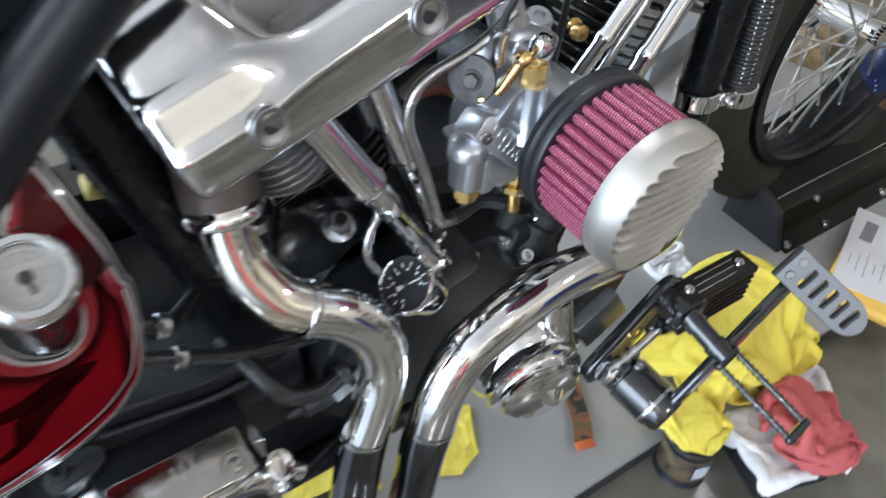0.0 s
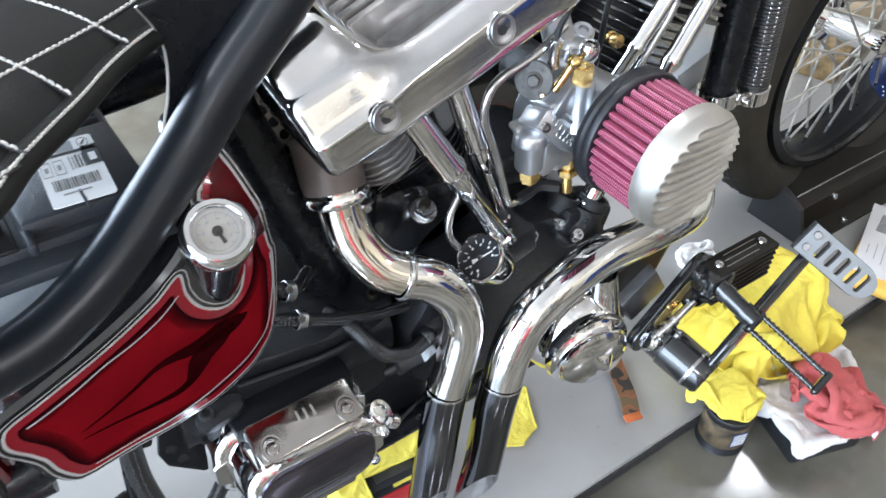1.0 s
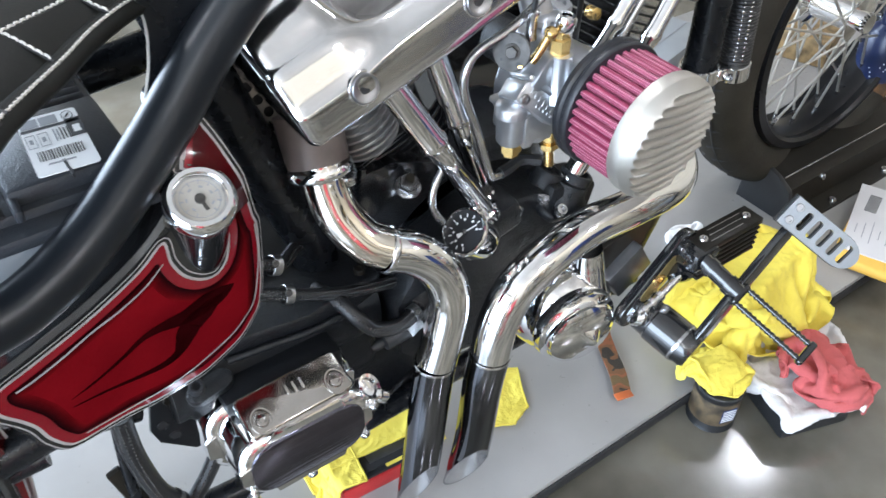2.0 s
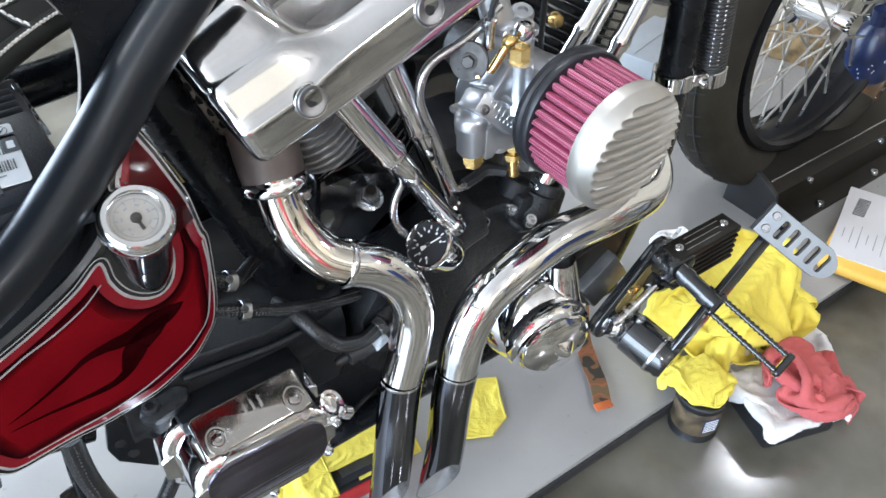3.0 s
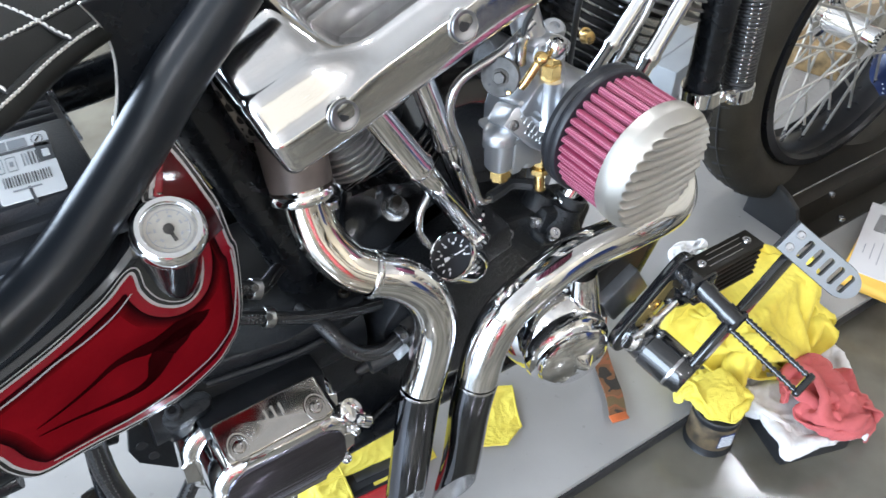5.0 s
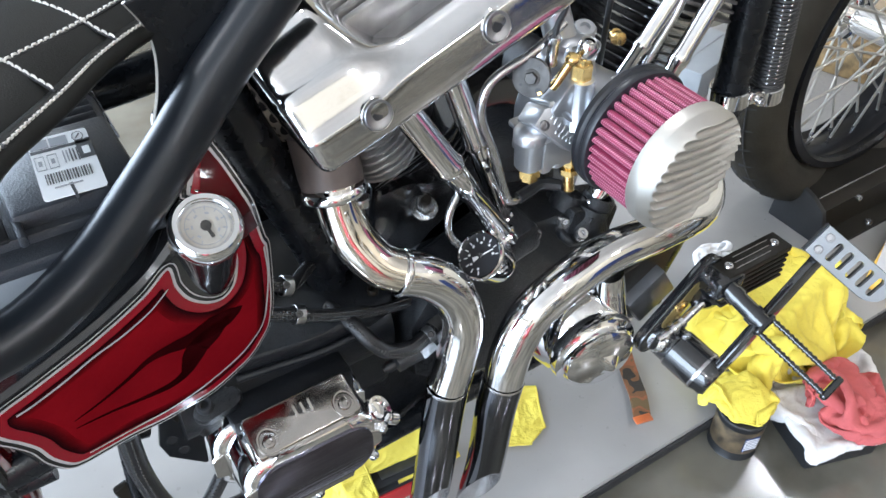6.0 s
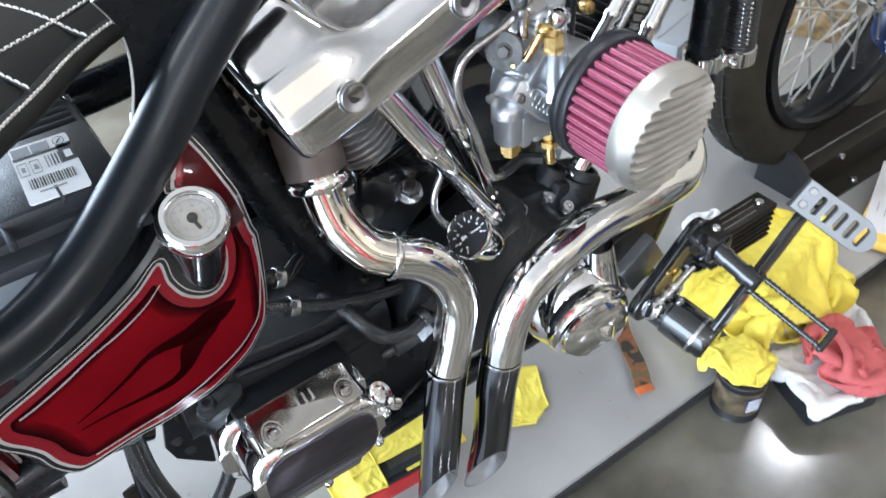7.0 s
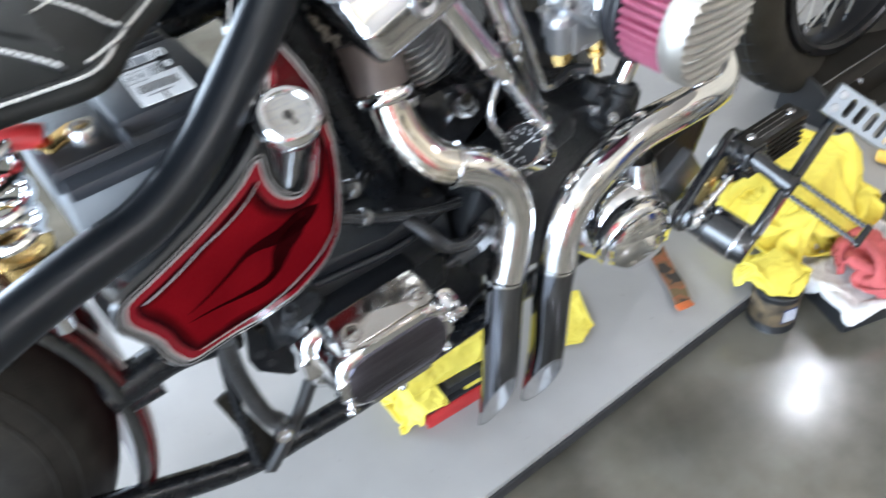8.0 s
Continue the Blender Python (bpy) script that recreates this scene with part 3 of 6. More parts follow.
pipe("tail_section", [(0.242, 0.372, 0.300), (0.235, 0.371, 0.25), (0.222, 0.3640, 0.18), (0.2075, 0.359, 0.092)], PIPE * 1.01, r2, DARK_REFLECTION, (-0.107, -0.951, -0.29), "chrome tail cut at an angle, dark reflection in its colour")
part("pipe_seam", lathe([(0.0242, 0), (0.0246, 0.002), (0.0242, 0.004)], frame_at((0.241, 0.372, 0.298), (0.1, 0.01, 1)), 28, close=False), CHROME, r2)
part("pipe_lip", lathe([(0.0228, -0.0035), (0.0250, -0.0030), (0.0256, -0.0008), (0.0252, 0.0018), (0.0236, 0.0035)], frame_at((0.2035, 0.4035, 0.4668), (0.028, -0.009, -0.012)), 32, close=False), CHROME, r2)
f1 = pipe("front_exhaust_pipe", [(0.640, 0.44, 0.440), (0.640, 0.40, 0.405), (0.600, 0.370, 0.400), (0.520, 0.357, 0.412), (0.440, 0.355, 0.417), (0.385, 0.352, 0.408), (0.335, 0.350, 0.385), (0.310, 0.348, 0.345), (0.300, 0.346, 0.300)], PIPE, bike, CHROME, None, "short chrome exhaust pipe")
pipe("tail_section", [(0.300, 0.346, 0.300), (0.292, 0.346, 0.25), (0.286, 0.3480, 0.15), (0.277, 0.349, 0.088)], PIPE * 1.01, f1, DARK_REFLECTION, (-0.296, -0.902, -0.315), "chrome tail cut at an angle, dark reflection in its colour")
part("pipe_seam", lathe([(0.0242, 0), (0.0246, 0.002), (0.0242, 0.004)], frame_at((0.299, 0.346, 0.298), (0.1, 0.0, 1)), 28, close=False), CHROME, f1)

# air filter, carburettor
FX, FZ = 0.417, 0.597
FK = 0.94
flt = part("air_filter", lathe([(r * FK, h) for r, h in [(0.04, 0.0), (0.0655, 0.0), (0.0672, 0.0015), (0.0676, 0.0065), (0.0664, 0.0080), (0.0654, 0.0090), (0.0654, 0.0110), (0.0664, 0.0120), (0.0676, 0.0130), (0.0676, 0.0175), (0.0662, 0.0192), (0.062, 0.0198), (0.03, 0.0198)]], frame_at((FX, 0.3500, FZ), (0, -1, 0)), 48), FLANGE, bike, "black rubber filter flange")
bm = bmesh.new()
N = 38
ra = []
for h in (0.0, 0.03, 0.066):
    ring = []
    for k in range(N):
        for f, rr in ((0.0, 0.0540), (0.07, 0.0570), (0.18, 0.0602), (0.34, 0.0624), (0.5, 0.0630), (0.66, 0.0624), (0.82, 0.0602), (0.93, 0.0570)):
            a = 2 * math.pi * (k + f) / N
            ring.append(bm.verts.new((FX + FK * rr * math.cos(a), 0.334 - h, FZ + FK * rr * math.sin(a))))
    ra.append(ring)
for a, b in zip(ra, ra[1:]):
    for k in range(len(a)):
        bm.faces.new((a[k], a[(k + 1) % len(a)], b[(k + 1) % len(a)], b[k]))
part("pleats", bm, FILTER_PINK, flt, "pink oiled cotton pleats", angle=80)
# cap: a dome cut by a slanting plane of rounded ribs
bm = bmesh.new()
capm = frame_at((FX, 0.271, FZ), (0, -1, 0), (1, 0, 0))
RIB_A = radians(8)
NR, NA = 110, 240
CAP_R = 0.0615


def cap_height(x, y):
    """Height of the cap's outer face; x forward, y up on the face."""
    r = math.hypot(x, y)
    dome = 0.0245 - 0.018 * max(0.0, (r - 0.046) / (CAP_R - 0.046)) ** 1.7
    q = x * math.cos(RIB_A) + y * math.sin(RIB_A)
    bend = 0.012 * (q / 0.05) ** 2 * 0.35
    p = -x * math.sin(RIB_A) + y * math.cos(RIB_A) + bend
    ph = p / 0.0098
    slope = q + 0.5 * y
    s = 2 * (ph - round(ph))
    rib = 0.0172 - 0.10 * (slope + 0.044) + 0.0062 * (1 - math.sqrt(max(0.0, 1 - s * s)))
    return min(dome, max(0.004, rib))


rings = [[bm.verts.new(capm @ Vector((0, 0, cap_height(0, 0))))]]
for i in range(1, NR + 1):
    r = CAP_R * i / NR
    rings.append([bm.verts.new(capm @ Vector((r * math.cos(2 * math.pi * k / NA), r * math.sin(2 * math.pi * k / NA) * -1, cap_height(r * math.cos(2 * math.pi * k / NA), r * math.sin(2 * math.pi * k / NA))))) for k in range(NA)])
rings.append([bm.verts.new(capm @ Vector((CAP_R * math.cos(2 * math.pi * k / NA), -CAP_R * math.sin(2 * math.pi * k / NA), -0.006))) for k in range(NA)])
rings.append([bm.verts.new(capm @ Vector((0.054 * math.cos(2 * math.pi * k / NA), -0.054 * math.sin(2 * math.pi * k / NA), -0.006))) for k in range(NA)])
for k in range(NA):
    bm.faces.new((rings[0][0], rings[1][k], rings[1][(k + 1) % NA]))
for a, b in zip(rings[1:], rings[2:]):
    for k in range(NA):
        bm.faces.new((a[k], b[k], b[(k + 1) % NA], a[(k + 1) % NA]))
part("filter_cap", bm, SATIN_CAP, flt, "satin aluminium cap with slanting ribs", angle=45)

carb = part("carburettor", prism([(0.350, 0.596), (0.358, 0.622), (0.376, 0.648), (0.402, 0.655), (0.424, 0.600), (0.402, 0.566), (0.350, 0.566)], 0.050, frame_at((0, 0.434, 0), (0, -1, 0), (1, 0, 0)), 0.004, 2), CAST, bike, "cast aluminium carburettor with brass fittings")
part("throat", lathe([(0.022, 0), (0.025, 0.004), (0.026, 0.03), (0.0275, 0.055), (0.0315, 0.078), (0.0385, 0.095), (0.042, 0.102), (0.042, 0.106)], frame_at((FX - 0.004, 0.448, FZ + 0.012), (0, -1, 0)), 36), CAST, carb)
part("float_bowl", lathe([(0.0, 0.0), (0.012, 0.0), (0.0142, 0.003), (0.0152, 0.030), (0.0170, 0.032), (0.0172, 0.040), (0.0155, 0.043), (0.0110, 0.047), (0.004, 0.049), (0, 0.049)], frame_at((0.340, 0.390, 0.552), (0, 0.02, 1)), 28), CAST, carb)
part("bowl_foot", lathe([(0.0, 0), (0.009, 0), (0.0115, 0.003), (0.0130, 0.036), (0.0130, 0.05)], frame_at((0.371, 0.387, 0.546), (0, 0.02, 1)), 24), CAST, carb)
part("bowl_foot", lathe([(0.0, 0), (0.008, 0), (0.010, 0.003), (0.011, 0.04)], frame_at((0.394, 0.388, 0.546), (0, 0, 1)), 24), CAST, carb)
part("bowl_flange", box(0.076, 0.044, 0.007, pose(0.370, 0.396, 0.589, 4, 0, 0), 0.0025, 2), CAST, carb)
part("bowl_body", box(0.060, 0.036, 0.034, pose(0.370, 0.402, 0.572, 4, 0, 0), 0.004, 2), CAST, carb)
for bx, by in ((0.358, 0.377), (0.392, 0.377)):
    hex_bolt("bowl_screw", (bx, by, 0.592), (0, -0.1, 1), 0.0042, carb, BRUSHED)
nbm = frame_at((0.3590, 0.3690, 0.6005), (-0.10, -0.93, 0.34), (0.70, -0.02, -0.72))
part("name_block", prism([(-0.0285, -0.0130), (0.0215, -0.0130), (0.0275, -0.0070), (0.0275, 0.0115), (-0.0225, 0.0125), (-0.0285, 0.0060)], 0.034, nbm @ Matrix.Translation((0, 0, -0.034)), 0.0022, 2), CAST, carb)
part("block_rib", prism(rounded(0.054, 0.0062, 0.0026, 4, -0.001, 0.0128), 0.036, nbm @ Matrix.Translation((0, 0, -0.0345)), 0.0012, 2), CAST, carb)
for k in range(6):
    part("raised_mark", box(0.0022, 0.0070 + 0.0015 * (k % 2), 0.0010, nbm @ Matrix.Translation((-0.0170 + 0.0060 * k, 0.0050 - 0.0014 * k, 0.0003)), 0.0006, 1), CAST, carb)
for k in range(5):
    part("raised_mark", box(0.0032, 0.0040, 0.0014, nbm @ Matrix.Translation((-0.0040 + 0.0050 * k, -0.0055, 0.0002)), 0.0005, 1), CAST, carb)
part("body_screw", lathe([(0.0050, -0.001), (0.0050, 0.0016), (0.0040, 0.0022), (0.0022, 0.0022), (0.0020, 0.0012), (0, 0.0012)], nbm @ Matrix.Translation((-0.0200, -0.0070, 0)), 16), BRUSHED, carb)
part("bowl_arch", prism([(0.346, 0.548), (0.356, 0.548), (0.3585, 0.556), (0.363, 0.559), (0.366, 0.552), (0.382, 0.548), (0.386, 0.585), (0.346, 0.585)], 0.016, frame_at((0, 0.391, 0), (0, -1, 0), (1, 0, 0)), 0.002, 2), CAST, carb)
part("post", lathe([(0.021, 0), (0.0165, 0.010), (0.0130, 0.020), (0.0112, 0.046)], frame_at((0.3845, 0.377, 0.598), (-0.06, -0.03, 1)), 24), CAST, carb)
part("web", prism([(0.348, 0.620), (0.366, 0.644), (0.384, 0.644), (0.388, 0.606), (0.380, 0.593), (0.352, 0.612)], 0.024, frame_at((0, 0.397, 0), (0, -1, 0), (1, 0, 0)), 0.0035, 2), CAST, carb)
part("slide_cover", lathe([(0.020, 0), (0.020, 0.018), (0.023, 0.020), (0.023, 0.025), (0.016, 0.030), (0, 0.032)], frame_at((0.405, 0.415, 0.630), (0.12, 0.1, 1)), 28), CAST, carb)
part("top_screw", lathe([(0.006, -0.004), (0.0085, 0.0), (0.0098, 0.003), (0.0098, 0.011), (0.0080, 0.015), (0.005, 0.015), (0.0045, 0.010), (0, 0.010)], frame_at((0.3835, 0.378, 0.666), (0.05, -0.1, 1)), 24), CHROME, carb)
part("angled_spout", lathe([(0.016, 0), (0.015, 0.04), (0.012, 0.06)], frame_at((0.40, 0.43, 0.65), (-0.2, 0.3, 1)), 20), CAST, carb)
for at, d, r, L in (((0.342, 0.391, 0.554), (0, -0.10, -1), 0.0115, 0.018), ((0.391, 0.387, 0.548), (0, -0.10, -1), 0.0085, 0.014), ((0.391, 0.386, 0.534), (0, -0.10, -1), 0.0105, 0.008), ((0.3815, 0.379, 0.643), (-0.05, -0.05, 1), 0.0105, 0.023), ((0.368, 0.379, 0.664), (-0.3, -0.5, 0.8), 0.0060, 0.006)):
    part("brass_fitting", lathe([(r, 0), (r, L * 0.7), (r * 0.75, L * 0.75), (r * 0.75, L), (0, L)], frame_at(at, d), 6), BRASS, carb, "brass hexagon fitting", smooth=False)
part("brass_elbow", tube([(0.3460, 0.376, 0.6455), (0.3500, 0.374, 0.6520), (0.3580, 0.373, 0.6640), (0.3620, 0.3725, 0.6700)], 0.0042, 5, 12), BRASS, carb)
part("brass_ball", lathe([(0.0, -0.0068), (0.0048, -0.0048), (0.0068, 0.0), (0.0048, 0.0048), (0.003, 0.0060), (0.0, 0.0060)], frame_at((0.3625, 0.3720, 0.6710), (-0.3, -0.7, 0.6)), 20), BRASS, carb)
part("fuel_barb", tube([(0.391, 0.386, 0.528), (0.390, 0.382, 0.514), (0.390, 0.381, 0.509)], 0.0055, 4, 12), BRASS, carb)
twm = frame_at((0.3315, 0.388, 0.6545), (-0.80, -0.52, 0.30)) @ Matrix.Scale(0.80, 4)
wheel = part("throttle_wheel", lathe([(0.0, -0.0032), (0.0215, -0.0032), (0.0225, -0.0018), (0.0195, -0.0009), (0.0195, 0.0009), (0.0225, 0.0018), (0.0218, 0.0030), (0.0210, 0.0032), (0.0, 0.0032)], twm, 44), DARK_STEEL, carb, "steel throttle cable wheel")
# no cut holes: black discs carry the shade of each one
for a, r, q in ((35, 0.0145, 0.0012), (200, 0.0145, 0.0016), (285, 0.0165, 0.0034)):
    part("wheel_hole", lathe([(q, 0.0031), (q, 0.0035), (0, 0.0035)], twm @ Matrix.Translation((r * math.cos(radians(a)), r * math.sin(radians(a)), 0)), 12), INK, wheel)
part("wheel_stop", box(0.006, 0.005, 0.006, twm @ Matrix.Translation((0.006, -0.0185, 0.002)), 0.001, 1), BRASS, wheel)
hex_bolt("wheel_nut", (0.3290, 0.3858, 0.6555), (-0.72, -0.60, 0.36), 0.0060, carb, DARK_STEEL, socket=False)
part("cable_end", lathe([(0.0035, -0.001), (0.0062, 0.0), (0.0062, 0.004), (0.0052, 0.006), (0.0052, 0.021), (0.0062, 0.023), (0.0062, 0.027), (0.003, 0.029)], frame_at((0.3525, 0.389, 0.6610), (0.06, 0, 1)), 18), STEEL, carb, "steel cable ferrule")
part("cable_wire", tube([(0.3525, 0.389, 0.663), (0.3505, 0.388, 0.650), (0.347, 0.387, 0.641)], 0.0011, 3, 6), STEEL, carb)
part("throttle_cable", tube([(0.354, 0.389, 0.688), (0.356, 0.389, 0.700), (0.364, 0.389, 0.722), (0.385, 0.41, 0.80)], 0.0028, 5, 8), BLACK_PLASTIC, carb)
for k in range(7):
    a = radians(62 + 7.5 * k)
    part("raised_mark", box(0.0042, 0.0040, 0.0012, frame_at((FX - 0.004 + 0.0410 * math.cos(a), 0.357, FZ + 0.012 + 0.0410 * math.sin(a)), (math.cos(a), 0, math.sin(a)), (0, 1, 0)), 0.0004, 1), CAST, carb)
for bx, by, bz, r in ((0.424, 0.428, 0.655, 0.012), (0.391, 0.402, 0.652, 0.0085)):
    part("body_lug", lathe([(r * 1.15, -0.016), (r, -0.004), (r, 0.006), (r * 0.8, 0.009), (r * 0.45, 0.009), (r * 0.4, 0.005), (0, 0.005)], frame_at((bx, by, bz), (-0.1, -0.35, 1)), 20), CAST, carb)
part("choke_knob", lathe([(0.006, 0), (0.0072, 0.003), (0.006, 0.009), (0, 0.010)], frame_at((0.437, 0.398, 0.660), (0, -1, 0.3)), 18), BRASS, carb, "brass knob")
part("intake_manifold", tube([(0.41, 0.44, 0.60), (0.41, 0.50, 0.60)], 0.026, 0, 24), WRINKLE, carb)
# oil return line of bent steel
part("oil_line", tube([(0.375, 0.402, 0.690), (0.338, 0.398, 0.672), (0.300, 0.397, 0.661), (0.286, 0.396, 0.647), (0.285, 0.396, 0.622), (0.302, 0.396, 0.577), (0.322, 0.397, 0.518), (0.331, 0.398, 0.507), (0.343, 0.400, 0.506)], 0.0042, 6, 12), STEEL, bike, "bent steel oil line")
part("oil_line_fitting", tube([(0.340, 0.400, 0.506), (0.355, 0.402, 0.507), (0.372, 0.404, 0.509), (0.389, 0.392, 0.508)], 0.0062, 3, 8), BLACK_PLASTIC, bike)
part("oil_line", tube([(0.286, 0.425, 0.525), (0.270, 0.420, 0.505), (0.266, 0.416, 0.482), (0.276, 0.412, 0.462)], 0.0042, 6, 12), STEEL, bike, "bent steel oil line")

# oil pressure gauge
gm = frame_at((0.300, 0.400, 0.444), (-0.68, -0.08, 0.68))
ga = part("oil_pressure_gauge", lathe([(0.016, -0.034), (0.0225, -0.031), (0.0240, -0.022), (0.0240, -0.002), (0.0262, 0.000), (0.0275, 0.003), (0.0270, 0.007), (0.0255, 0.0088), (0.0240, 0.0082), (0.0230, 0.003)], gm, 40, close=False), CHROME, bike, "round oil pressure gauge with chrome bezel")
part("stem_block", lathe([(0.012, -0.05), (0.014, -0.02), (0.021, -0.018), (0.0225, -0.005)], gm, 24), STEEL, ga)
part("fitting", tube([(0.318, 0.405, 0.425), (0.322, 0.41, 0.405), (0.32, 0.42, 0.39)], 0.009, 4, 12), STEEL, ga)
part("dial", lathe([(0.0, 0.0035), (0.0232, 0.0035), (0.0232, 0.002)], gm, 36), INK, ga, "black dial")
part("needle_hub", lathe([(0.003, 0.0045), (0.003, 0.006), (0, 0.0062)], gm, 14), STEEL, ga)
part("needle_tail", prism([(-0.010, -0.0026), (-0.002, -0.0008), (-0.002, 0.0008), (-0.010, 0.0026)], 0.0008, gm @ Matrix.Rotation(radians(-20), 4, "Z") @ Matrix.Translation((0, 0, 0.0046))), LABEL_WHITE, ga)
for k in range(11):
    a = radians(220 - 26 * k)
    part("tick", box(0.004, 0.0011, 0.0006, gm @ Matrix.Translation((0.0185 * math.cos(a), 0.0185 * math.sin(a), 0.0044)) @ Matrix.Rotation(a, 4, "Z")), LABEL_WHITE, ga)
for k in range(7):
    a = radians(215 - 42 * k)
    part("dial_mark", box(0.0026, 0.0022, 0.0005, gm @ Matrix.Translation((0.0142 * math.cos(a), 0.0142 * math.sin(a), 0.0044))), LABEL_WHITE, ga)
part("needle", box(0.019, 0.0012, 0.0008, gm @ Matrix.Rotation(radians(-20), 4, "Z") @ Matrix.Translation((0.006, 0, 0.005))), LABEL_WHITE, ga)

# oil tank
TANK_N = Vector((-0.270, 0.945, 0.183)).normalized()
TK0 = Vector((-0.018, 0.370, 0.606))
TKX = Vector((1, 0, 0))
TKX = (TKX - TANK_N * TKX.dot(TANK_N)).normalized()
TKZ = TKX.cross(TANK_N)
if TKZ.z < 0:
    TKZ = -TKZ


def tank_at(u, v, out=0.0):
    """A place on the tank's side, which turns inwards at the front; out: height over the paint."""
    k = max(0.0, u - 0.055)
    bend = 3.0 * k * k + 12.0 * max(0.0, v - 0.005) ** 2
    n = (-TANK_N - TKX * (-6.0 * k)).normalized()
    return TK0 + TKX * (u - 0.25 * bend) + TKZ * v + TANK_N * bend + n * out


def tank_outline(inset=0.0, n=7, notch=True):
    back = [(0.1015, -0.1429), (0.0955, -0.1725), (0.0820, -0.1850), (0.0630, -0.1970), (0.0230, -0.2050), (-0.0060, -0.1990), (-0.0330, -0.1912), (-0.0620, -0.1785), (-0.0890, -0.1705), (-0.1065, -0.1650), (-0.1165, -0.1560), (-0.1270, -0.1303), (-0.1322, -0.1050), (-0.1400, -0.0840), (-0.1478, -0.0670), (-0.1513, -0.0545), (-0.1496, -0.0420), (-0.1420, -0.0345), (-0.1130, -0.0312), (-0.0650, -0.0236), (-0.0230, -0.0110), (0.0026, 0.0030)]
    front = [(0.0790, 0.0650), (0.0820, 0.0605), (0.0815, 0.0510), (0.0805, 0.0345), (0.0825, 0.0166), (0.0942, -0.0391), (0.1007, -0.0600), (0.1024, -0.1089)]
    cut = [(0.0074, -0.0251), (0.0163, -0.0492), (0.0304, -0.0676), (0.0443, -0.0756), (0.0547, -0.0701), (0.0597, -0.0554), (0.0612, -0.0344), (0.0560, -0.0040), (0.0440, 0.0180), (0.0395, 0.0390), (0.0560, 0.0530), (0.0680, 0.0610)]
    q = back + (cut if notch else [(0.0280, 0.0200), (0.0500, 0.0450), (0.0655, 0.0605)]) + front
    out = []
    m = len(q)
    for i in range(m):
        a, b, c, d = (Vector((*q[(i + j) % m], 0)) for j in (-1, 0, 1, 2))
        for k in range(n):
            t = k / n
            p = 0.5 * ((2 * b) + (c - a) * t + (2 * a - 5 * b + 4 * c - d) * t * t + (3 * b - a - 3 * c + d) * t ** 3)
            out.append((p.x, p.y))
    return trimmed(out, offset(out, inset), inset)


def trimmed(poly, inner, d):
    """An inset line without the loops that it makes where the shape is narrow."""
    if d <= 0:
        return inner
    keep = []
    for x, y in inner:
        near = 1.0
        for (x0, y0), (x1, y1) in zip(poly, poly[1:] + poly[:1]):
            ex, ey = x1 - x0, y1 - y0
            L = ex * ex + ey * ey
            t = max(0.0, min(1.0, ((x - x0) * ex + (y - y0) * ey) / L)) if L else 0.0
            near = min(near, math.hypot(x - x0 - t * ex, y - y0 - t * ey))
        if near > d - 0.00025:
            keep.append((x, y))
    return keep


def offset(poly, d):
    if not d:
        return poly
    n = len(poly)
    area = sum(poly[i][0] * poly[(i + 1) % n][1] - poly[(i + 1) % n][0] * poly[i][1] for i in range(n))
    s = 1 if area > 0 else -1
    out = []
    for i in range(n):
        (x0, y0), (x1, y1) = poly[i - 1], poly[(i + 1) % n]
        L = math.hypot(x1 - x0, y1 - y0) or 1
        out.append((poly[i][0] - s * (y1 - y0) / L * d, poly[i][1] + s * (x1 - x0) / L * d))
    return out


def tank_patch(poly, out):
    """A skin on the tank's side inside a closed line."""
    b = bmesh.new()
    vs = [b.verts.new((u, v, 0)) for u, v in poly]
    b.faces.new(vs)
    bmesh.ops.triangulate(b, faces=b.faces[:])
    for k in range(-12, 14):
        g = b.verts[:] + b.edges[:] + b.faces[:]
        bmesh.ops.bisect_plane(b, geom=g, plane_co=(0.012 * k, 0, 0), plane_no=(1, 0, 0))
    for v in b.verts:
        v.co = tank_at(v.co.x, v.co.y, out)
    return b


tb = bmesh.new()
outer = tank_outline(-0.0085, notch=False)
levels = [(0.008, 0.0), (0.0025, -0.0015), (0.0, -0.006), (0.006, -0.034)]
loops = []
for ins, h in levels:
    loops.append([tb.verts.new(tank_at(u, v, h)) for u, v in offset(outer, ins)])
n = len(outer)
for a, b in zip(loops, loops[1:]):
    for i in range(n):
        tb.faces.new((a[i], a[(i + 1) % n], b[(i + 1) % n], b[i]))
tb.faces.new(loops[-1])
tank = part("oil_tank", tb, GLOSS_BLACK, bike, "black oil tank with candy red flame panel")
sk = tank_patch(offset(outer, 0.007), 0.0002)
part("side_skin", sk, GLOSS_BLACK, tank)
# dark flame licks
def tank_lick(px, w):
    """A curved dark lick along points of the panel, w wide at its points."""
    pts = smooth_path([(a, b, 0) for a, b in px], 8)
    b = bmesh.new()
    L = len(pts)
    sides = []
    for i, p in enumerate(pts):
        d = (pts[min(i + 1, L - 1)] - pts[max(i - 1, 0)]).normalized()
        t = i / (L - 1) * (len(w) - 1)
        j = min(int(t), len(w) - 2)
        ww = w[j] + (w[j + 1] - w[j]) * (t - j)
        nrm = Vector((-d.y, d.x, 0)) * ww / 2
        sides.append([b.verts.new(tank_at((p + nrm).x, (p + nrm).y, 0.0021)), b.verts.new(tank_at((p - nrm).x, (p - nrm).y, 0.0021))])
    for a, c in zip(sides, sides[1:]):
        b.faces.new((a[0], a[1], c[1], c[0]))
    return b


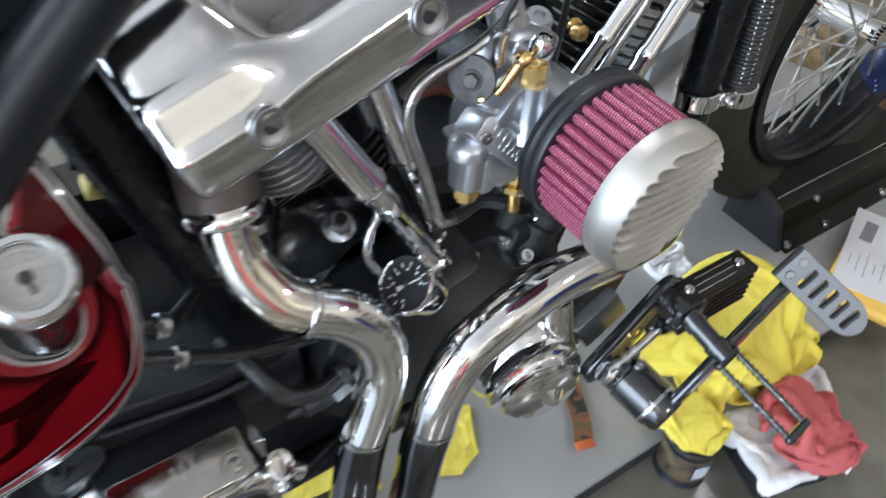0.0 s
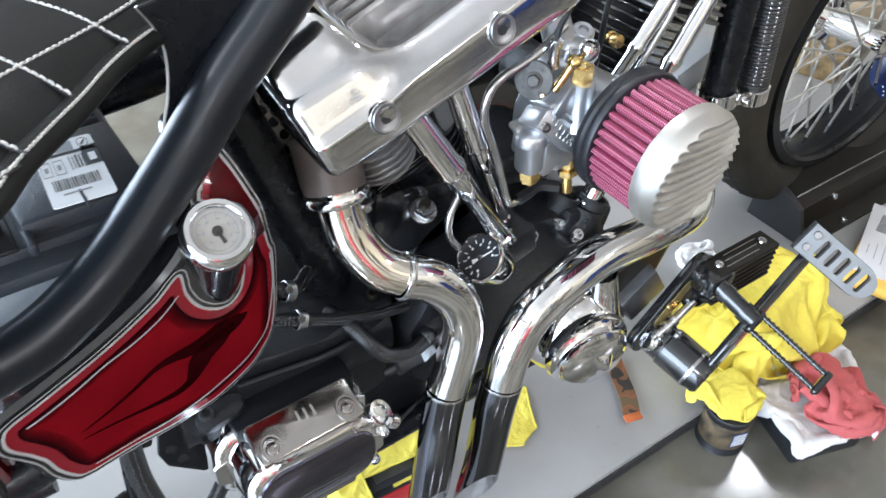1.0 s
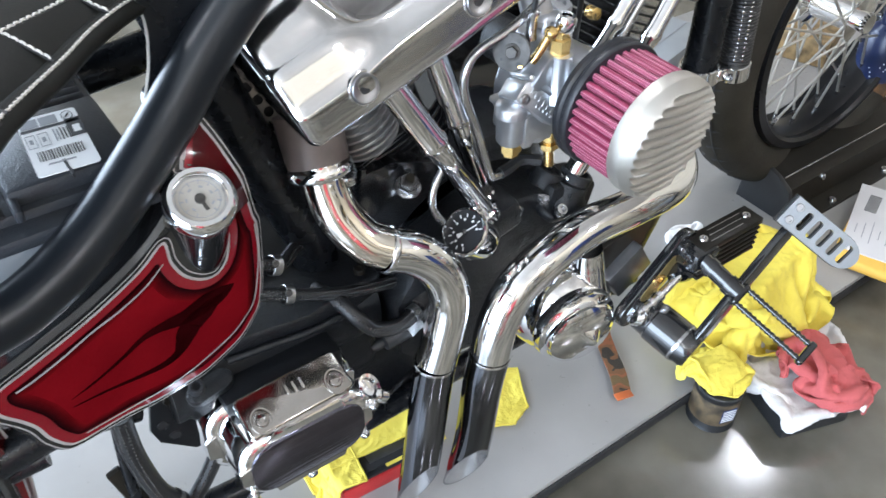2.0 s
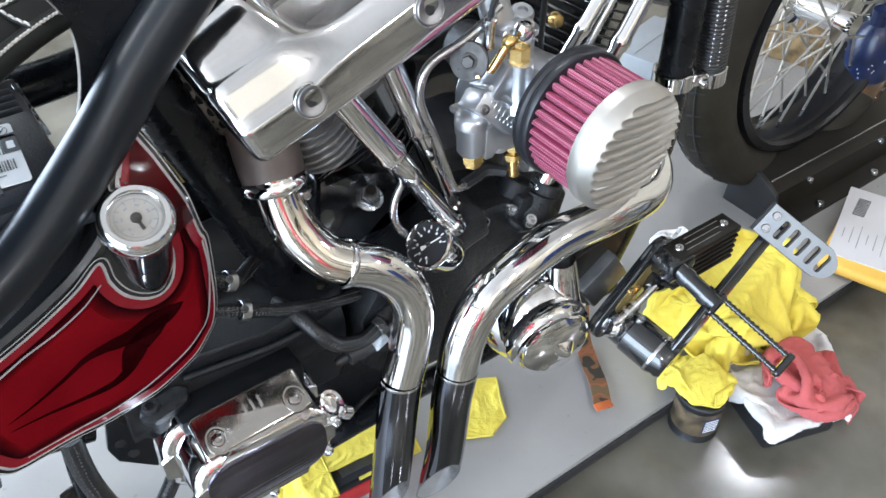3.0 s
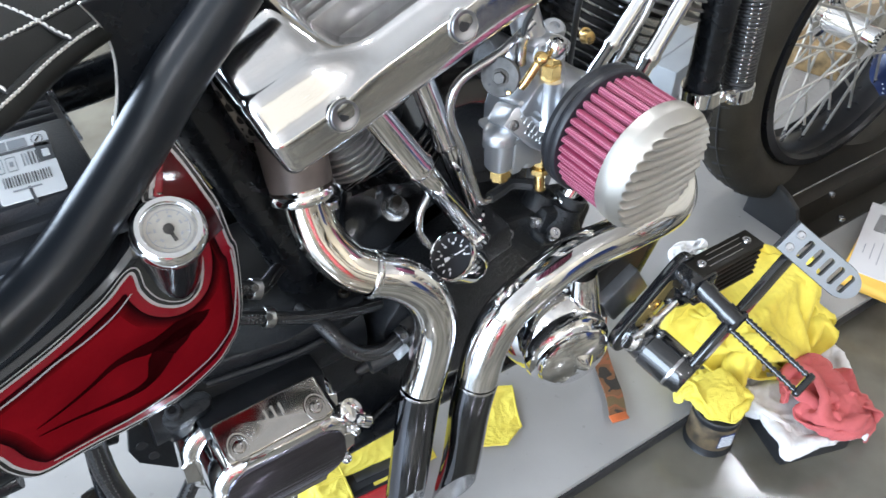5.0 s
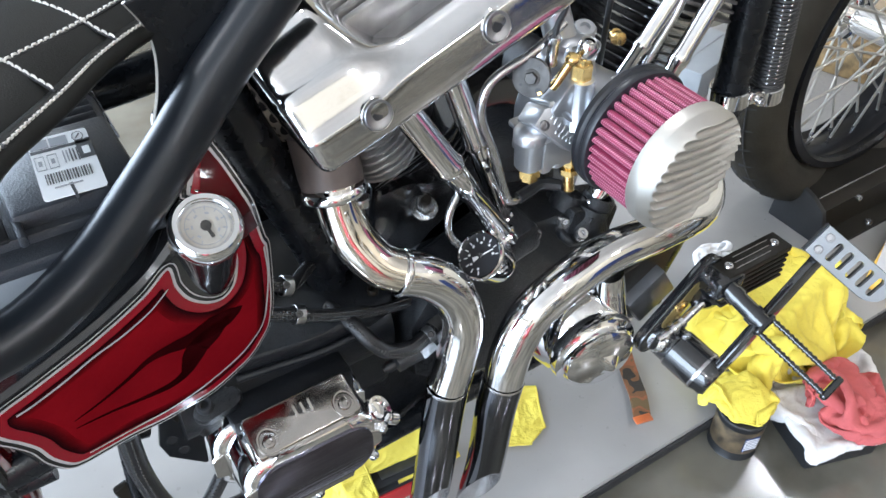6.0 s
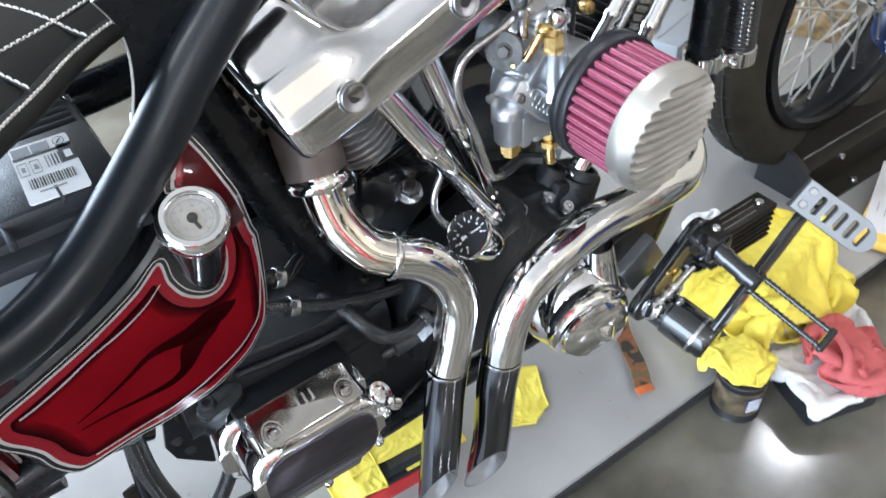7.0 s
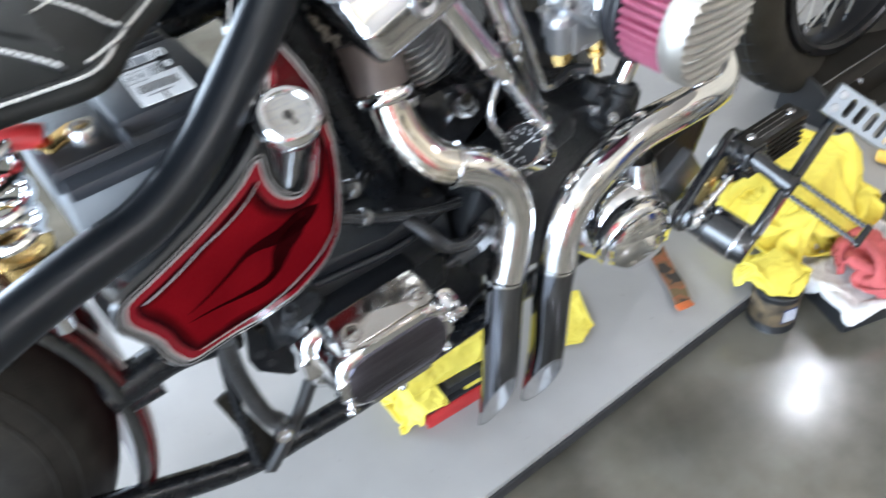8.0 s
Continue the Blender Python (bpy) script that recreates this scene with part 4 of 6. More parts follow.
LICK_A = [(-0.1005, -0.0994), (-0.079, -0.0987), (-0.053, -0.0942), (-0.0315, -0.0885), (-0.013, -0.0918), (0.0055, -0.0990), (0.0268, -0.1025), (0.0481, -0.1055), (0.062, -0.104)]
LICK_B = [(-0.1013, -0.1103), (-0.0736, -0.1207), (-0.044, -0.1345), (-0.0188, -0.1440), (-0.003, -0.1417), (0.0059, -0.1300), (0.0135, -0.1180), (0.031, -0.1120), (0.0481, -0.1055)]
part("flame_lick", tank_lick(LICK_A, (0.0008, 0.003, 0.005, 0.008, 0.012, 0.018, 0.028, 0.022, 0.001)), DARK_RED, tank, "dark flame lick")
part("flame_lick", tank_lick(LICK_B, (0.0008, 0.003, 0.005, 0.009, 0.014, 0.024, 0.032, 0.026, 0.004)), DARK_RED, tank, "dark flame lick")
part("pinstripe", tank_patch(tank_outline(-0.0042), 0.0003), PINSTRIPE, tank, "thin silver pinstripe")
part("black_line", tank_patch(tank_outline(-0.0031), 0.0004), GLOSS_BLACK, tank)
part("pinstripe", tank_patch(tank_outline(0.0), 0.0005), PINSTRIPE, tank, "silver pinstripe")
part("red_border", tank_patch(tank_outline(0.0026), 0.0007), EDGE_RED, tank, "bright red border")
SIDE_LINE = [(-0.0019, -0.0186), (-0.0196, -0.0303), (-0.0443, -0.0371), (-0.0701, -0.0394), (-0.0956, -0.0449), (-0.1196, -0.0476), (-0.1331, -0.0474)]
FOOT_LINE = [(-0.1000, -0.1560), (-0.0800, -0.1620), (-0.0530, -0.1705), (-0.0250, -0.1795), (0.0055, -0.1835), (0.0329, -0.1815), (0.0545, -0.1768), (0.0712, -0.1680), (0.0838, -0.1584), (0.0908, -0.1391), (0.0969, -0.0943), (0.0937, -0.0513)]
for line in (SIDE_LINE, FOOT_LINE):
    part("pinstripe", tank_lick(line, (0.0012, 0.0021, 0.0023, 0.0023, 0.0021)), PINSTRIPE, tank, "silver pinstripe")
TIP = [(0.052, -0.020), (0.047, 0.010), (0.047, 0.035), (0.0585, 0.0475), (0.0690, 0.0550), (0.0775, 0.0590), (0.0785, 0.0500), (0.0775, 0.0320), (0.0800, 0.0130), (0.0880, -0.018)]
part("tip_panel", tank_patch([(p.x, p.y) for p in smooth_path([(u, v, 0) for u, v in TIP], 5)], 0.0020), material("deep_candy_red", (0.070, 0.003, 0.005), 0.09, 0, 0.3, 14, coat=0.10, dark=(0.030, 0.001, 0.003), spec=0.12), tank, "deep red tip of the panel")
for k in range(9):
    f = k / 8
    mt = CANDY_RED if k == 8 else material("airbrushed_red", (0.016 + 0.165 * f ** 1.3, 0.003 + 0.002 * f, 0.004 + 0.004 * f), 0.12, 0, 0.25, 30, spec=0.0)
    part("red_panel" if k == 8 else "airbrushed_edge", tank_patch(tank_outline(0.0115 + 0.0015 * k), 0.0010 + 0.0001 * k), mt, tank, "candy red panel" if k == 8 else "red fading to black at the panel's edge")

# filler neck with the dipstick thermometer
neck_dir = Vector((-0.03, -0.52, 0.85))
neck_at = Vector((0.017, 0.363, 0.641)) - neck_dir.normalized() * 0.056
nm = frame_at(neck_at, neck_dir)
part("filler_neck", lathe([(0.0265, -0.050), (0.0258, -0.02), (0.0252, -0.010), (0.0248, 0.0), (0.0245, 0.04)], nm, 36), GLOSS_BLACK, tank)
capm2 = frame_at(Vector((0.017, 0.363, 0.641)) - neck_dir.normalized() * 0.016, neck_dir)
dp = part("dipstick_cap", lathe([(0.024, -0.004), (0.0265, 0.0), (0.0275, 0.006), (0.0275, 0.012), (0.0262, 0.0165), (0.0235, 0.0188), (0.0200, 0.0188), (0.0180, 0.0165), (0.0172, 0.0140)], capm2, 44, close=False), CHROME, tank, "chrome filler cap with temperature dial")
for k in range(10):
    a = radians(-60 + 33 * k)
    part("tick", box(0.0035, 0.0009, 0.0005, capm2 @ Matrix.Translation((0.0138 * math.cos(a), 0.0138 * math.sin(a), 0.0145)) @ Matrix.Rotation(a, 4, "Z")), GREY_INK, dp)
part("dial_ring", lathe([(0.0146, 0.0141), (0.0149, 0.0144), (0.0152, 0.0141)], capm2, 40, close=False), GREY_INK, dp)
for k in range(6):
    a = radians(-40 + 52 * k)
    part("dial_mark", box(0.0030, 0.0016, 0.0004, capm2 @ Matrix.Translation((0.0098 * math.cos(a), 0.0098 * math.sin(a), 0.0143)) @ Matrix.Rotation(a - math.pi / 2, 4, "Z")), GREY_INK, dp)
part("needle_hub", lathe([(0.0040, 0.0140), (0.0040, 0.0155), (0.0, 0.0158)], capm2, 18), DARK_STEEL, dp)
part("needle", box(0.0026, 0.009, 0.0006, capm2 @ Matrix.Translation((0.001, -0.006, 0.0150)) @ Matrix.Rotation(radians(10), 4, "Z")), DARK_STEEL, dp)
part("dial_face", lathe([(0.0, 0.0140), (0.0175, 0.0140), (0.0175, 0.011)], capm2, 36), DIAL_SILVER, dp)

# frame
def bar(name, pts, r, mat=SATIN_BLACK, label="", parent=bike, n=8, seg=24):
    return part(name, tube(pts, r, n, seg), mat, parent, label)


bar("seat_stay", [(-0.38, 0.310, 0.568), (-0.242, 0.332, 0.599), (-0.167, 0.346, 0.609), (-0.113, 0.356, 0.615), (-0.055, 0.376, 0.637), (0.012, 0.398, 0.685), (0.060, 0.407, 0.733), (0.107, 0.413, 0.776), (0.175, 0.425, 0.845)], 0.0205, STAY_BLACK, label="satin black frame tube")
bar("seat_stay", [(-0.36, 0.70, 0.500), (-0.244, 0.70, 0.540), (-0.110, 0.70, 0.575), (0.016, 0.69, 0.674), (0.18, 0.66, 0.85)], 0.0195, label="satin black frame tube")
bar("seat_post_tube", [(0.040, 0.50, 0.80), (0.0885, 0.50, 0.64), (0.133, 0.50, 0.52), (0.168, 0.50, 0.40), (0.18, 0.5, 0.20)], 0.0255, label="satin black frame tube")
bar("cross_tube", [(0.11, 0.60, 0.648), (0.05, 0.60, 0.637), (-0.011, 0.60, 0.632), (-0.10, 0.61, 0.62)], 0.019, label="black cross tube under the seat")
bar("down_tube", [(0.665, 0.445, 0.85), (0.695, 0.445, 0.625), (0.704, 0.447, 0.48), (0.714, 0.455, 0.38), (0.70, 0.47, 0.25), (0.64, 0.47, 0.12)], 0.0215, label="black front frame tube")
bar("lower_rail", [(0.68, 0.46, 0.135), (0.55, 0.46, 0.135), (0.30, 0.452, 0.148), (0.15, 0.448, 0.150), (0.06, 0.445, 0.150), (-0.03, 0.445, 0.156), (-0.12, 0.445, 0.170), (-0.30, 0.44, 0.26), (-0.42, 0.43, 0.31)], 0.016, label="black lower frame rail")
# perforated guard behind the seat tube, with a yellow strip below it
pg = bmesh.new()
gm_ = frame_at((0.1445, 0.552, 0.5905), (-0.15, -0.9, 0.4), (0.46, 0.08, -0.89))
HP, HR = 0.0158, 0.0054
for i in range(-4, 5):
    for j in range(-1, 2):
        ou, inn = [], []
        for k in range(16):
            a = 2 * math.pi * k / 16 + math.pi / 16
            c, s = math.cos(a), math.sin(a)
            m_ = HP / 2 / max(abs(c), abs(s))
            cx, cy = HP * (i + 0.5 + 0.5 * (j % 2)), HP * 0.95 * j
            ou.append([gm_ @ Vector((cx + m_ * c, cy + 0.95 * m_ * s, z)) for z in (0, -0.0025)])
            inn.append([gm_ @ Vector((cx + HR * c, cy + HR * s, z)) for z in (0, -0.0025)])
        vo = [[pg.verts.new(p) for p in q] for q in ou]
        vi = [[pg.verts.new(p) for p in q] for q in inn]
        for k in range(16):
            n_ = (k + 1) % 16
            pg.faces.new((vo[k][0], vo[n_][0], vi[n_][0], vi[k][0]))
            pg.faces.new((vi[k][0], vi[n_][0], vi[n_][1], vi[k][1]))
            pg.faces.new((vo[k][1], vi[k][1], vi[n_][1], vo[n_][1]))
part("perforated_guard", pg, material("tan_steel_sheet", (0.50, 0.46, 0.40), 0.35, 0.5, 0.12, 40), bike, "tan perforated sheet-metal guard", smooth=False)
# black sheet added behind the guard so that its holes look shaded
part("added_dark_sheet", box(0.11, 0.006, 0.16, gm_ @ Matrix.Translation((0, 0, -0.020)) @ Matrix.Rotation(radians(90), 4, "X") @ Matrix.Rotation(radians(90), 4, "Y")), BLACK_PLASTIC, bike)
part("guard_edge", tube([(0.08, 0.548, 0.562), (0.15, 0.540, 0.556), (0.24, 0.535, 0.545)], 0.006, 2, 10), SATIN_BLACK, bike)
part("yellow_strip", box(0.100, 0.022, 0.026, pose(0.138, 0.556, 0.524, 20, 12, 0), 0.003), material("pale_yellow_tape", (0.78, 0.62, 0.20), 0.5, 0, 0.1, 30), bike, "pale yellow strip behind the frame tube")
# ribbed boot clamped beside the front tube
rb = bmesh.new()
p0, p1 = Vector((0.759, 0.435, 0.484)), Vector((0.722, 0.44, 0.80))
prof = []
L = (p1 - p0).length
for k in range(128):
    prof.append((0.0188 if k % 2 else 0.0203, L * k / 127))
boot = part("ribbed_boot", lathe(prof, frame_at(p0, p1 - p0), 24), HOSE, bike, "black ribbed rubber boot")
bootm = frame_at(p0, p1 - p0)
# two rows of small bright dots along the boot
for row in (-0.35, 0.12):
    out = bootm.to_3x3().inverted() @ Vector((-0.55, -0.78, 0.2))
    a0 = math.atan2(out.y, out.x) + row
    for k in range(44):
        part("bright_dot", lathe([(0.0016, 0), (0.0016, 0.0010), (0.0008, 0.0016), (0, 0.0016)], bootm @ Matrix.Translation((0, 0, 0.022 + 0.0062 * k)) @ Matrix.Rotation(a0, 4, "Z") @ Matrix.Translation((0.0196, 0, 0)) @ Matrix.Rotation(radians(90), 4, "Y"), 8), STEEL, boot)
for a, r in ((Vector((0.704, 0.446, 0.490)), 0.0258), (Vector((0.7595, 0.435, 0.482)), 0.022)):
    part("clamp", lathe([(r - 0.002, -0.011), (r, -0.010), (r, 0.010), (r - 0.002, 0.011)], frame_at(a, p1 - p0), 32, close=False), CHROME, boot, "chrome clamp")
part("clamp_bridge", box(0.03, 0.014, 0.018, pose(0.733, 0.430, 0.486, 0, 8, 0), 0.003), CHROME, boot)
hex_bolt("clamp_bolt", (0.733, 0.421, 0.483), (0, -1, 0.1), 0.006, boot, STEEL)
part("top_clamp", box(0.12, 0.05, 0.014, pose(0.71, 0.44, 0.655, 0, 10, 0), 0.003), STEEL, boot)
# seat bracket: a sheet gusset with a bright edge
GUS_EDGE = [(0.010, 0.790), (0.0185, 0.774), (0.0222, 0.760), (0.0222, 0.7435), (0.0180, 0.7205), (0.0112, 0.699), (0.0108, 0.688), (0.018, 0.679)]
gus = [(p.x, p.y) for p in smooth_path([(x, z, 0) for x, z in GUS_EDGE], 5)] + [(0.05, 0.715), (0.10, 0.765), (0.13, 0.80), (0.06, 0.80)]
part("seat_gusset", prism(gus, 0.004, frame_at((0, 0.423, 0), (0, -1, 0), (1, 0, 0)), 0.0008, 1), SATIN_BLACK, bike, "black sheet-metal seat bracket")
part("gusset_edge", tube([(x, 0.4215, z) for x, z in GUS_EDGE], 0.0013, 6, 8), SATIN_CAP, bike)
# inner primary behind
part("inner_primary", prism([(-0.10, 0.30), (0.45, 0.22), (0.48, 0.40), (0.33, 0.48), (0.20, 0.47), (0.05, 0.46), (-0.08, 0.44)], 0.05, frame_at((0, 0.68, 0), (0, -1, 0), (1, 0, 0)), 0.01), GLOSS_BLACK, bike, "black inner primary case")

# battery
bt = part("battery", box(0.150, 0.165, 0.075, pose(-0.082, 0.490, 0.602, 0, 0, 0), 0.005), BATTERY_GREY, bike, "grey battery with black lid and white label")
bl = prism([(-0.160, 0.400), (-0.006, 0.400), (-0.006, 0.580), (-0.160, 0.580)], 0.022, pose(0, 0, 0.632, 0, 0, 0), 0.004)
part("lid", bl, BATTERY_LID, bt, "black battery lid")
part("raised_lid", box(0.092, 0.098, 0.018, pose(-0.055, 0.456, 0.658), 0.005), BATTERY_LID, bt)
for k in range(5):
    part("lid_rib", box(0.086, 0.006, 0.008, pose(-0.055, 0.512 + 0.011 * k, 0.656, 0, 0, 0), 0.002), BATTERY_LID, bt)
lm = pose(-0.052, 0.451, 0.6672, 0, 0, -4) @ Matrix.Diagonal((0.64, 1.0, 1, 1))
part("label", prism(rounded(0.068, 0.082, 0.004), 0.0006, lm), LABEL_WHITE, bt, "white printed battery label")
part("printed_band", box(0.066, 0.0035, 0.0003, lm @ Matrix.Translation((0, 0.022, 0.0008))), INK, bt)
part("printed_band", box(0.017, 0.026, 0.0003, lm @ Matrix.Translation((0.0255, 0.013, 0.0008))), INK, bt)
part("logo_patch", box(0.008, 0.010, 0.0003, lm @ Matrix.Translation((0.026, 0.010, 0.0011)), 0), LABEL_WHITE, bt)
for cx, w in ((-0.022, 0.020), (0.0, 0.02), (0.022, 0.016)):
    part("printed_patch", box(w, 0.012, 0.0003, lm @ Matrix.Translation((cx, 0.031, 0.0008))), GREY_INK if cx < 0.01 else LABEL_WHITE, bt)
part("printed_ring", lathe([(0.0058, 0.0008), (0.0066, 0.0011), (0.0058, 0.0012)], lm @ Matrix.Translation((0.022, 0.031, 0)), 20, close=False), INK, bt)
part("printed_cross", box(0.008, 0.0012, 0.0003, lm @ Matrix.Translation((0.022, 0.031, 0.0012)) @ Matrix.Rotation(0.8, 4, "Z")), INK, bt)
for k in range(5):
    part("text_bar", box(0.0016, 0.017 - 0.002 * (k % 2), 0.0003, lm @ Matrix.Translation((0.016 - 0.0038 * k, 0.008, 0.0008))), GREY_INK if k > 2 else INK, bt)
for cx in (-0.012, -0.026):
    for q in ((0, 0.009, 0.010, 0.0006), (0, -0.009, 0.010, 0.0006), (0.005, 0, 0.0006, 0.018), (-0.005, 0, 0.0006, 0.018), (0, 0, 0.004, 0.006)):
        part("text_box", box(q[2], q[3], 0.0003, lm @ Matrix.Translation((cx + q[0], 0.006 + q[1], 0.0008))), GREY_INK, bt)
for k in range(17):
    part("barcode_bar", box(0.0009 + 0.0009 * (k * 7 % 3) / 2, 0.013, 0.0003, lm @ Matrix.Translation((-0.025 + 0.0030 * k, -0.016, 0.0008))), INK, bt)
part("text_bar", box(0.030, 0.0016, 0.0003, lm @ Matrix.Translation((-0.004, -0.028, 0.0008))), GREY_INK, bt)
# terminal in its recess
part("lid_ledge", box(0.150, 0.022, 0.012, pose(-0.080, 0.393, 0.640, 0, 0, 0), 0.003), BATTERY_LID, bt)
part("lid_ridge", box(0.006, 0.070, 0.010, pose(-0.098, 0.424, 0.657, 0, 0, 0), 0.002), BATTERY_LID, bt)
part("lid_notch", box(0.0022, 0.022, 0.003, pose(-0.055, 0.414, 0.6665), 0), INK, bt)
part("terminal_well", box(0.048, 0.055, 0.004, pose(-0.130, 0.428, 0.6535), 0.0015), INK, bt)
hex_bolt("terminal_bolt", (-0.122, 0.424, 0.658), (0, 0, 1), 0.012, bt, STEEL, 0.010)
part("terminal_lug", box(0.035, 0.018, 0.004, pose(-0.138, 0.428, 0.662, 0, 0, 25), 0.001), BRASS, bt)
part("terminal_boot", tube([(-0.148, 0.436, 0.664), (-0.163, 0.442, 0.668), (-0.183, 0.45, 0.668)], (0.010), 6, 14), RED_BOX, bt, "red rubber terminal boot")
part("tray_edge", prism([(-0.0105, 0.660), (-0.006, 0.660), (0.0065, 0.606), (0.003, 0.604)], 0.0025, frame_at((0, 0.562, 0), (0, -1, 0), (1, 0, 0)), 0.0006, 1), STEEL, bt, "bare steel edge of the battery tray")
# small holes of the edge, their shade put on as black dots
for k in range(3):
    part("tray_hole", lathe([(0.0022, 0), (0.0022, 0.0008), (0, 0.001)], frame_at((-0.0065 + 0.0026 * k, 0.5592, 0.650 - 0.0125 * k), (0, -1, 0)), 10), INK, bt)
part("tray_wall", box(0.11, 0.004, 0.075, pose(-0.062, 0.5645, 0.625, 0, 0, 0), 0.001), BATTERY_LID, bt)


# seat
SEAT_EDGE = [(-0.42, 0.310), (-0.30, 0.296), (-0.177, 0.286), (-0.130, 0.280), (-0.107, 0.292), (-0.085, 0.320), (-0.050, 0.352), (-0.016, 0.388), (0.020, 0.416), (0.062, 0.436), (0.12, 0.45), (0.19, 0.46)]


def seat_inset(k):
    """The seat's edge line, moved inwards by k."""
    out = []
    p = smooth_path([(x, y, 0) for x, y in SEAT_EDGE], 4)
    for i, q in enumerate(p):
        d = (p[min(i + 1, len(p) - 1)] - p[max(i - 1, 0)]).normalized()
        out.append(Vector((q.x - d.y * k, q.y + d.x * k, 0)))
    return out


def seat_top(d):
    """Height of the seat's top a distance d in from its edge."""
    return 0.774 + 0.020 * (1 - math.exp(-max(0.0, d - 0.012) / 0.03))


sm = bmesh.new()
lines = []
for k, z in ((0.05, 0.752), (0.010, 0.757), (0.002, 0.761), (0.0, 0.765), (0.003, 0.770), (0.008, 0.7735), (0.012, 0.7735), (0.014, 0.772), (0.017, 0.7745), (0.03, 0.783), (0.05, 0.789), (0.08, 0.793), (0.12, 0.794), (0.2, 0.795), (0.27, 0.795)):
    lines.append([sm.verts.new((q.x, q.y, z)) for q in seat_inset(k)])
for a, b in zip(lines, lines[1:]):
    for i in range(len(a) - 1):
        sm.faces.new((a[i], a[i + 1], b[i + 1], b[i]))
sm.faces.new([r[0] for r in lines])
sm.faces.new([r[-1] for r in lines])
sm.faces.new(lines[0] + lines[-1][::-1])
seat = part("seat", sm, VINYL, bike, "black quilted vinyl seat with white stitching", angle=60)


def stitches(pts, name="sewn_thread", pitch=0.0052, r=0.00085, dash=0.80):
    """One sewn line: short thread stitches laid end to end."""
    path = smooth_path(pts, 6)
    b = bmesh.new()
    acc = 0.0
    a = path[0]
    for p, q in zip(path, path[1:]):
        L = (q - p).length
        while acc + L >= pitch:
            t = (pitch - acc) / L
            p = p.lerp(q, t)
            L = (q - p).length
            acc = 0.0
            e = a.lerp(p, dash)
            mid = a.lerp(e, 0.5) + Vector((0, 0, 0.0009))
            ring_path(b, [a - Vector((0, 0, 0.0006)), a.lerp(mid, 0.5) + Vector((0, 0, 0.0006)), mid, mid.lerp(e, 0.5) + Vector((0, 0, 0.0003)), e - Vector((0, 0, 0.0006))], [r * 0.7, r, r, r, r * 0.7], 6)
            a = p
        acc += L
    return part(name, b, THREAD, seat, "white thread stitching")


edge = [Vector((q.x, q.y, 0.7725)) for q in seat_inset(0.0055)][4:]
stitches([tuple(v) for v in edge[::3]], "edge_thread", 0.0040, 0.0008, 0.75)


def on_seat(x, y):
    p = seat_inset(0)
    d = min((Vector((x, y, 0)) - q).length for q in p)
    return (x, y, seat_top(d) + 0.0004)


def quilt(a, b):
    n = 8
    pts = [on_seat(a[0] + (b[0] - a[0]) * k / n, a[1] + (b[1] - a[1]) * k / n) for k in range(n + 1)]
    stitches(pts)
    # the groove's dark seam beneath the thread
    part("seam", tube([(q[0], q[1], q[2] - 0.0012) for q in pts], 0.0012, 3, 6), INK, seat)



for a, b in (((-0.135, 0.347), (0.050, 0.468)), ((-0.122, 0.296), (-0.094, 0.3125)), ((-0.13, 0.43), (0.03, 0.535)), ((-0.060, 0.478), (-0.002, 0.4075)), ((-0.110, 0.440), (-0.051, 0.3635)), ((-0.150, 0.400), (-0.0880, 0.3205)), ((-0.008, 0.515), (0.036, 0.448)), ((-0.20, 0.37), (-0.135, 0.296))):
    quilt(a, b)

# gearbox
gb = box(0.212, 0.15, 0.115, pose(0.107, 0.520, 0.305), 0.014, 3)
tube([(-0.03, 0.485, 0.345), (0.21, 0.485, 0.345)], 0.052, 0, 32, bm=gb)
box(0.20, 0.11, 0.05, pose(0.11, 0.56, 0.39), 0.012, bm=gb)
case = part("gearbox_case", gb, CASE_BLACK, bike, "black wrinkle-painted gearbox case")
part("filler_boss", prism(rounded(0.05, 0.022, 0.011), 0.012, frame_at((0.005, 0.425, 0.364), (-0.1, -0.3, 1), (1, 0.1, 0)), 0.003), WRINKLE, case)
hex_bolt("filler_plug", (-0.008, 0.423, 0.377), (-0.1, -0.3, 1), 0.008, case, INK)
part("top_cover", prism([(0.028, 0.438), (0.120, 0.426), (0.165, 0.428), (0.215, 0.440), (0.215, 0.56), (0.028, 0.56)], 0.030, pose(0, 0, 0.372), 0.007, 3), WRINKLE, case, "wrinkle-painted gearbox lid")
part("lid_lip", tube([(0.030, 0.4345, 0.382), (0.075, 0.4285, 0.382), (0.120, 0.4225, 0.382), (0.165, 0.4245, 0.382)], 0.0042, 5, 10), WRINKLE, case)
for bx, by in ((0.050, 0.455), (0.148, 0.443), (0.195, 0.452)):
    hex_bolt("lid_bolt", (bx, by, 0.403), (0, -0.1, 1), 0.0062, case, BLACK_STEEL)
epm = frame_at((0, 0.440, 0), (-0.18, -1, 0.10), (1, -0.18, 0))
part("end_plate", prism([(-0.060, 0.292), (-0.054, 0.272), (-0.020, 0.246), (0.004, 0.250), (0.014, 0.300), (0.006, 0.345), (-0.012, 0.380), (-0.034, 0.378), (-0.050, 0.345)], 0.011, epm, 0.003, 2), CASE_BLACK, case, "black end plate with bolt holes")
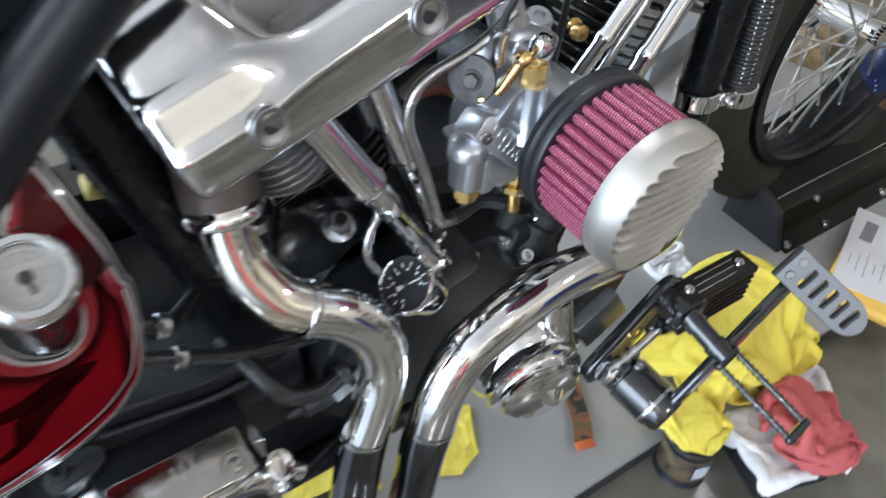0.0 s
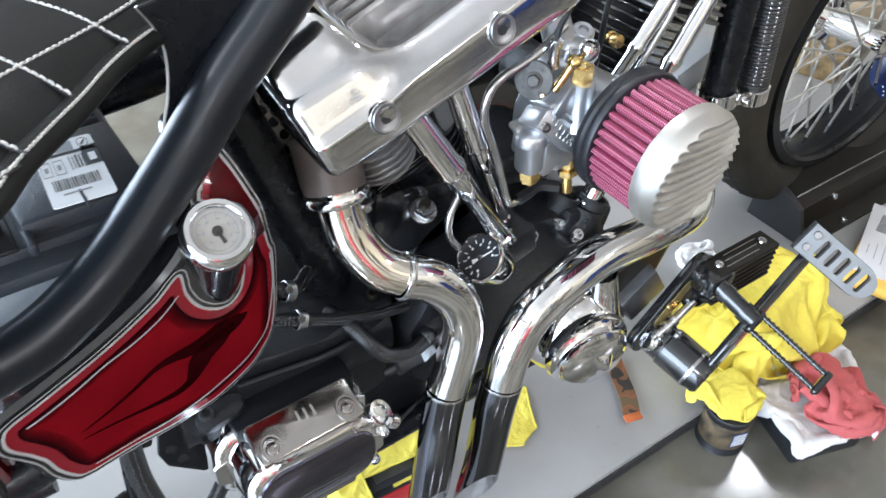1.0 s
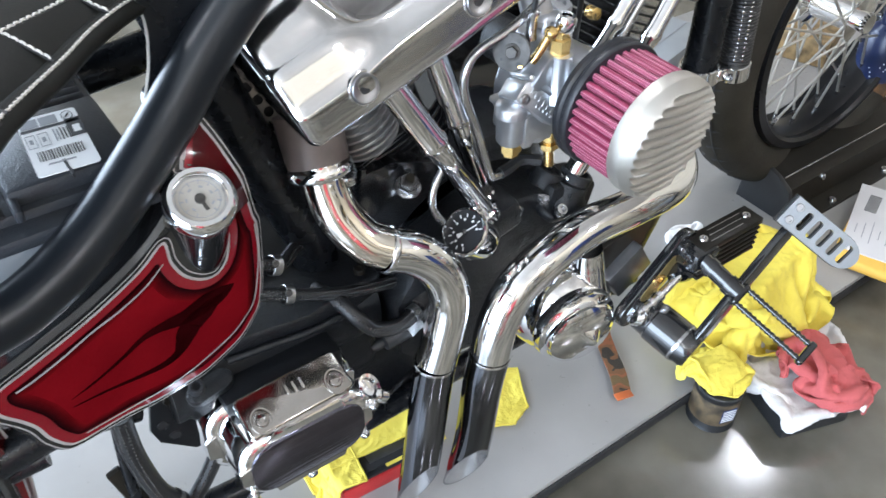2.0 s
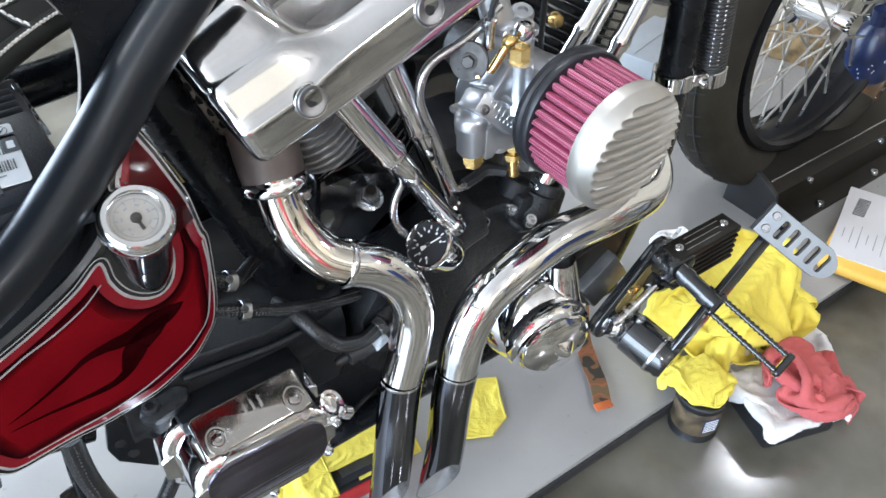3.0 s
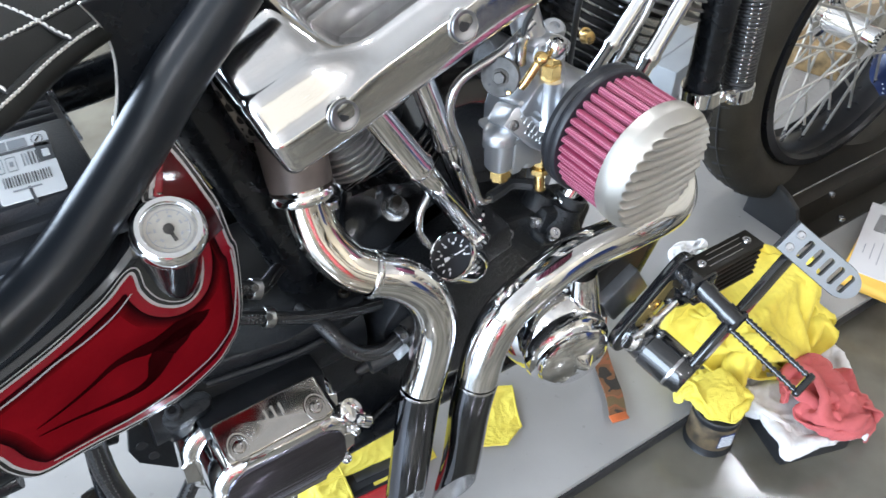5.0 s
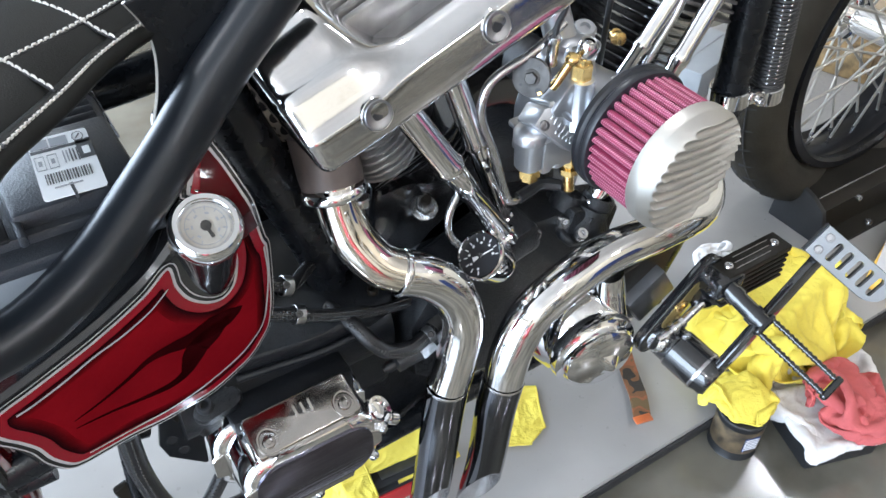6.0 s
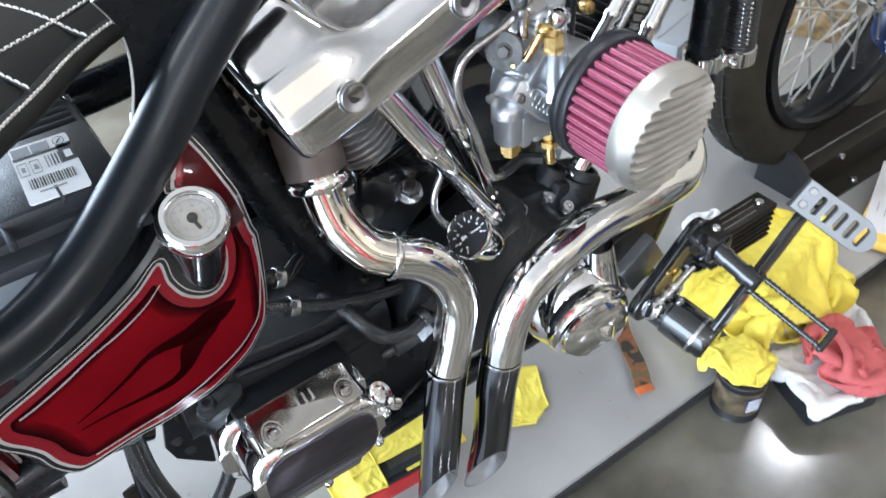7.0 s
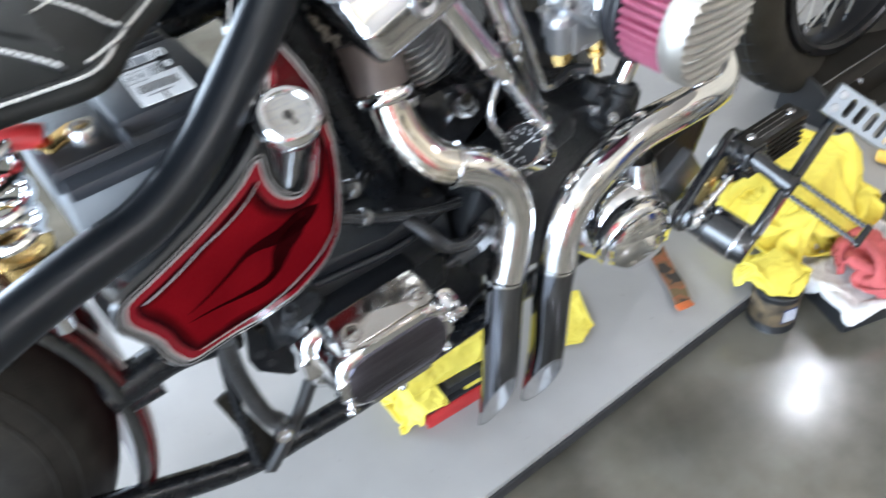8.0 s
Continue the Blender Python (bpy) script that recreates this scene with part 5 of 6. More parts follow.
# bolt holes are flat discs, their shade given by black colour
for x, z in ((-0.046, 0.296), (-0.037, 0.277), (-0.025, 0.306), (-0.006, 0.291)):
    part("bolt_hole", lathe([(0.0052, 0), (0.0052, 0.0006), (0, 0.0006)], epm @ Matrix.Translation((x, z, 0.0107)), 16), INK, case)
    part("hole_edge", lathe([(0.0052, 0.0002), (0.0056, 0.0010), (0.0066, 0.0002)], epm @ Matrix.Translation((x, z, 0.0107)), 18, close=False), CASE_BLACK, case)
for x, z in ((-0.018, 0.362), (-0.034, 0.334)):
    part("plate_bolt", lathe([(0.0078, 0), (0.0078, 0.003), (0.0058, 0.003), (0.0058, 0.008), (0.0046, 0.009), (0, 0.009)], epm @ Matrix.Translation((x, z, 0.0105)), 6), BLACK_STEEL, case, smooth=False)
part("case_web", box(0.134, 0.060, 0.066, pose(0.076, 0.432, 0.325), 0.006), CASE_BLACK, case)
stad = rounded(0.150, 0.092, 0.036, 8, 0.070, 0.301)
gcm = frame_at((0, 0.452, 0), (0, -1, 0), (1, 0, 0))
gc = part("gearbox_cover", prism(stad, 0.100, gcm, 0.012, 5), CHROME, bike, "chrome gearbox side cover")
part("cover_shoulder", prism(rounded(0.172, 0.106, 0.040, 8, 0.068, 0.300), 0.052, frame_at((0, 0.456, 0), (0, -1, 0), (1, 0, 0)), 0.012, 5), CHROME, gc)
part("face_plate", prism(offset(stad, 0.011), 0.0035, frame_at((0, 0.353, 0), (0, -1, 0), (1, 0, 0)), 0.001), PURPLE_REFLECTION, gc)
padm = frame_at((0.072, 0.382, 0.346), (-0.06, -0.34, 1), (1, 0, 0.02))
part("top_pad", prism(rounded(0.114, 0.046, 0.006, 4), 0.016, padm, 0.003, 3), COVER_PAD, gc)
for k in (-1, 0, 1):
    part("cast_mark", box(0.0030, 0.013, 0.0003, padm @ Matrix.Translation((0.004 + 0.008 * k, 0.006, 0.0159)), 0.00025, 1), COVER_PAD, gc)
for u in (-0.040, 0.042):
    p = padm @ Vector((u, -0.010, 0.016))
    part("bolt_seat", lathe([(0.0118, -0.001), (0.0112, 0.0012), (0.0098, 0.0012), (0.0088, -0.0012)], frame_at(p, (0, -0.45, 1)) @ Matrix.Diagonal((1, 1.25, 1, 1)), 28, close=False), COVER_PAD, gc)
    part("cover_bolt", lathe([(0.0066, -0.001), (0.0066, 0.0020), (0.0058, 0.0036), (0.0032, 0.0042), (0.0026, 0.0030), (0.0, 0.0030)], frame_at(p, (0, -0.45, 1)), 24), COVER_PAD, gc)
for x, z in ((0.004, 0.262), (0.070, 0.251), (0.136, 0.268), (0.148, 0.308)):
    hex_bolt("rim_screw", (x, 0.357, z), (0, -1, 0), 0.006, gc, CHROME)
cn = frame_at((0.139, 0.381, 0.301), (0.42, -0.45, 0.78), (1, 0, -0.3)) @ Matrix.Scale(1.2, 4)
part("clutch_nut", lathe([(0.010, -0.016), (0.0135, -0.013), (0.0135, 0.006), (0.0115, 0.0085), (0.0, 0.0085)], cn, 6), CHROME, gc, "chrome clutch cable fitting", smooth=False)
part("clutch_cup", lathe([(0.0100, 0.008), (0.0108, 0.016), (0.0122, 0.018), (0.0126, 0.024), (0.0118, 0.0262), (0.0088, 0.0255), (0.0080, 0.0215), (0.0, 0.0205)], cn, 28), CHROME, gc)
part("cable_adjuster", lathe([(0.0085, -0.006), (0.0085, 0.010), (0.0062, 0.012), (0.0062, 0.019), (0.0085, 0.0195), (0.0085, 0.028), (0.0055, 0.030), (0.003, 0.034)], frame_at((0.151, 0.377, 0.303), (0.80, -0.12, -0.56)), 16), CHROME, gc)
part("clutch_cable", tube([(0.176, 0.373, 0.284), (0.23, 0.395, 0.275), (0.36, 0.43, 0.27)], 0.003, 5, 8), HOSE, gc)

# hoses round the gearbox
def hose(pts, r, parent=bike, label="black ribbed rubber hose", wound=GLOSS_BLACK):
    h = part("hose", tube(pts, r, 8, 14), HOSE, parent, label)
    # a wound guard along one side
    b = bmesh.new()
    path = smooth_path(pts, 40)
    gone = 0.0
    for p, q in zip(path, path[1:]):
        gone += (q - p).length
        if gone < 0.0034:
            continue
        gone = 0.0
        for side in (Vector((-0.35, -0.75, 0.5)), Vector((0.1, -0.95, -0.15)), Vector((-0.5, -0.3, 0.8))):
            along = (q - p).normalized()
            out = (side - along * side.dot(along)).normalized()
            box(0.0026, 0.0020, 0.0014, frame_at(p + out * r, out, along), 0.0005, 1, b)
    g = part("hose_braid", b, wound, h)
    tagged(g, kind="stuff")
    return h


hose([(-0.082, 0.425, 0.385), (-0.082, 0.418, 0.330), (-0.072, 0.415, 0.265), (-0.055, 0.42, 0.225)], 0.0105, wound=DARK_STEEL)
hose([(0.005, 0.425, 0.285), (-0.025, 0.42, 0.240), (-0.060, 0.42, 0.195), (-0.085, 0.425, 0.160)], 0.0085, wound=DARK_STEEL)
hose([(0.070, 0.440, 0.448), (0.103, 0.435, 0.434), (0.128, 0.435, 0.419), (0.169, 0.435, 0.400), (0.21, 0.438, 0.385), (0.25, 0.445, 0.370)], 0.0068)
hose([(0.070, 0.450, 0.488), (0.096, 0.440, 0.473), (0.112, 0.455, 0.458), (0.15, 0.49, 0.440), (0.20, 0.50, 0.42)], 0.0068)
hose([(0.146, 0.462, 0.398), (0.156, 0.428, 0.398), (0.166, 0.407, 0.385), (0.182, 0.400, 0.366), (0.209, 0.400, 0.354), (0.232, 0.405, 0.353), (0.246, 0.412, 0.356)], 0.0085, wound=DARK_STEEL)
for at, d in (((0.096, 0.440, 0.473), (1, 0, -0.5)), ((0.103, 0.435, 0.434), (1, -0.1, -0.4)), ((0.236, 0.406, 0.354), (1, 0.2, 0.1)), ((-0.060, 0.418, 0.238), (0.3, 0, -1))):
    cl = part("hose_clamp", lathe([(0.0095, -0.005), (0.0102, -0.0045), (0.0102, 0.0045), (0.0095, 0.005)], frame_at(at, d), 24, close=False), BRUSHED, bike, "steel hose clamp")
    hex_bolt("clamp_screw", Vector(at) + Vector((-0.002, -0.009, 0.010)), (-0.1, -0.6, 0.8), 0.0036, cl, DARK_STEEL)
part("hose_joint", lathe([(0.010, 0), (0.010, 0.02), (0.007, 0.022), (0.007, 0.03)], frame_at((0.244, 0.411, 0.356), (0.8, 0.4, 0.2)), 16), DARK_STEEL, bike)
part("oil_sender", lathe([(0.011, 0), (0.011, 0.03), (0.006, 0.032), (0.006, 0.04), (0.003, 0.046)], frame_at((0.224, 0.404, 0.338), (-1, 0.0, -0.10)), 16), BLACK_PLASTIC, bike)
part("sender_nut", lathe([(0.013, 0), (0.013, 0.018), (0.008, 0.02), (0.008, 0.035)], frame_at((0.222, 0.404, 0.338), (1, 0.1, 0.35)), 6), BRUSHED, bike, smooth=False)
# stand and brackets low behind the gearbox
bar("stay_rod", [(-0.085, 0.432, 0.385), (-0.092, 0.432, 0.30), (-0.095, 0.435, 0.17)], 0.006)
part("stand_bracket", prism([(-0.112, 0.300), (-0.098, 0.306), (-0.066, 0.190), (-0.070, 0.140), (-0.092, 0.142), (-0.088, 0.190)], 0.008, frame_at((0, 0.44, 0), (0, -1, 0), (1, 0, 0)), 0.002), BLACK_STEEL, bike, "black stand bracket")
bar("stand_tube", [(-0.20, 0.46, 0.360), (-0.13, 0.46, 0.372), (-0.06, 0.46, 0.355)], 0.020)
bar("axle_stub", [(-0.195, 0.455, 0.345), (-0.150, 0.45, 0.352)], 0.011)
hex_bolt("stand_bolt", (-0.062, 0.405, 0.232), (-0.2, -1, 0.3), 0.010, bike, STEEL)

# oil filter housing in chrome, under the front pipe
OIL_AX = Vector((-0.16, -0.98, -0.04))
oc0 = Vector((0.455, 0.358, 0.240))
OK = 1.16
oc = part("oil_filter_housing", lathe([(r * OK, h * OK) for r, h in [(0.074, -0.085), (0.066, -0.055), (0.054, -0.022), (0.0475, -0.014), (0.0495, -0.012), (0.0505, -0.006), (0.049, 0.0), (0.044, 0.003), (0.042, 0.006), (0.041, 0.012), (0.034, 0.017), (0, 0.019)]], frame_at(oc0, OIL_AX), 44), CHROME, bike, "chrome round engine cover")
om = frame_at(oc0 + OIL_AX.normalized() * 0.0145, OIL_AX) @ Matrix.Scale(OK, 4)
bm = bmesh.new()
rings = [[bm.verts.new(om @ Vector((0, 0, 0.0095)))]]
for i in range(1, 25):
    r = 0.042 * i / 24
    ring = []
    for k in range(60):
        a = 2 * math.pi * k / 60 + 9 * r
        px_, py_ = r * math.cos(a), r * math.sin(a)
        h = 0.011 * (1 - (r / 0.042) ** 2) - 0.004 + 0.0075 * math.sin(125 * px_ + 0.6 + 40 * py_) * math.cos(105 * py_ + 0.4) * (1 - (r / 0.042) ** 4)
        ring.append(bm.verts.new(om @ Vector((r * math.cos(2 * math.pi * k / 60), r * math.sin(2 * math.pi * k / 60), h))))
    rings.append(ring)
for k in range(60):
    bm.faces.new((rings[0][0], rings[1][k], rings[1][(k + 1) % 60]))
for a, b in zip(rings[1:], rings[2:]):
    for k in range(60):
        bm.faces.new((a[k], b[k], b[(k + 1) % 60], a[(k + 1) % 60]))
part("moulded_end", bm, CHROME, oc, "moulded chrome end cap", angle=80)
part("neck", lathe([(0.020, 0), (0.021, 0.004), (0.028, 0.075), (0.033, 0.080), (0.033, 0.088), (0.028, 0.092), (0, 0.093)], frame_at((0.487, 0.392, 0.335), (0.10, -0.06, -1)), 36), CHROME, oc)
part("engine_mount", prism([(0.492, 0.332), (0.530, 0.338), (0.602, 0.353), (0.572, 0.300), (0.560, 0.262), (0.512, 0.285)], 0.045, frame_at((0, 0.425, 0), (0, -1, 0), (1, 0, 0)), 0.004), BLACK_STEEL, bike, "black forward-control mount")
part("mount_plate", box(0.064, 0.055, 0.054, pose(0.549, 0.392, 0.281, 0, -33, 0), 0.003), MOUNT_GREY, bike, "satin grey control mount block")

# forward controls
mc = part("master_cylinder", box(0.116, 0.033, 0.010, pose(0.664, 0.3205, 0.330), 0.002), BLACK_STEEL, bike, "black finned brake master cylinder")
part("body", box(0.106, 0.026, 0.044, pose(0.664, 0.3205, 0.303), 0.002), BLACK_STEEL, mc)
for k in range(5):
    part("fin", box(0.114, 0.033, 0.0042, pose(0.664, 0.3205, 0.319 - 0.0088 * k), 0.0012, 1), BLACK_STEEL, mc)
for k in (-1, 0, 1):
    part("scored_line", box(0.062, 0.0011, 0.0008, pose(0.664 + 0.006 * k, 0.3205 + 0.0085 * k, 0.3352)), POLISHED, mc)
for x in (0.622, 0.705):
    hex_bolt("cover_screw", (x, 0.3205, 0.3335), (0, 0, 1), 0.0062, mc, POLISHED, 0.004)


def link(a, b, w):
    """A flat link with round ends between a and b (x, z)."""
    a, b = Vector((a[0], a[1])), Vector((b[0], b[1]))
    ang = math.atan2(b.y - a.y, b.x - a.x)
    out = []
    for c, s0 in ((b, -90), (a, 90)):
        for k in range(9):
            t = ang + radians(s0 + 180 * k / 8)
            out.append((c.x + w / 2 * math.cos(t), c.y + w / 2 * math.sin(t)))
    return out


arm = part("control_plate", prism(link((0.527, 0.243), (0.608, 0.322), 0.042), 0.014, frame_at((0, 0.346, 0), (0, -1, 0), (1, 0, 0)), 0.0025), GLOSS_BLACK, bike, "gloss black control plate")
part("slot_panel", prism(link((0.548, 0.266), (0.588, 0.305), 0.020), 0.0012, frame_at((0, 0.3322, 0), (0, -1, 0), (1, 0, 0))), BRONZE, arm, "olive bronze panel in the slot")
part("plate_plug", lathe([(0.011, 0), (0.011, 0.003), (0.005, 0.003), (0.005, 0.0015), (0, 0.0015)], frame_at((0.565, 0.332, 0.286), (0, -1, 0.05)) @ Matrix.Diagonal((1, 0.65, 1, 1)), 24), BRASS, arm, "brass plug")
part("rod", tube([(0.530, 0.325, 0.250), (0.555, 0.322, 0.262), (0.594, 0.322, 0.285)], 0.0055, 4, 12), STEEL, arm)
for x, z in ((0.538, 0.254), (0.550, 0.260), (0.562, 0.266)):
    part("rod_collar", lathe([(0.0095, -0.003), (0.0095, 0.003)], frame_at((x, 0.3235, z), (1, 0, 0.5)), 20), STEEL, arm)
part("rod_socket", lathe([(0.016, 0), (0.016, 0.02), (0.010, 0.021), (0.010, 0.012), (0, 0.012)], frame_at((0.605, 0.335, 0.290), (-0.5, -0.7, -0.3)), 24), GLOSS_BLACK, arm)
part("peg_bracket", box(0.045, 0.045, 0.03, pose(0.612, 0.322, 0.318, 0, 0, 0), 0.006), GLOSS_BLACK, arm)
pv = part("pedal_pivot", lathe([(0.020, -0.02), (0.0235, -0.018), (0.0235, 0.012), (0.0255, 0.014), (0.0255, 0.055), (0.0235, 0.060), (0.0235, 0.066), (0.020, 0.071), (0.006, 0.071), (0.006, 0.068), (0, 0.068)], frame_at((0.562, 0.335, 0.222), (0.18, -0.92, -0.22)) @ Matrix.Scale(1.12, 4), 36), GLOSS_BLACK, bike, "black pedal pivot")
part("pivot_ring", lathe([(0.0257, 0.050), (0.0262, 0.052), (0.0257, 0.054)], frame_at((0.562, 0.335, 0.222), (0.18, -0.92, -0.22)) @ Matrix.Scale(1.12, 4), 36, close=False), STEEL, pv)
part("pivot_neck", lathe([(0.012, 0), (0.014, 0.003), (0.012, 0.006), (0.014, 0.009), (0.012, 0.02)], frame_at((0.530, 0.333, 0.240), (0.8, -0.3, -0.4)), 24), CHROME, pv)
hex_bolt("grub_screw", (0.566, 0.312, 0.247), (0, -0.5, 1), 0.006, pv, STEEL)
pa = prism([(-0.0190, -0.005), (0.0065, -0.005), (0.0065, 0.005), (-0.0190, 0.005)], 0.188, frame_at((0.578, 0.264, 0.226), (0.115, -0.002, 0.118), (0, 0, 1)), 0.002)
pedal = part("brake_pedal", pa, GLOSS_BLACK, bike, "black brake pedal arm")
pu = Vector((0.038, -0.085, -0.046)).normalized()
pw = Vector((0.5, 0.0, 0.62))
pw = (pw - pu * pw.dot(pu)).normalized()
pn = pu.cross(pw)
if pn.y > 0:
    pn = -pn
pm = Matrix(((pu[0], pw[0], pn[0], 0.701), (pu[1], pw[1], pn[1], 0.270), (pu[2], pw[2], pn[2], 0.384), (0, 0, 0, 1)))
W2 = 0.0200
pad = [(0.0, -W2), (0.082, -W2)] + [(0.082 + 0.024 * math.sin(radians(a)), -W2 * math.cos(radians(a))) for a in range(15, 180, 15)] + [(0.082, W2), (0.0, W2)]
bm = bmesh.new()
hole_bm = bmesh.new()
pv_ = [bm.verts.new((x, y, 0)) for x, y in pad]
edges = [bm.edges.new((pv_[i], pv_[(i + 1) % len(pv_)])) for i in range(len(pv_))]
for k in range(5):
    cx = 0.026 + 0.0155 * k
    hv = [bm.verts.new((cx + 0.0046 * math.cos(a), (0.0085 if math.sin(a) > 0 else -0.0085) + 0.0046 * math.sin(a), 0)) for a in [2 * math.pi * j / 12 + 0.01 for j in range(12)]]
    edges += [bm.edges.new((hv[i], hv[(i + 1) % 12])) for i in range(12)]
fill = bmesh.ops.triangle_fill(bm, edges=edges, use_beauty=True)
faces = [g for g in fill["geom"] if isinstance(g, bmesh.types.BMFace)]
ext = bmesh.ops.extrude_face_region(bm, geom=bm.faces[:])
bmesh.ops.translate(bm, vec=(0, 0, 0.007), verts=[g for g in ext["geom"] if isinstance(g, bmesh.types.BMVert)])
back = bm.copy()
bmesh.ops.transform(back, matrix=pm @ Matrix.Translation((-0.0015, 0, -0.0085)) @ Matrix.Diagonal((1.025, 1.05, 1.2, 1)), verts=back.verts)
bmesh.ops.transform(bm, matrix=pm, verts=bm.verts)
part("pad_base", back, BLACK_PLASTIC, pedal, "black slotted base of the pad", angle=30)
part("pedal_pad", bm, material("blue_grey_aluminium", (0.27, 0.295, 0.325), 0.32, 0.75, 0.08, 20), pedal, "slotted grey aluminium pedal pad", angle=30)
part("pad_backing", prism([(x, y * 1.08) for x, y in pad[:2] + pad[-2:]][:0] + [(0, -0.010), (0.02, -0.010), (0.02, 0.010), (0, 0.010)], 0.010, pm @ Matrix.Translation((0, 0, -0.010)), 0.001), GLOSS_BLACK, pedal)
for v in (-0.0095, 0.0095):
    hex_bolt("pad_screw", pm @ Vector((0.010, v, 0.007)), pn, 0.0054, pedal, BOLT_GREY, 0.003)
# foot peg: a stub and an open serrated loop
peg = bar("foot_peg", [(0.606, 0.315, 0.323), (0.613, 0.280, 0.309), (0.619, 0.250, 0.297)], 0.0115, GLOSS_BLACK, "black open-loop foot peg", n=4)
for t in (0.35, 0.8):
    q = Vector((0.606, 0.315, 0.323)).lerp(Vector((0.619, 0.250, 0.297)), t)
    part("peg_collar", lathe([(0.0135, -0.005), (0.0135, 0.005)], frame_at(q, (0.013, -0.065, -0.026)), 24), GLOSS_BLACK, peg)
d = Vector((0.024, -0.097, -0.038)).normalized()
sx = Vector((0.95, 0.05, 0.30))
sx = (sx - d * sx.dot(d)).normalized()
base = Vector((0.619, 0.250, 0.297))
for sgn in (-1, 1):
    pr = [(0.0030, 0.0)]
    for k in range(14):
        pr += [(0.0042, 0.0035 + 0.0072 * k), (0.0042, 0.0062 + 0.0072 * k), (0.0031, 0.0068 + 0.0072 * k), (0.0031, 0.0100 + 0.0072 * k)]
    part("peg_rail", lathe(pr, frame_at(base + sx * 0.0125 * sgn, d, sx), 10), GLOSS_BLACK, peg, "serrated black rail")
part("peg_end", box(0.036, 0.010, 0.009, frame_at(base + d * 0.106, d, sx), 0.002, 1), GLOSS_BLACK, peg)
part("peg_root", box(0.034, 0.014, 0.010, frame_at(base + d * 0.002, d, sx), 0.003, 1), GLOSS_BLACK, peg)

# front wheel
WX, WY, WZ = 1.300, 0.605, 0.352
wm = frame_at((WX, WY, WZ), (0, 1, 0), (1, 0, 0))
tp = []
for k in range(33):
    a = 2 * math.pi * k / 32
    c = math.cos(a)
    tp.append((0.298 + (0.050 if c > 0 else 0.050) * (abs(c) ** 0.8) * (1 if c > 0 else -1), 0.062 * math.sin(a) * (1 - 0.25 * max(0, -c))))
fw = part("front_wheel", lathe(tp, wm, 96, close=False), TYRE, bike, "front wheel with black tyre, black rim and steel spokes")
# grooves and channels lie on the tread in black, as their shade
for k in range(46):
    a = 2 * math.pi * k / 46
    for sgn in (-1, 1):
        pts = [wm @ Vector(((0.298 + r) * math.cos(a + da), (0.298 + r) * math.sin(a + da), sgn * yy)) for r, yy, da in ((0.0490, 0.008, 0.0), (0.0440, 0.028, 0.015), (0.032, 0.046, 0.022))]
        part("tread_groove", tube(pts, 0.0030, 3, 5), INK, fw)
for gy in (-0.022, 0.022):
    part("tread_channel", lathe([(0.3462, gy - 0.002), (0.3472, gy), (0.3462, gy + 0.002)], wm, 96, close=False), INK, fw)
part("rim", lathe([(0.238, -0.046), (0.244, -0.052), (0.258, -0.050), (0.265, -0.03), (0.265, 0.03), (0.258, 0.050), (0.244, 0.052), (0.238, 0.046), (0.244, 0.03), (0.232, 0.014), (0.232, -0.014), (0.244, -0.03), (0.238, -0.046)], wm, 72, close=False), RIM_BLACK, fw)
part("hub", lathe([(0.018, -0.07), (0.018, -0.052), (0.042, -0.05), (0.042, -0.045), (0.026, -0.04), (0.026, 0.04), (0.042, 0.045), (0.042, 0.05), (0.018, 0.06)], wm, 32), CHROME, fw)
for k in range(40):
    side = -1 if k % 2 else 1
    a = 2 * math.pi * k / 40
    b = a + (0.75 if (k // 2) % 2 else -0.75)
    part("spoke", tube([wm @ Vector((0.041 * math.cos(b), 0.041 * math.sin(b), 0.047 * side)), wm @ Vector((0.234 * math.cos(a), 0.234 * math.sin(a), 0.008 * side))], 0.0026, 0, 6), SATIN_CAP, fw)
    part("nipple", tube([wm @ Vector((0.216 * math.cos(a + 0.015 * (1 if b > a else -1)), 0.216 * math.sin(a + 0.015 * (1 if b > a else -1)), 0.012 * side)), wm @ Vector((0.235 * math.cos(a), 0.235 * math.sin(a), 0.008 * side))], 0.0036, 0, 6), STEEL, fw)
# rear wheel and fender
RWX, RWZ = -0.515, 0.326
rw = frame_at((RWX, CY, RWZ), (0, 1, 0), (1, 0, 0))
tyre = part("rear_wheel", lathe([(0.235 + 0.090 * math.cos(2 * math.pi * k / 32), 0.086 * math.sin(2 * math.pi * k / 32)) for k in range(33)], rw, 96, close=False), RUBBER, bike, "wide black rear tyre")
for r in (0.170, 0.178, 0.238, 0.262):
    yy = -math.sqrt(max(0, 1 - ((r - 0.235) / 0.090) ** 2)) * 0.086
    part("sidewall_ring", lathe([(r - 0.0015, yy - 0.0004), (r, yy - 0.0016), (r + 0.0015, yy - 0.0004)], rw, 96, close=False), RUBBER, tyre)
bm = bmesh.new()
lines = []
for i in range(41):
    a = radians(-28 + 175 * i / 40)
    row = []
    for yy, r in ((-0.100, 0.322), (-0.104, 0.328), (-0.102, 0.338), (-0.080, 0.347), (0.0, 0.353), (0.080, 0.347), (0.104, 0.330), (0.098, 0.322), (0.078, 0.340), (0.0, 0.346), (-0.078, 0.340)):
        row.append(bm.verts.new((RWX + r * math.cos(a), CY + yy, RWZ + 0.020 + r * math.sin(a))))
    lines.append(row)
for a, b in zip(lines, lines[1:]):
    for j in range(len(a)):
        bm.faces.new((a[j], a[(j + 1) % len(a)], b[(j + 1) % len(a)], b[j]))
bm.faces.new(lines[0])
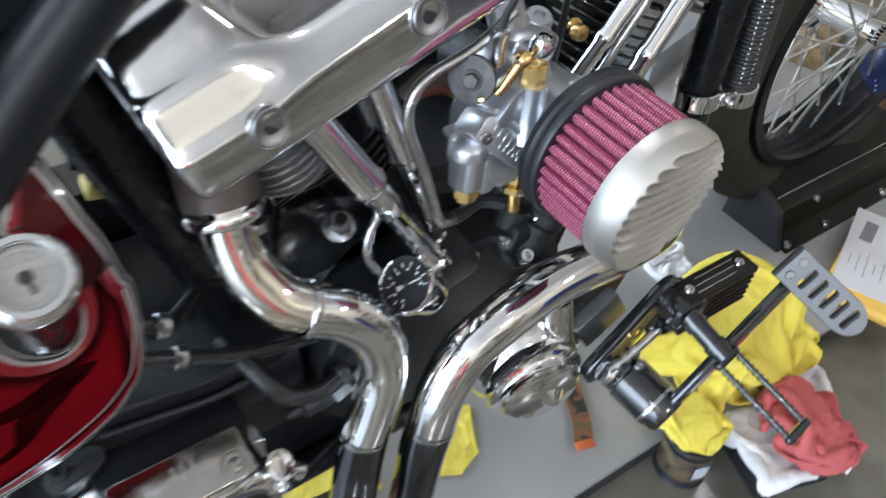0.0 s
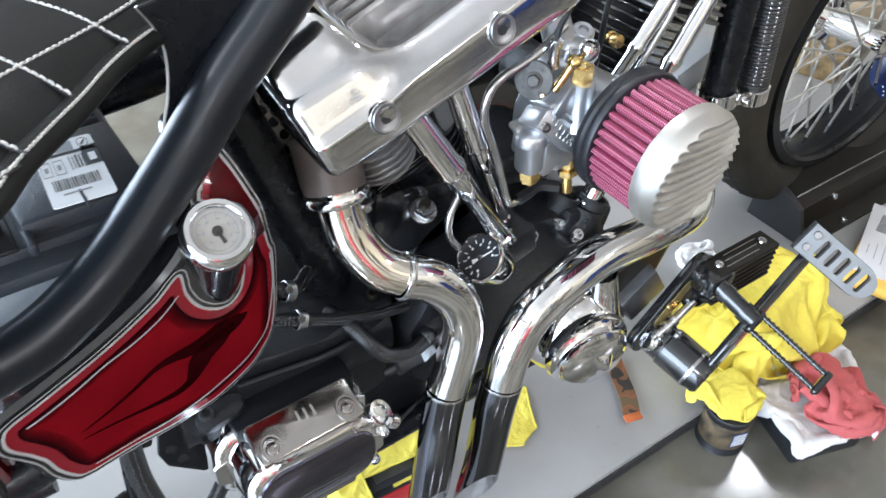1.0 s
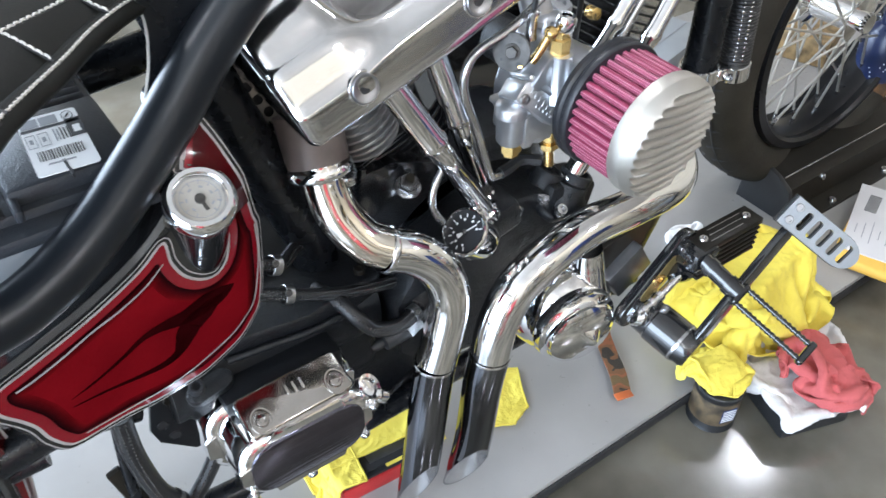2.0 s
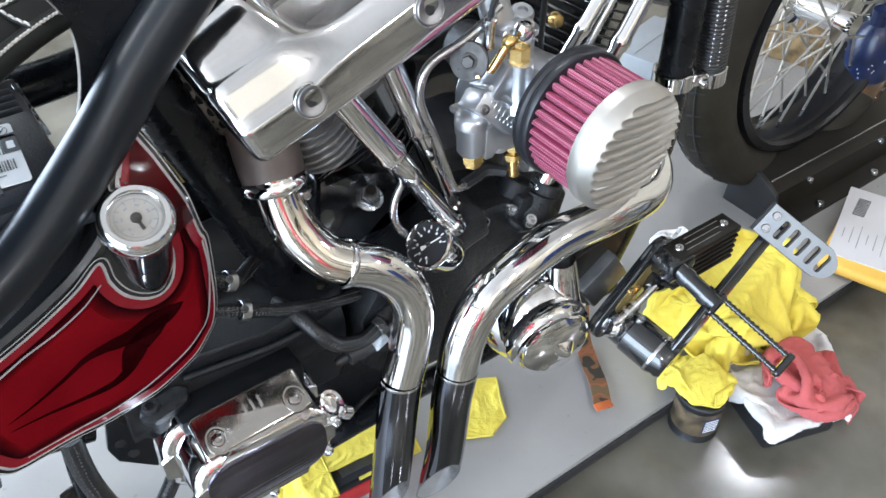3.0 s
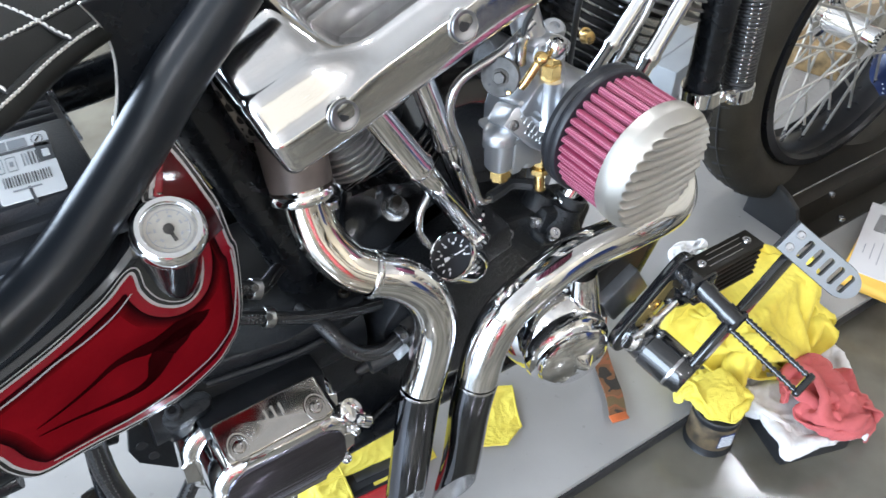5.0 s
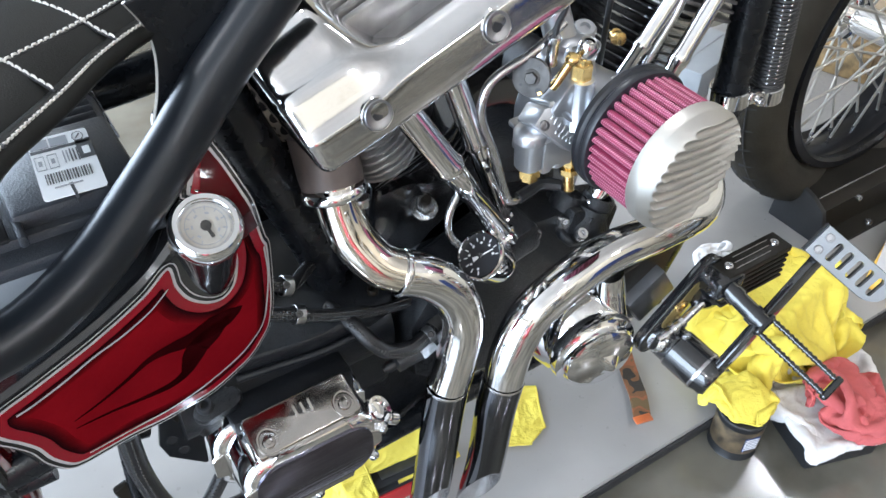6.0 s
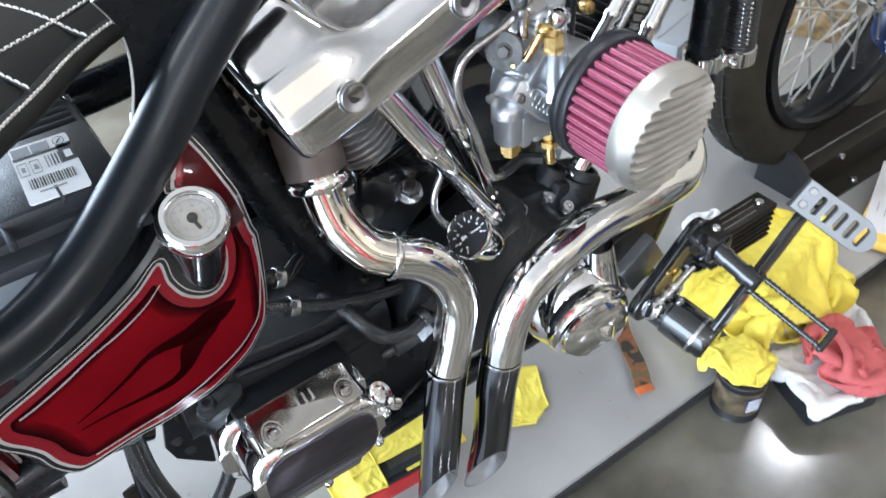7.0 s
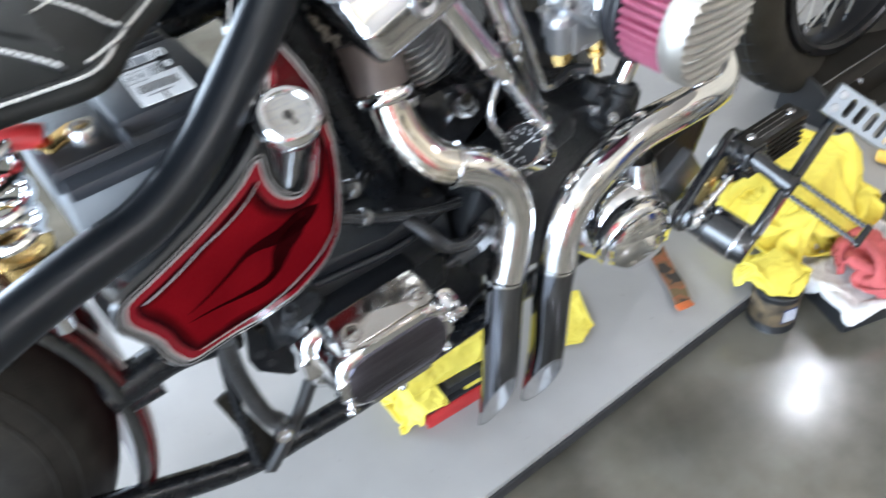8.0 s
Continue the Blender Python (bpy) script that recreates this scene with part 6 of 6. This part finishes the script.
bm.faces.new(lines[-1])
fender = part("rear_fender", bm, material("deep_fender_red", (0.10, 0.003, 0.006), 0.12, 0, 0.2, 14, coat=0.4), bike, "candy red rear fender with black edge")
for r, w, mt in ((0.3445, 0.0016, PINSTRIPE), (0.325, 0.007, GLOSS_BLACK)):
    part("edge_trim", tube([(RWX + r * math.cos(radians(x)), CY - (0.090 if r > 0.34 else 0.103), RWZ + 0.020 + r * math.sin(radians(x))) for x in range(-28, 148, 5)], w, 2, 8), mt, fender)
# springs of the seat, in chrome
sp = []
c0, c1 = Vector((-0.200, 0.445, 0.575)), Vector((-0.185, 0.455, 0.72))
for k in range(73):
    t = k / 72
    a = 2 * math.pi * 6 * t
    c = c0.lerp(c1, t)
    sp.append(c + Vector((0.022 * math.cos(a), 0.022 * math.sin(a), 0)))
spr = part("seat_spring", tube(sp, 0.005, 2, 8), CHROME, bike, "chrome coil seat spring")
part("spring_foot", lathe([(0.012, -0.05), (0.014, -0.02), (0.024, -0.018), (0.026, 0.0), (0.02, 0.004)], frame_at(c0, (0, 0, 1)), 24), BRASS, spr)
part("spring_post", lathe([(0.009, -0.05), (0.009, 0.0)], frame_at(c0 - Vector((0, 0, 0.045)), (0, 0, 1)), 16), STEEL, spr)

settle(bike)

# ---- rags, can and parcels ----
can = thing("oil_can", "small dark printed can with a yellow cloth tucked into it", "can", (0.716, 0.276, FLOOR))
CM = pose(0.716, 0.276, FLOOR)
part("body", lathe([(0.0, 0), (0.036, 0), (0.038, 0.003), (0.0365, 0.006), (0.0365, 0.075), (0.038, 0.078), (0.036, 0.080)], CM, 40), BLACK_PLASTIC, can)
part("label_band", lathe([(0.0367, 0.018), (0.0370, 0.019), (0.0370, 0.066), (0.0367, 0.067)], CM, 40, close=False), material("worn_dark_print", (0.13, 0.095, 0.055), 0.4, 0, 0.4, 60, dark=(0.03, 0.026, 0.022)), can, "worn brown and blue printed band")
part("blue_patch", prism([(-0.012, 0), (0.012, 0), (0.012, 0.03), (-0.012, 0.03)], 0.0008, frame_at((0.704, 0.2415, FLOOR + 0.028), (-0.32, -1, 0), (1, -0.32, 0))), BLUE, can)
for k in range(6):
    part("printed_bar", box(0.022, 0.0006, 0.0018, frame_at((0.7035, 0.2402, FLOOR + 0.032 + 0.0045 * k), (0, 0, 1), (1, -0.32, 0))), LABEL_WHITE, can)
settle(can)

blk = thing("black_box", "low black plastic box under a heap of rags", "box", (0.842, 0.212, FLOOR))
part("body", box(0.125, 0.110, 0.052, pose(0.842, 0.212, FLOOR + 0.026, 0, 0, -18), 0.008), BLACK_PLASTIC, blk)
settle(blk)
stool = thing("parts_box", "low black plastic box under yellow and white cloths", "box", (0.88, 0.40, 0))
part("body", box(0.17, 0.12, 0.100, pose(0.88, 0.400, 0.050, 0, 0, 8), 0.004), BLACK_PLASTIC, stool)
settle(stool)


def drape(size, squeeze, centre, turn, base, seed, steps=230, n=38, loft=0.05, gap=0.007, within=None, mound=0.0, weight=2.0, bend=0.3):
    """Lets a loosely bunched cloth fall on the ground's height; gives its grid of points, refined."""
    rng = np.random.RandomState(seed)
    nx, ny = n, max(10, int(n * size[1] / size[0]))
    d = size[0] / (nx - 1)
    gx, gy = np.meshgrid((np.arange(nx) - (nx - 1) / 2) * d, (np.arange(ny) - (ny - 1) / 2) * d, indexing="ij")

    def ground(x, y):
        u, v = (x - centre[0]) / (0.9 * within[0] if within else 1), (y - centre[1]) / (0.9 * within[1] if within else 1)
        return base(x, y) + mound * np.sqrt(np.clip(1 - u * u - v * v, 0, 1))

    def field(waves, count=7):
        f = np.zeros_like(gx)
        for _ in range(count):
            a, p = rng.uniform(0, 6.28), rng.uniform(0, 6.28)
            k = rng.uniform(0.5, 1.0) * waves * 6.28 / size[0]
            f += np.cos(k * (gx * math.cos(a) + gy * math.sin(a)) + p)
        return f / math.sqrt(count)

    x, y = gx * squeeze + 0.012 * field(2.5), gy * squeeze + 0.012 * field(2.5)
    c, sn = math.cos(radians(turn)), math.sin(radians(turn))
    px, py = centre[0] + x * c - y * sn, centre[1] + x * sn + y * c
    P = np.stack([px, py, ground(px, py) + loft + 0.6 * loft * field(3.0)], -1)
    V = np.zeros_like(P)
    dt = 1 / 60
    idx = np.stack(np.meshgrid(np.arange(nx), np.arange(ny), indexing="ij"), -1).reshape(-1, 2)
    far = np.abs(idx[:, None] - idx[None]).max(-1) > 2
    for step in range(steps):
        V *= 0.97
        V[..., 2] -= weight * dt
        Q = P + V * dt
        for _ in range(7):
            for di, dj, rest, stiff in ((1, 0, d, 1.0), (0, 1, d, 1.0), (1, 1, d * 1.4142, 0.5), (1, -1, d * 1.4142, 0.5), (3, 0, d * 3, bend), (0, 3, d * 3, bend)):
                A = Q[:nx - di, max(0, -dj):ny - max(0, dj)]
                B = Q[di:, max(0, dj):ny + min(0, dj)]
                e = B - A
                L = np.linalg.norm(e, axis=-1, keepdims=True) + 1e-9
                corr = e * ((L - rest) / L) * 0.25 * stiff
                A += corr
                B -= corr
            h = ground(Q[..., 0], Q[..., 1])
            Q[..., 2] = np.maximum(Q[..., 2], h + 0.002)
            if within:
                ox, oy = Q[..., 0] - centre[0], Q[..., 1] - centre[1]
                r = np.maximum(1.0, np.hypot((ox * c + oy * sn) / within[0], (oy * c - ox * sn) / within[1]))
                k = 1 - 0.5 * (1 - 1 / r)
                Q[..., 0], Q[..., 1] = centre[0] + ox * k, centre[1] + oy * k
        if step % 2 == 0:
            f = Q.reshape(-1, 3)
            g = (f * f).sum(-1)
            near = (g[:, None] + g[None] - 2 * f @ f.T < gap * gap) & far
            ii, jj = np.nonzero(near)
            if len(ii):
                e = f[ii] - f[jj]
                L = np.linalg.norm(e, axis=-1, keepdims=True) + 1e-9
                push = np.zeros_like(f)
                np.add.at(push, ii, e / L * (gap - L))
                count = np.bincount(ii, minlength=len(f))[:, None] + 1.0
                f += 1.2 * push / count
        V = np.clip((Q - P) / dt, -0.8, 0.8)
        touch = Q[..., 2] < h + 0.004
        V[touch] *= 0.35
        P = Q
    for axis in (0, 1):
        P = np.moveaxis(P, axis, 0)
        pad = np.concatenate([2 * P[:1] - P[1:2], P, 2 * P[-1:] - P[-2:-1]])
        a, b, e, f = pad[:-3], pad[1:-2], pad[2:-1], pad[3:]
        fine = [0.5 * (2 * b + (e - a) * t + (2 * a - 5 * b + 4 * e - f) * t * t + (3 * b - a - 3 * e + f) * t ** 3) for t in (0, 0.25, 0.5, 0.75)]
        out = np.empty((4 * len(b) + 1,) + P.shape[1:])
        for k in range(4):
            out[k:-1:4] = fine[k]
        out[-1] = P[-1]
        P = np.moveaxis(out, 0, axis)
    return P


def cloth(name, label, mat, centre, size, squeeze, turn, ground, seed, **more):
    """A cloth with a thickness and a sewn hem, fallen in folds."""
    P = drape(size, squeeze, centre, turn, ground, seed, **more)
    normal = np.cross(np.gradient(P, axis=0), np.gradient(P, axis=1))
    normal /= np.linalg.norm(normal, axis=-1, keepdims=True) + 1e-9
    ripple = np.array([[1 - 2.4 * abs(noise.noise(Vector(p) * 34)) + 0.5 * (1 - 2.4 * abs(noise.noise(Vector(p) * 82 + Vector((3, 7, 1))))) for p in row] for row in P])
    P = P + normal * (0.0017 * np.clip(ripple, -0.8, 1.5))[..., None]
    bm = bmesh.new()
    sides = [[[bm.verts.new(p) for p in row] for row in P + normal * k] for k in (0.0008, -0.0008)]
    for flip, vs in enumerate(sides):
        for a, b in zip(vs, vs[1:]):
            for k in range(len(a) - 1):
                bm.faces.new((a[k], a[k + 1], b[k + 1], b[k]) if flip else (a[k], b[k], b[k + 1], a[k + 1]))
    root = thing(name, label, "cloth", (centre[0], centre[1], float(P[..., 2].min())))
    part("fabric", bm, mat, root, angle=100)
    hb = bmesh.new()
    rim = [Vector(p) for p in np.concatenate([P[:, 0], P[-1], P[::-1, -1], P[0, ::-1]])[::3]]
    ring_path(hb, rim, 0.0019, 6)
    part("hem", hb, mat, root)
    settle(root)
    return root


def step_up(v, edge, soft=0.012):
    """0 before the edge, 1 past it, with a short slope between."""
    return np.clip((v - edge) / soft + 0.5, 0, 1)


def plinth(x, y, cx, cy, sx, sy, turn, z):
    """Height z over a turned rectangle, falling off steeply round it."""
    c, sn = math.cos(radians(turn)), math.sin(radians(turn))
    u, v = (x - cx) * c + (y - cy) * sn, -(x - cx) * sn + (y - cy) * c
    return z * step_up(sx / 2 + 0.010 - np.abs(u), 0) * step_up(sy / 2 + 0.010 - np.abs(v), 0)


def lift_ground(x, y):
    return FLOOR * (1 - step_up(y, DECK_Y))


def rag_ground(x, y):
    g = lift_ground(x, y)
    g = np.maximum(g, FLOOR + plinth(x, y, 0.842, 0.212, 0.125, 0.110, -18, 0.052))
    g = np.maximum(g, plinth(x, y, 0.880, 0.400, 0.17, 0.12, 8, 0.100) + lift_ground(x, y))
    return np.maximum(g, FLOOR + plinth(x, y, 0.716, 0.276, 0.066, 0.066, 0, 0.080))


def over_white(x, y):
    return rag_ground(x, y) + 0.012


def bag_ground(x, y):
    return np.maximum(lift_ground(x, y), plinth(x, y, 0.218, 0.484, 0.136, 0.094, -4, 0.036))


cloth("white_cloth", "white cotton cloth draped over boxes, smudged", WHITE_CLOTH, (0.890, 0.252), (0.35, 0.29), 0.84, 16, rag_ground, 3, loft=0.03, steps=120, weight=4.0, within=(0.158, 0.120))
cloth("white_cloth", "white paper towel crumpled behind a yellow cloth", WHITE_CLOTH, (0.952, 0.548), (0.15, 0.13), 0.52, 30, rag_ground, 5, n=26, loft=0.03, within=(0.045, 0.04), steps=60)
cloth("yellow_cloth", "bright yellow microfibre cloth heaped in folds", YELLOW_CLOTH, (0.868, 0.360), (0.46, 0.38), 0.68, -10, over_white, 11, n=50, loft=0.035, gap=0.010, within=(0.178, 0.112), steps=90, weight=3.0, bend=0.22)
cloth("yellow_cloth", "bright yellow microfibre cloth hanging into a can", YELLOW_CLOTH, (0.728, 0.300), (0.20, 0.17), 0.66, 40, rag_ground, 17, n=34, loft=0.02, gap=0.008, within=(0.066, 0.054), steps=110, weight=5.0, mound=0.03, bend=0.3)
cloth("red_shop_rag", "faded red cotton shop rag in a crumpled heap", RED_CLOTH, (0.893, 0.205), (0.36, 0.33), 0.44, 15, over_white, 29, n=46, loft=0.035, gap=0.010, within=(0.092, 0.076), steps=70, mound=0.022, weight=2.5, bend=0.2)

# rag and box lying on the lift behind the exhausts
rbx = thing("small_box", "small red and black cardboard box on the lift", "box", (0.21, 0.47, 0))
BXM = pose(0.218, 0.484, 0.0, 0, 0, -4)
part("red_tray", box(0.140, 0.098, 0.028, BXM @ Matrix.Translation((0, 0, 0.014)), 0.002), RED_BOX, rbx, "red card tray")
part("body", box(0.134, 0.092, 0.030, BXM @ Matrix.Translation((0, 0, 0.018)), 0.003), BLACK_PLASTIC, rbx)
part("top_panel", box(0.122, 0.078, 0.002, BXM @ Matrix.Translation((0, 0, 0.0336))), INK, rbx)
part("grey_panel", box(0.060, 0.030, 0.001, BXM @ Matrix.Translation((0.010, -0.014, 0.0347))), MOUNT_GREY, rbx)
part("yellow_strip", box(0.034, 0.009, 0.001, BXM @ Matrix.Translation((0.016, -0.0395, 0.0336))), YELLOW_CLOTH, rbx)
part("red_print", box(0.020, 0.028, 0.001, BXM @ Matrix.Translation((-0.044, -0.012, 0.0347))), RED_BOX, rbx)
settle(rbx)
cloth("yellow_cloth", "yellow microfibre cloth lying on the lift over a box", YELLOW_CLOTH, (0.228, 0.514), (0.25, 0.11), 0.80, -4, bag_ground, 41, n=40, loft=0.02, steps=120, weight=4.0)
cloth("yellow_cloth", "yellow microfibre cloth corner hanging over a box", YELLOW_CLOTH, (0.158, 0.488), (0.095, 0.105), 0.80, -6, bag_ground, 47, n=24, loft=0.02, steps=120, weight=4.0)
cloth("yellow_cloth", "corner of a yellow microfibre cloth on the lift", YELLOW_CLOTH, (0.436, 0.462), (0.105, 0.075), 0.70, 62, lift_ground, 43, n=30, loft=0.03, steps=90, weight=3.0, bend=0.15)

# tie-down strap
sb = bmesh.new()
sp_ = smooth_path([(0.672, 0.500, 0.05), (0.652, 0.470, 0.016), (0.632, 0.430, 0.008), (0.612, 0.390, 0.010), (0.588, 0.356, 0.013)], 8)
rowsS = []
for i, p in enumerate(sp_):
    w = Vector((0.0135, -0.004, 0))
    rowsS.append([sb.verts.new(p - w), sb.verts.new(p + w), sb.verts.new(p + w - Vector((0, 0, 0.0022))), sb.verts.new(p - w - Vector((0, 0, 0.0022)))])
for a, b in zip(rowsS, rowsS[1:]):
    for j in range(4):
        sb.faces.new((a[j], a[(j + 1) % 4], b[(j + 1) % 4], b[j]))
sb.faces.new(rowsS[0])
sb.faces.new(rowsS[-1])
strap = thing("tie_down_strap", "camouflage webbing tie-down strap with frayed orange end", "strap", (0.60, 0.37, 0))
part("webbing", sb, CAMO, strap)
part("frayed_end", box(0.028, 0.014, 0.003, frame_at((0.5865, 0.3525, 0.0125), (0, 0.1, 1), (1, -0.28, 0)), 0.001), ORANGE, strap, "frayed orange end")
settle(strap)

# parcel by the wheel chock
parcel = thing("padded_envelope", "yellow padded envelope with white paper labels", "envelope", (1.22, 0.38, 0))
pmx = pose(1.265, 0.338, 0.016, 0, 0, 20)
part("envelope", box(0.26, 0.145, 0.022, pmx, 0.009, 3), MANILA, parcel)
part("paper", box(0.225, 0.125, 0.002, pmx @ Matrix.Translation((0.012, 0.010, 0.0125)) @ Matrix.Rotation(0.06, 4, "Z")), PAPER, parcel)
for k in range(7):
    part("printed_bar", box(0.03 + 0.02 * (k % 3), 0.0016, 0.0006, pmx @ Matrix.Translation((-0.03, 0.055 - 0.014 * k, 0.0138)) @ Matrix.Rotation(0.06, 4, "Z")), GREY_INK, parcel)
for k in range(12):
    part("barcode_bar", box(0.0022, 0.022, 0.0006, pmx @ Matrix.Translation((0.035 + 0.005 * k, 0.045, 0.0138)) @ Matrix.Rotation(0.06, 4, "Z")), INK, parcel)
settle(parcel)

# things on the far side of the lift, seen through the front wheel
def carton(name, label, cat, at, size, turn, mat, bevel=0.004):
    t = thing(name, label, cat, (at[0], at[1], at[2]))
    part("body", box(*size, pose(at[0], at[1], at[2] + size[2] / 2, 0, 0, turn), bevel), mat, t)
    part("lid_seam", box(size[0] * 0.9, 0.006, 0.001, pose(at[0], at[1], at[2] + size[2] + 0.0008, 0, 0, turn)), GREY_INK, t)
    settle(t)


carton("carton", "gold printed carton on the floor", "box", (1.80, 0.90, 0.0), (0.20, 0.13, 0.07), 20, GOLD)
carton("carton", "plain cardboard carton on the floor", "box", (2.02, 0.99, 0.0), (0.20, 0.14, 0.09), -12, CARDBOARD)
carton("carton", "closed blue plastic parts box", "box", (2.15, 1.24, FLOOR), (0.24, 0.16, 0.14), 10, BLUE)
carton("carton", "long white paper carton", "box", (2.02, 0.80, 0.0), (0.34, 0.09, 0.07), 12, PAPER)
carton("carton", "grey parts box with a pale label", "box", (1.40, 1.04, 0.0), (0.22, 0.12, 0.08), 15, BATTERY_GREY)

bottle = thing("squeeze_bottle", "rounded blue and amber plastic bottle with white specks", "bottle", (1.52, 0.584, 0.098))
bmx = pose(1.52, 0.584, 0.098, 0, -10, 0) @ Matrix.Diagonal((0.86, 0.86, 1, 1))
part("base", lathe([(0, 0), (0.026, 0.001), (0.036, 0.006), (0.043, 0.014)], bmx, 36), RED_BOX, bottle, "red base")
part("lower_body", lathe([(0.043, 0.014), (0.050, 0.03), (0.0525, 0.075)], bmx, 36, close=False), AMBER, bottle)
part("upper_body", lathe([(0.0525, 0.075), (0.052, 0.13), (0.044, 0.17), (0.02, 0.19), (0.018, 0.22), (0, 0.22)], bmx, 36), material("navy_plastic", (0.012, 0.022, 0.075), 0.3, 0, 0.3, 20), bottle)
rnd = random.Random(5)
for k in range(60):
    a, h = rnd.uniform(0, 6.28), rnd.uniform(0.035, 0.13)
    part("speck", lathe([(0.0016, 0), (0.0016, 0.0006), (0, 0.0008)], bmx @ Matrix.Rotation(a, 4, "Z") @ Matrix.Translation((0.0526, 0, h)) @ Matrix.Rotation(radians(90), 4, "Y"), 7), LABEL_WHITE, bottle)
settle(bottle)

# unseen tool cabinets and racks, added on the open side for the chrome to mirror
for cx, mt, lab in ((-1.3, RED_BOX, "unseen red steel tool cabinet, added for reflections"), (2.6, BLUE, "unseen blue steel tool cabinet, added for reflections")):
    cb = thing("unseen_cabinet", lab, "cabinet", (cx, -3.0, FLOOR))
    part("body", box(0.8, 0.5, 0.95, pose(cx, -3.0, FLOOR + 0.5), 0.01), mt, cb)
    for k in range(5):
        dr = part("drawer", box(0.74, 0.02, 0.14, pose(cx, -2.745, FLOOR + 0.16 + 0.165 * k), 0.006), mt, cb)
        part("handle", box(0.5, 0.02, 0.018, pose(cx, -2.73, FLOOR + 0.205 + 0.165 * k), 0.005), STEEL, dr)
    settle(cb)


def rack(cx, cy, turn, seed, label):
    """An unseen steel rack with four shelves of cartons, added for reflections."""
    at = pose(cx, cy, FLOOR, 0, 0, turn)
    r = thing("unseen_rack", label, "rack", (cx, cy, FLOOR), group="storage racks")
    for ux in (-0.78, 0.78):
        for uy in (-0.2, 0.2):
            part("post", box(0.04, 0.04, 2.0, at @ pose(ux, uy, 1.0), 0.003), BLACK_STEEL, r)
    for k in range(4):
        part("shelf", box(1.6, 0.44, 0.03, at @ pose(0, 0, 0.18 + 0.56 * k), 0.003), STEEL if k % 2 else BLACK_STEEL, r)
    settle(r)
    rnd = random.Random(seed)
    goods = (CARDBOARD, GOLD, CARDBOARD, RED_BOX, BLACK_PLASTIC, BLUE, BLACK_PLASTIC, MOUNT_GREY, GOLD, BLACK_STEEL)
    for k in range(4):
        x = -0.74
        while x < 0.6:
            w, h, d = rnd.uniform(0.10, 0.34), rnd.uniform(0.12, 0.42), rnd.uniform(0.2, 0.36)
            m = at @ pose(x + w / 2, rnd.uniform(-0.02, 0.02), 0.197 + 0.56 * k + h / 2, 0, 0, rnd.uniform(-6, 6))
            base = m @ Vector((0, 0, -h / 2))
            c = thing("carton", "unseen carton on a steel rack, added for reflections", "box", tuple(base), group="cartons on the racks")
            part("body", box(w, d, h, m, 0.004), goods[rnd.randrange(len(goods))], c)
            part("label", box(w * 0.5, 0.002, h * 0.3, m @ pose(0, d / 2 + 0.001, h * 0.1)), PAPER, c)
            settle(c)
            x += w + rnd.uniform(0.02, 0.12)


rack(0.6, -3.5, 0, 3, "unseen black steel rack stacked with mixed cartons, added for reflections")
rack(4.6, -2.4, 75, 8, "unseen black steel rack stacked with mixed cartons, added for reflections")
rack(-2.9, -3.4, -10, 12, "unseen black steel rack stacked with mixed cartons, added for reflections")
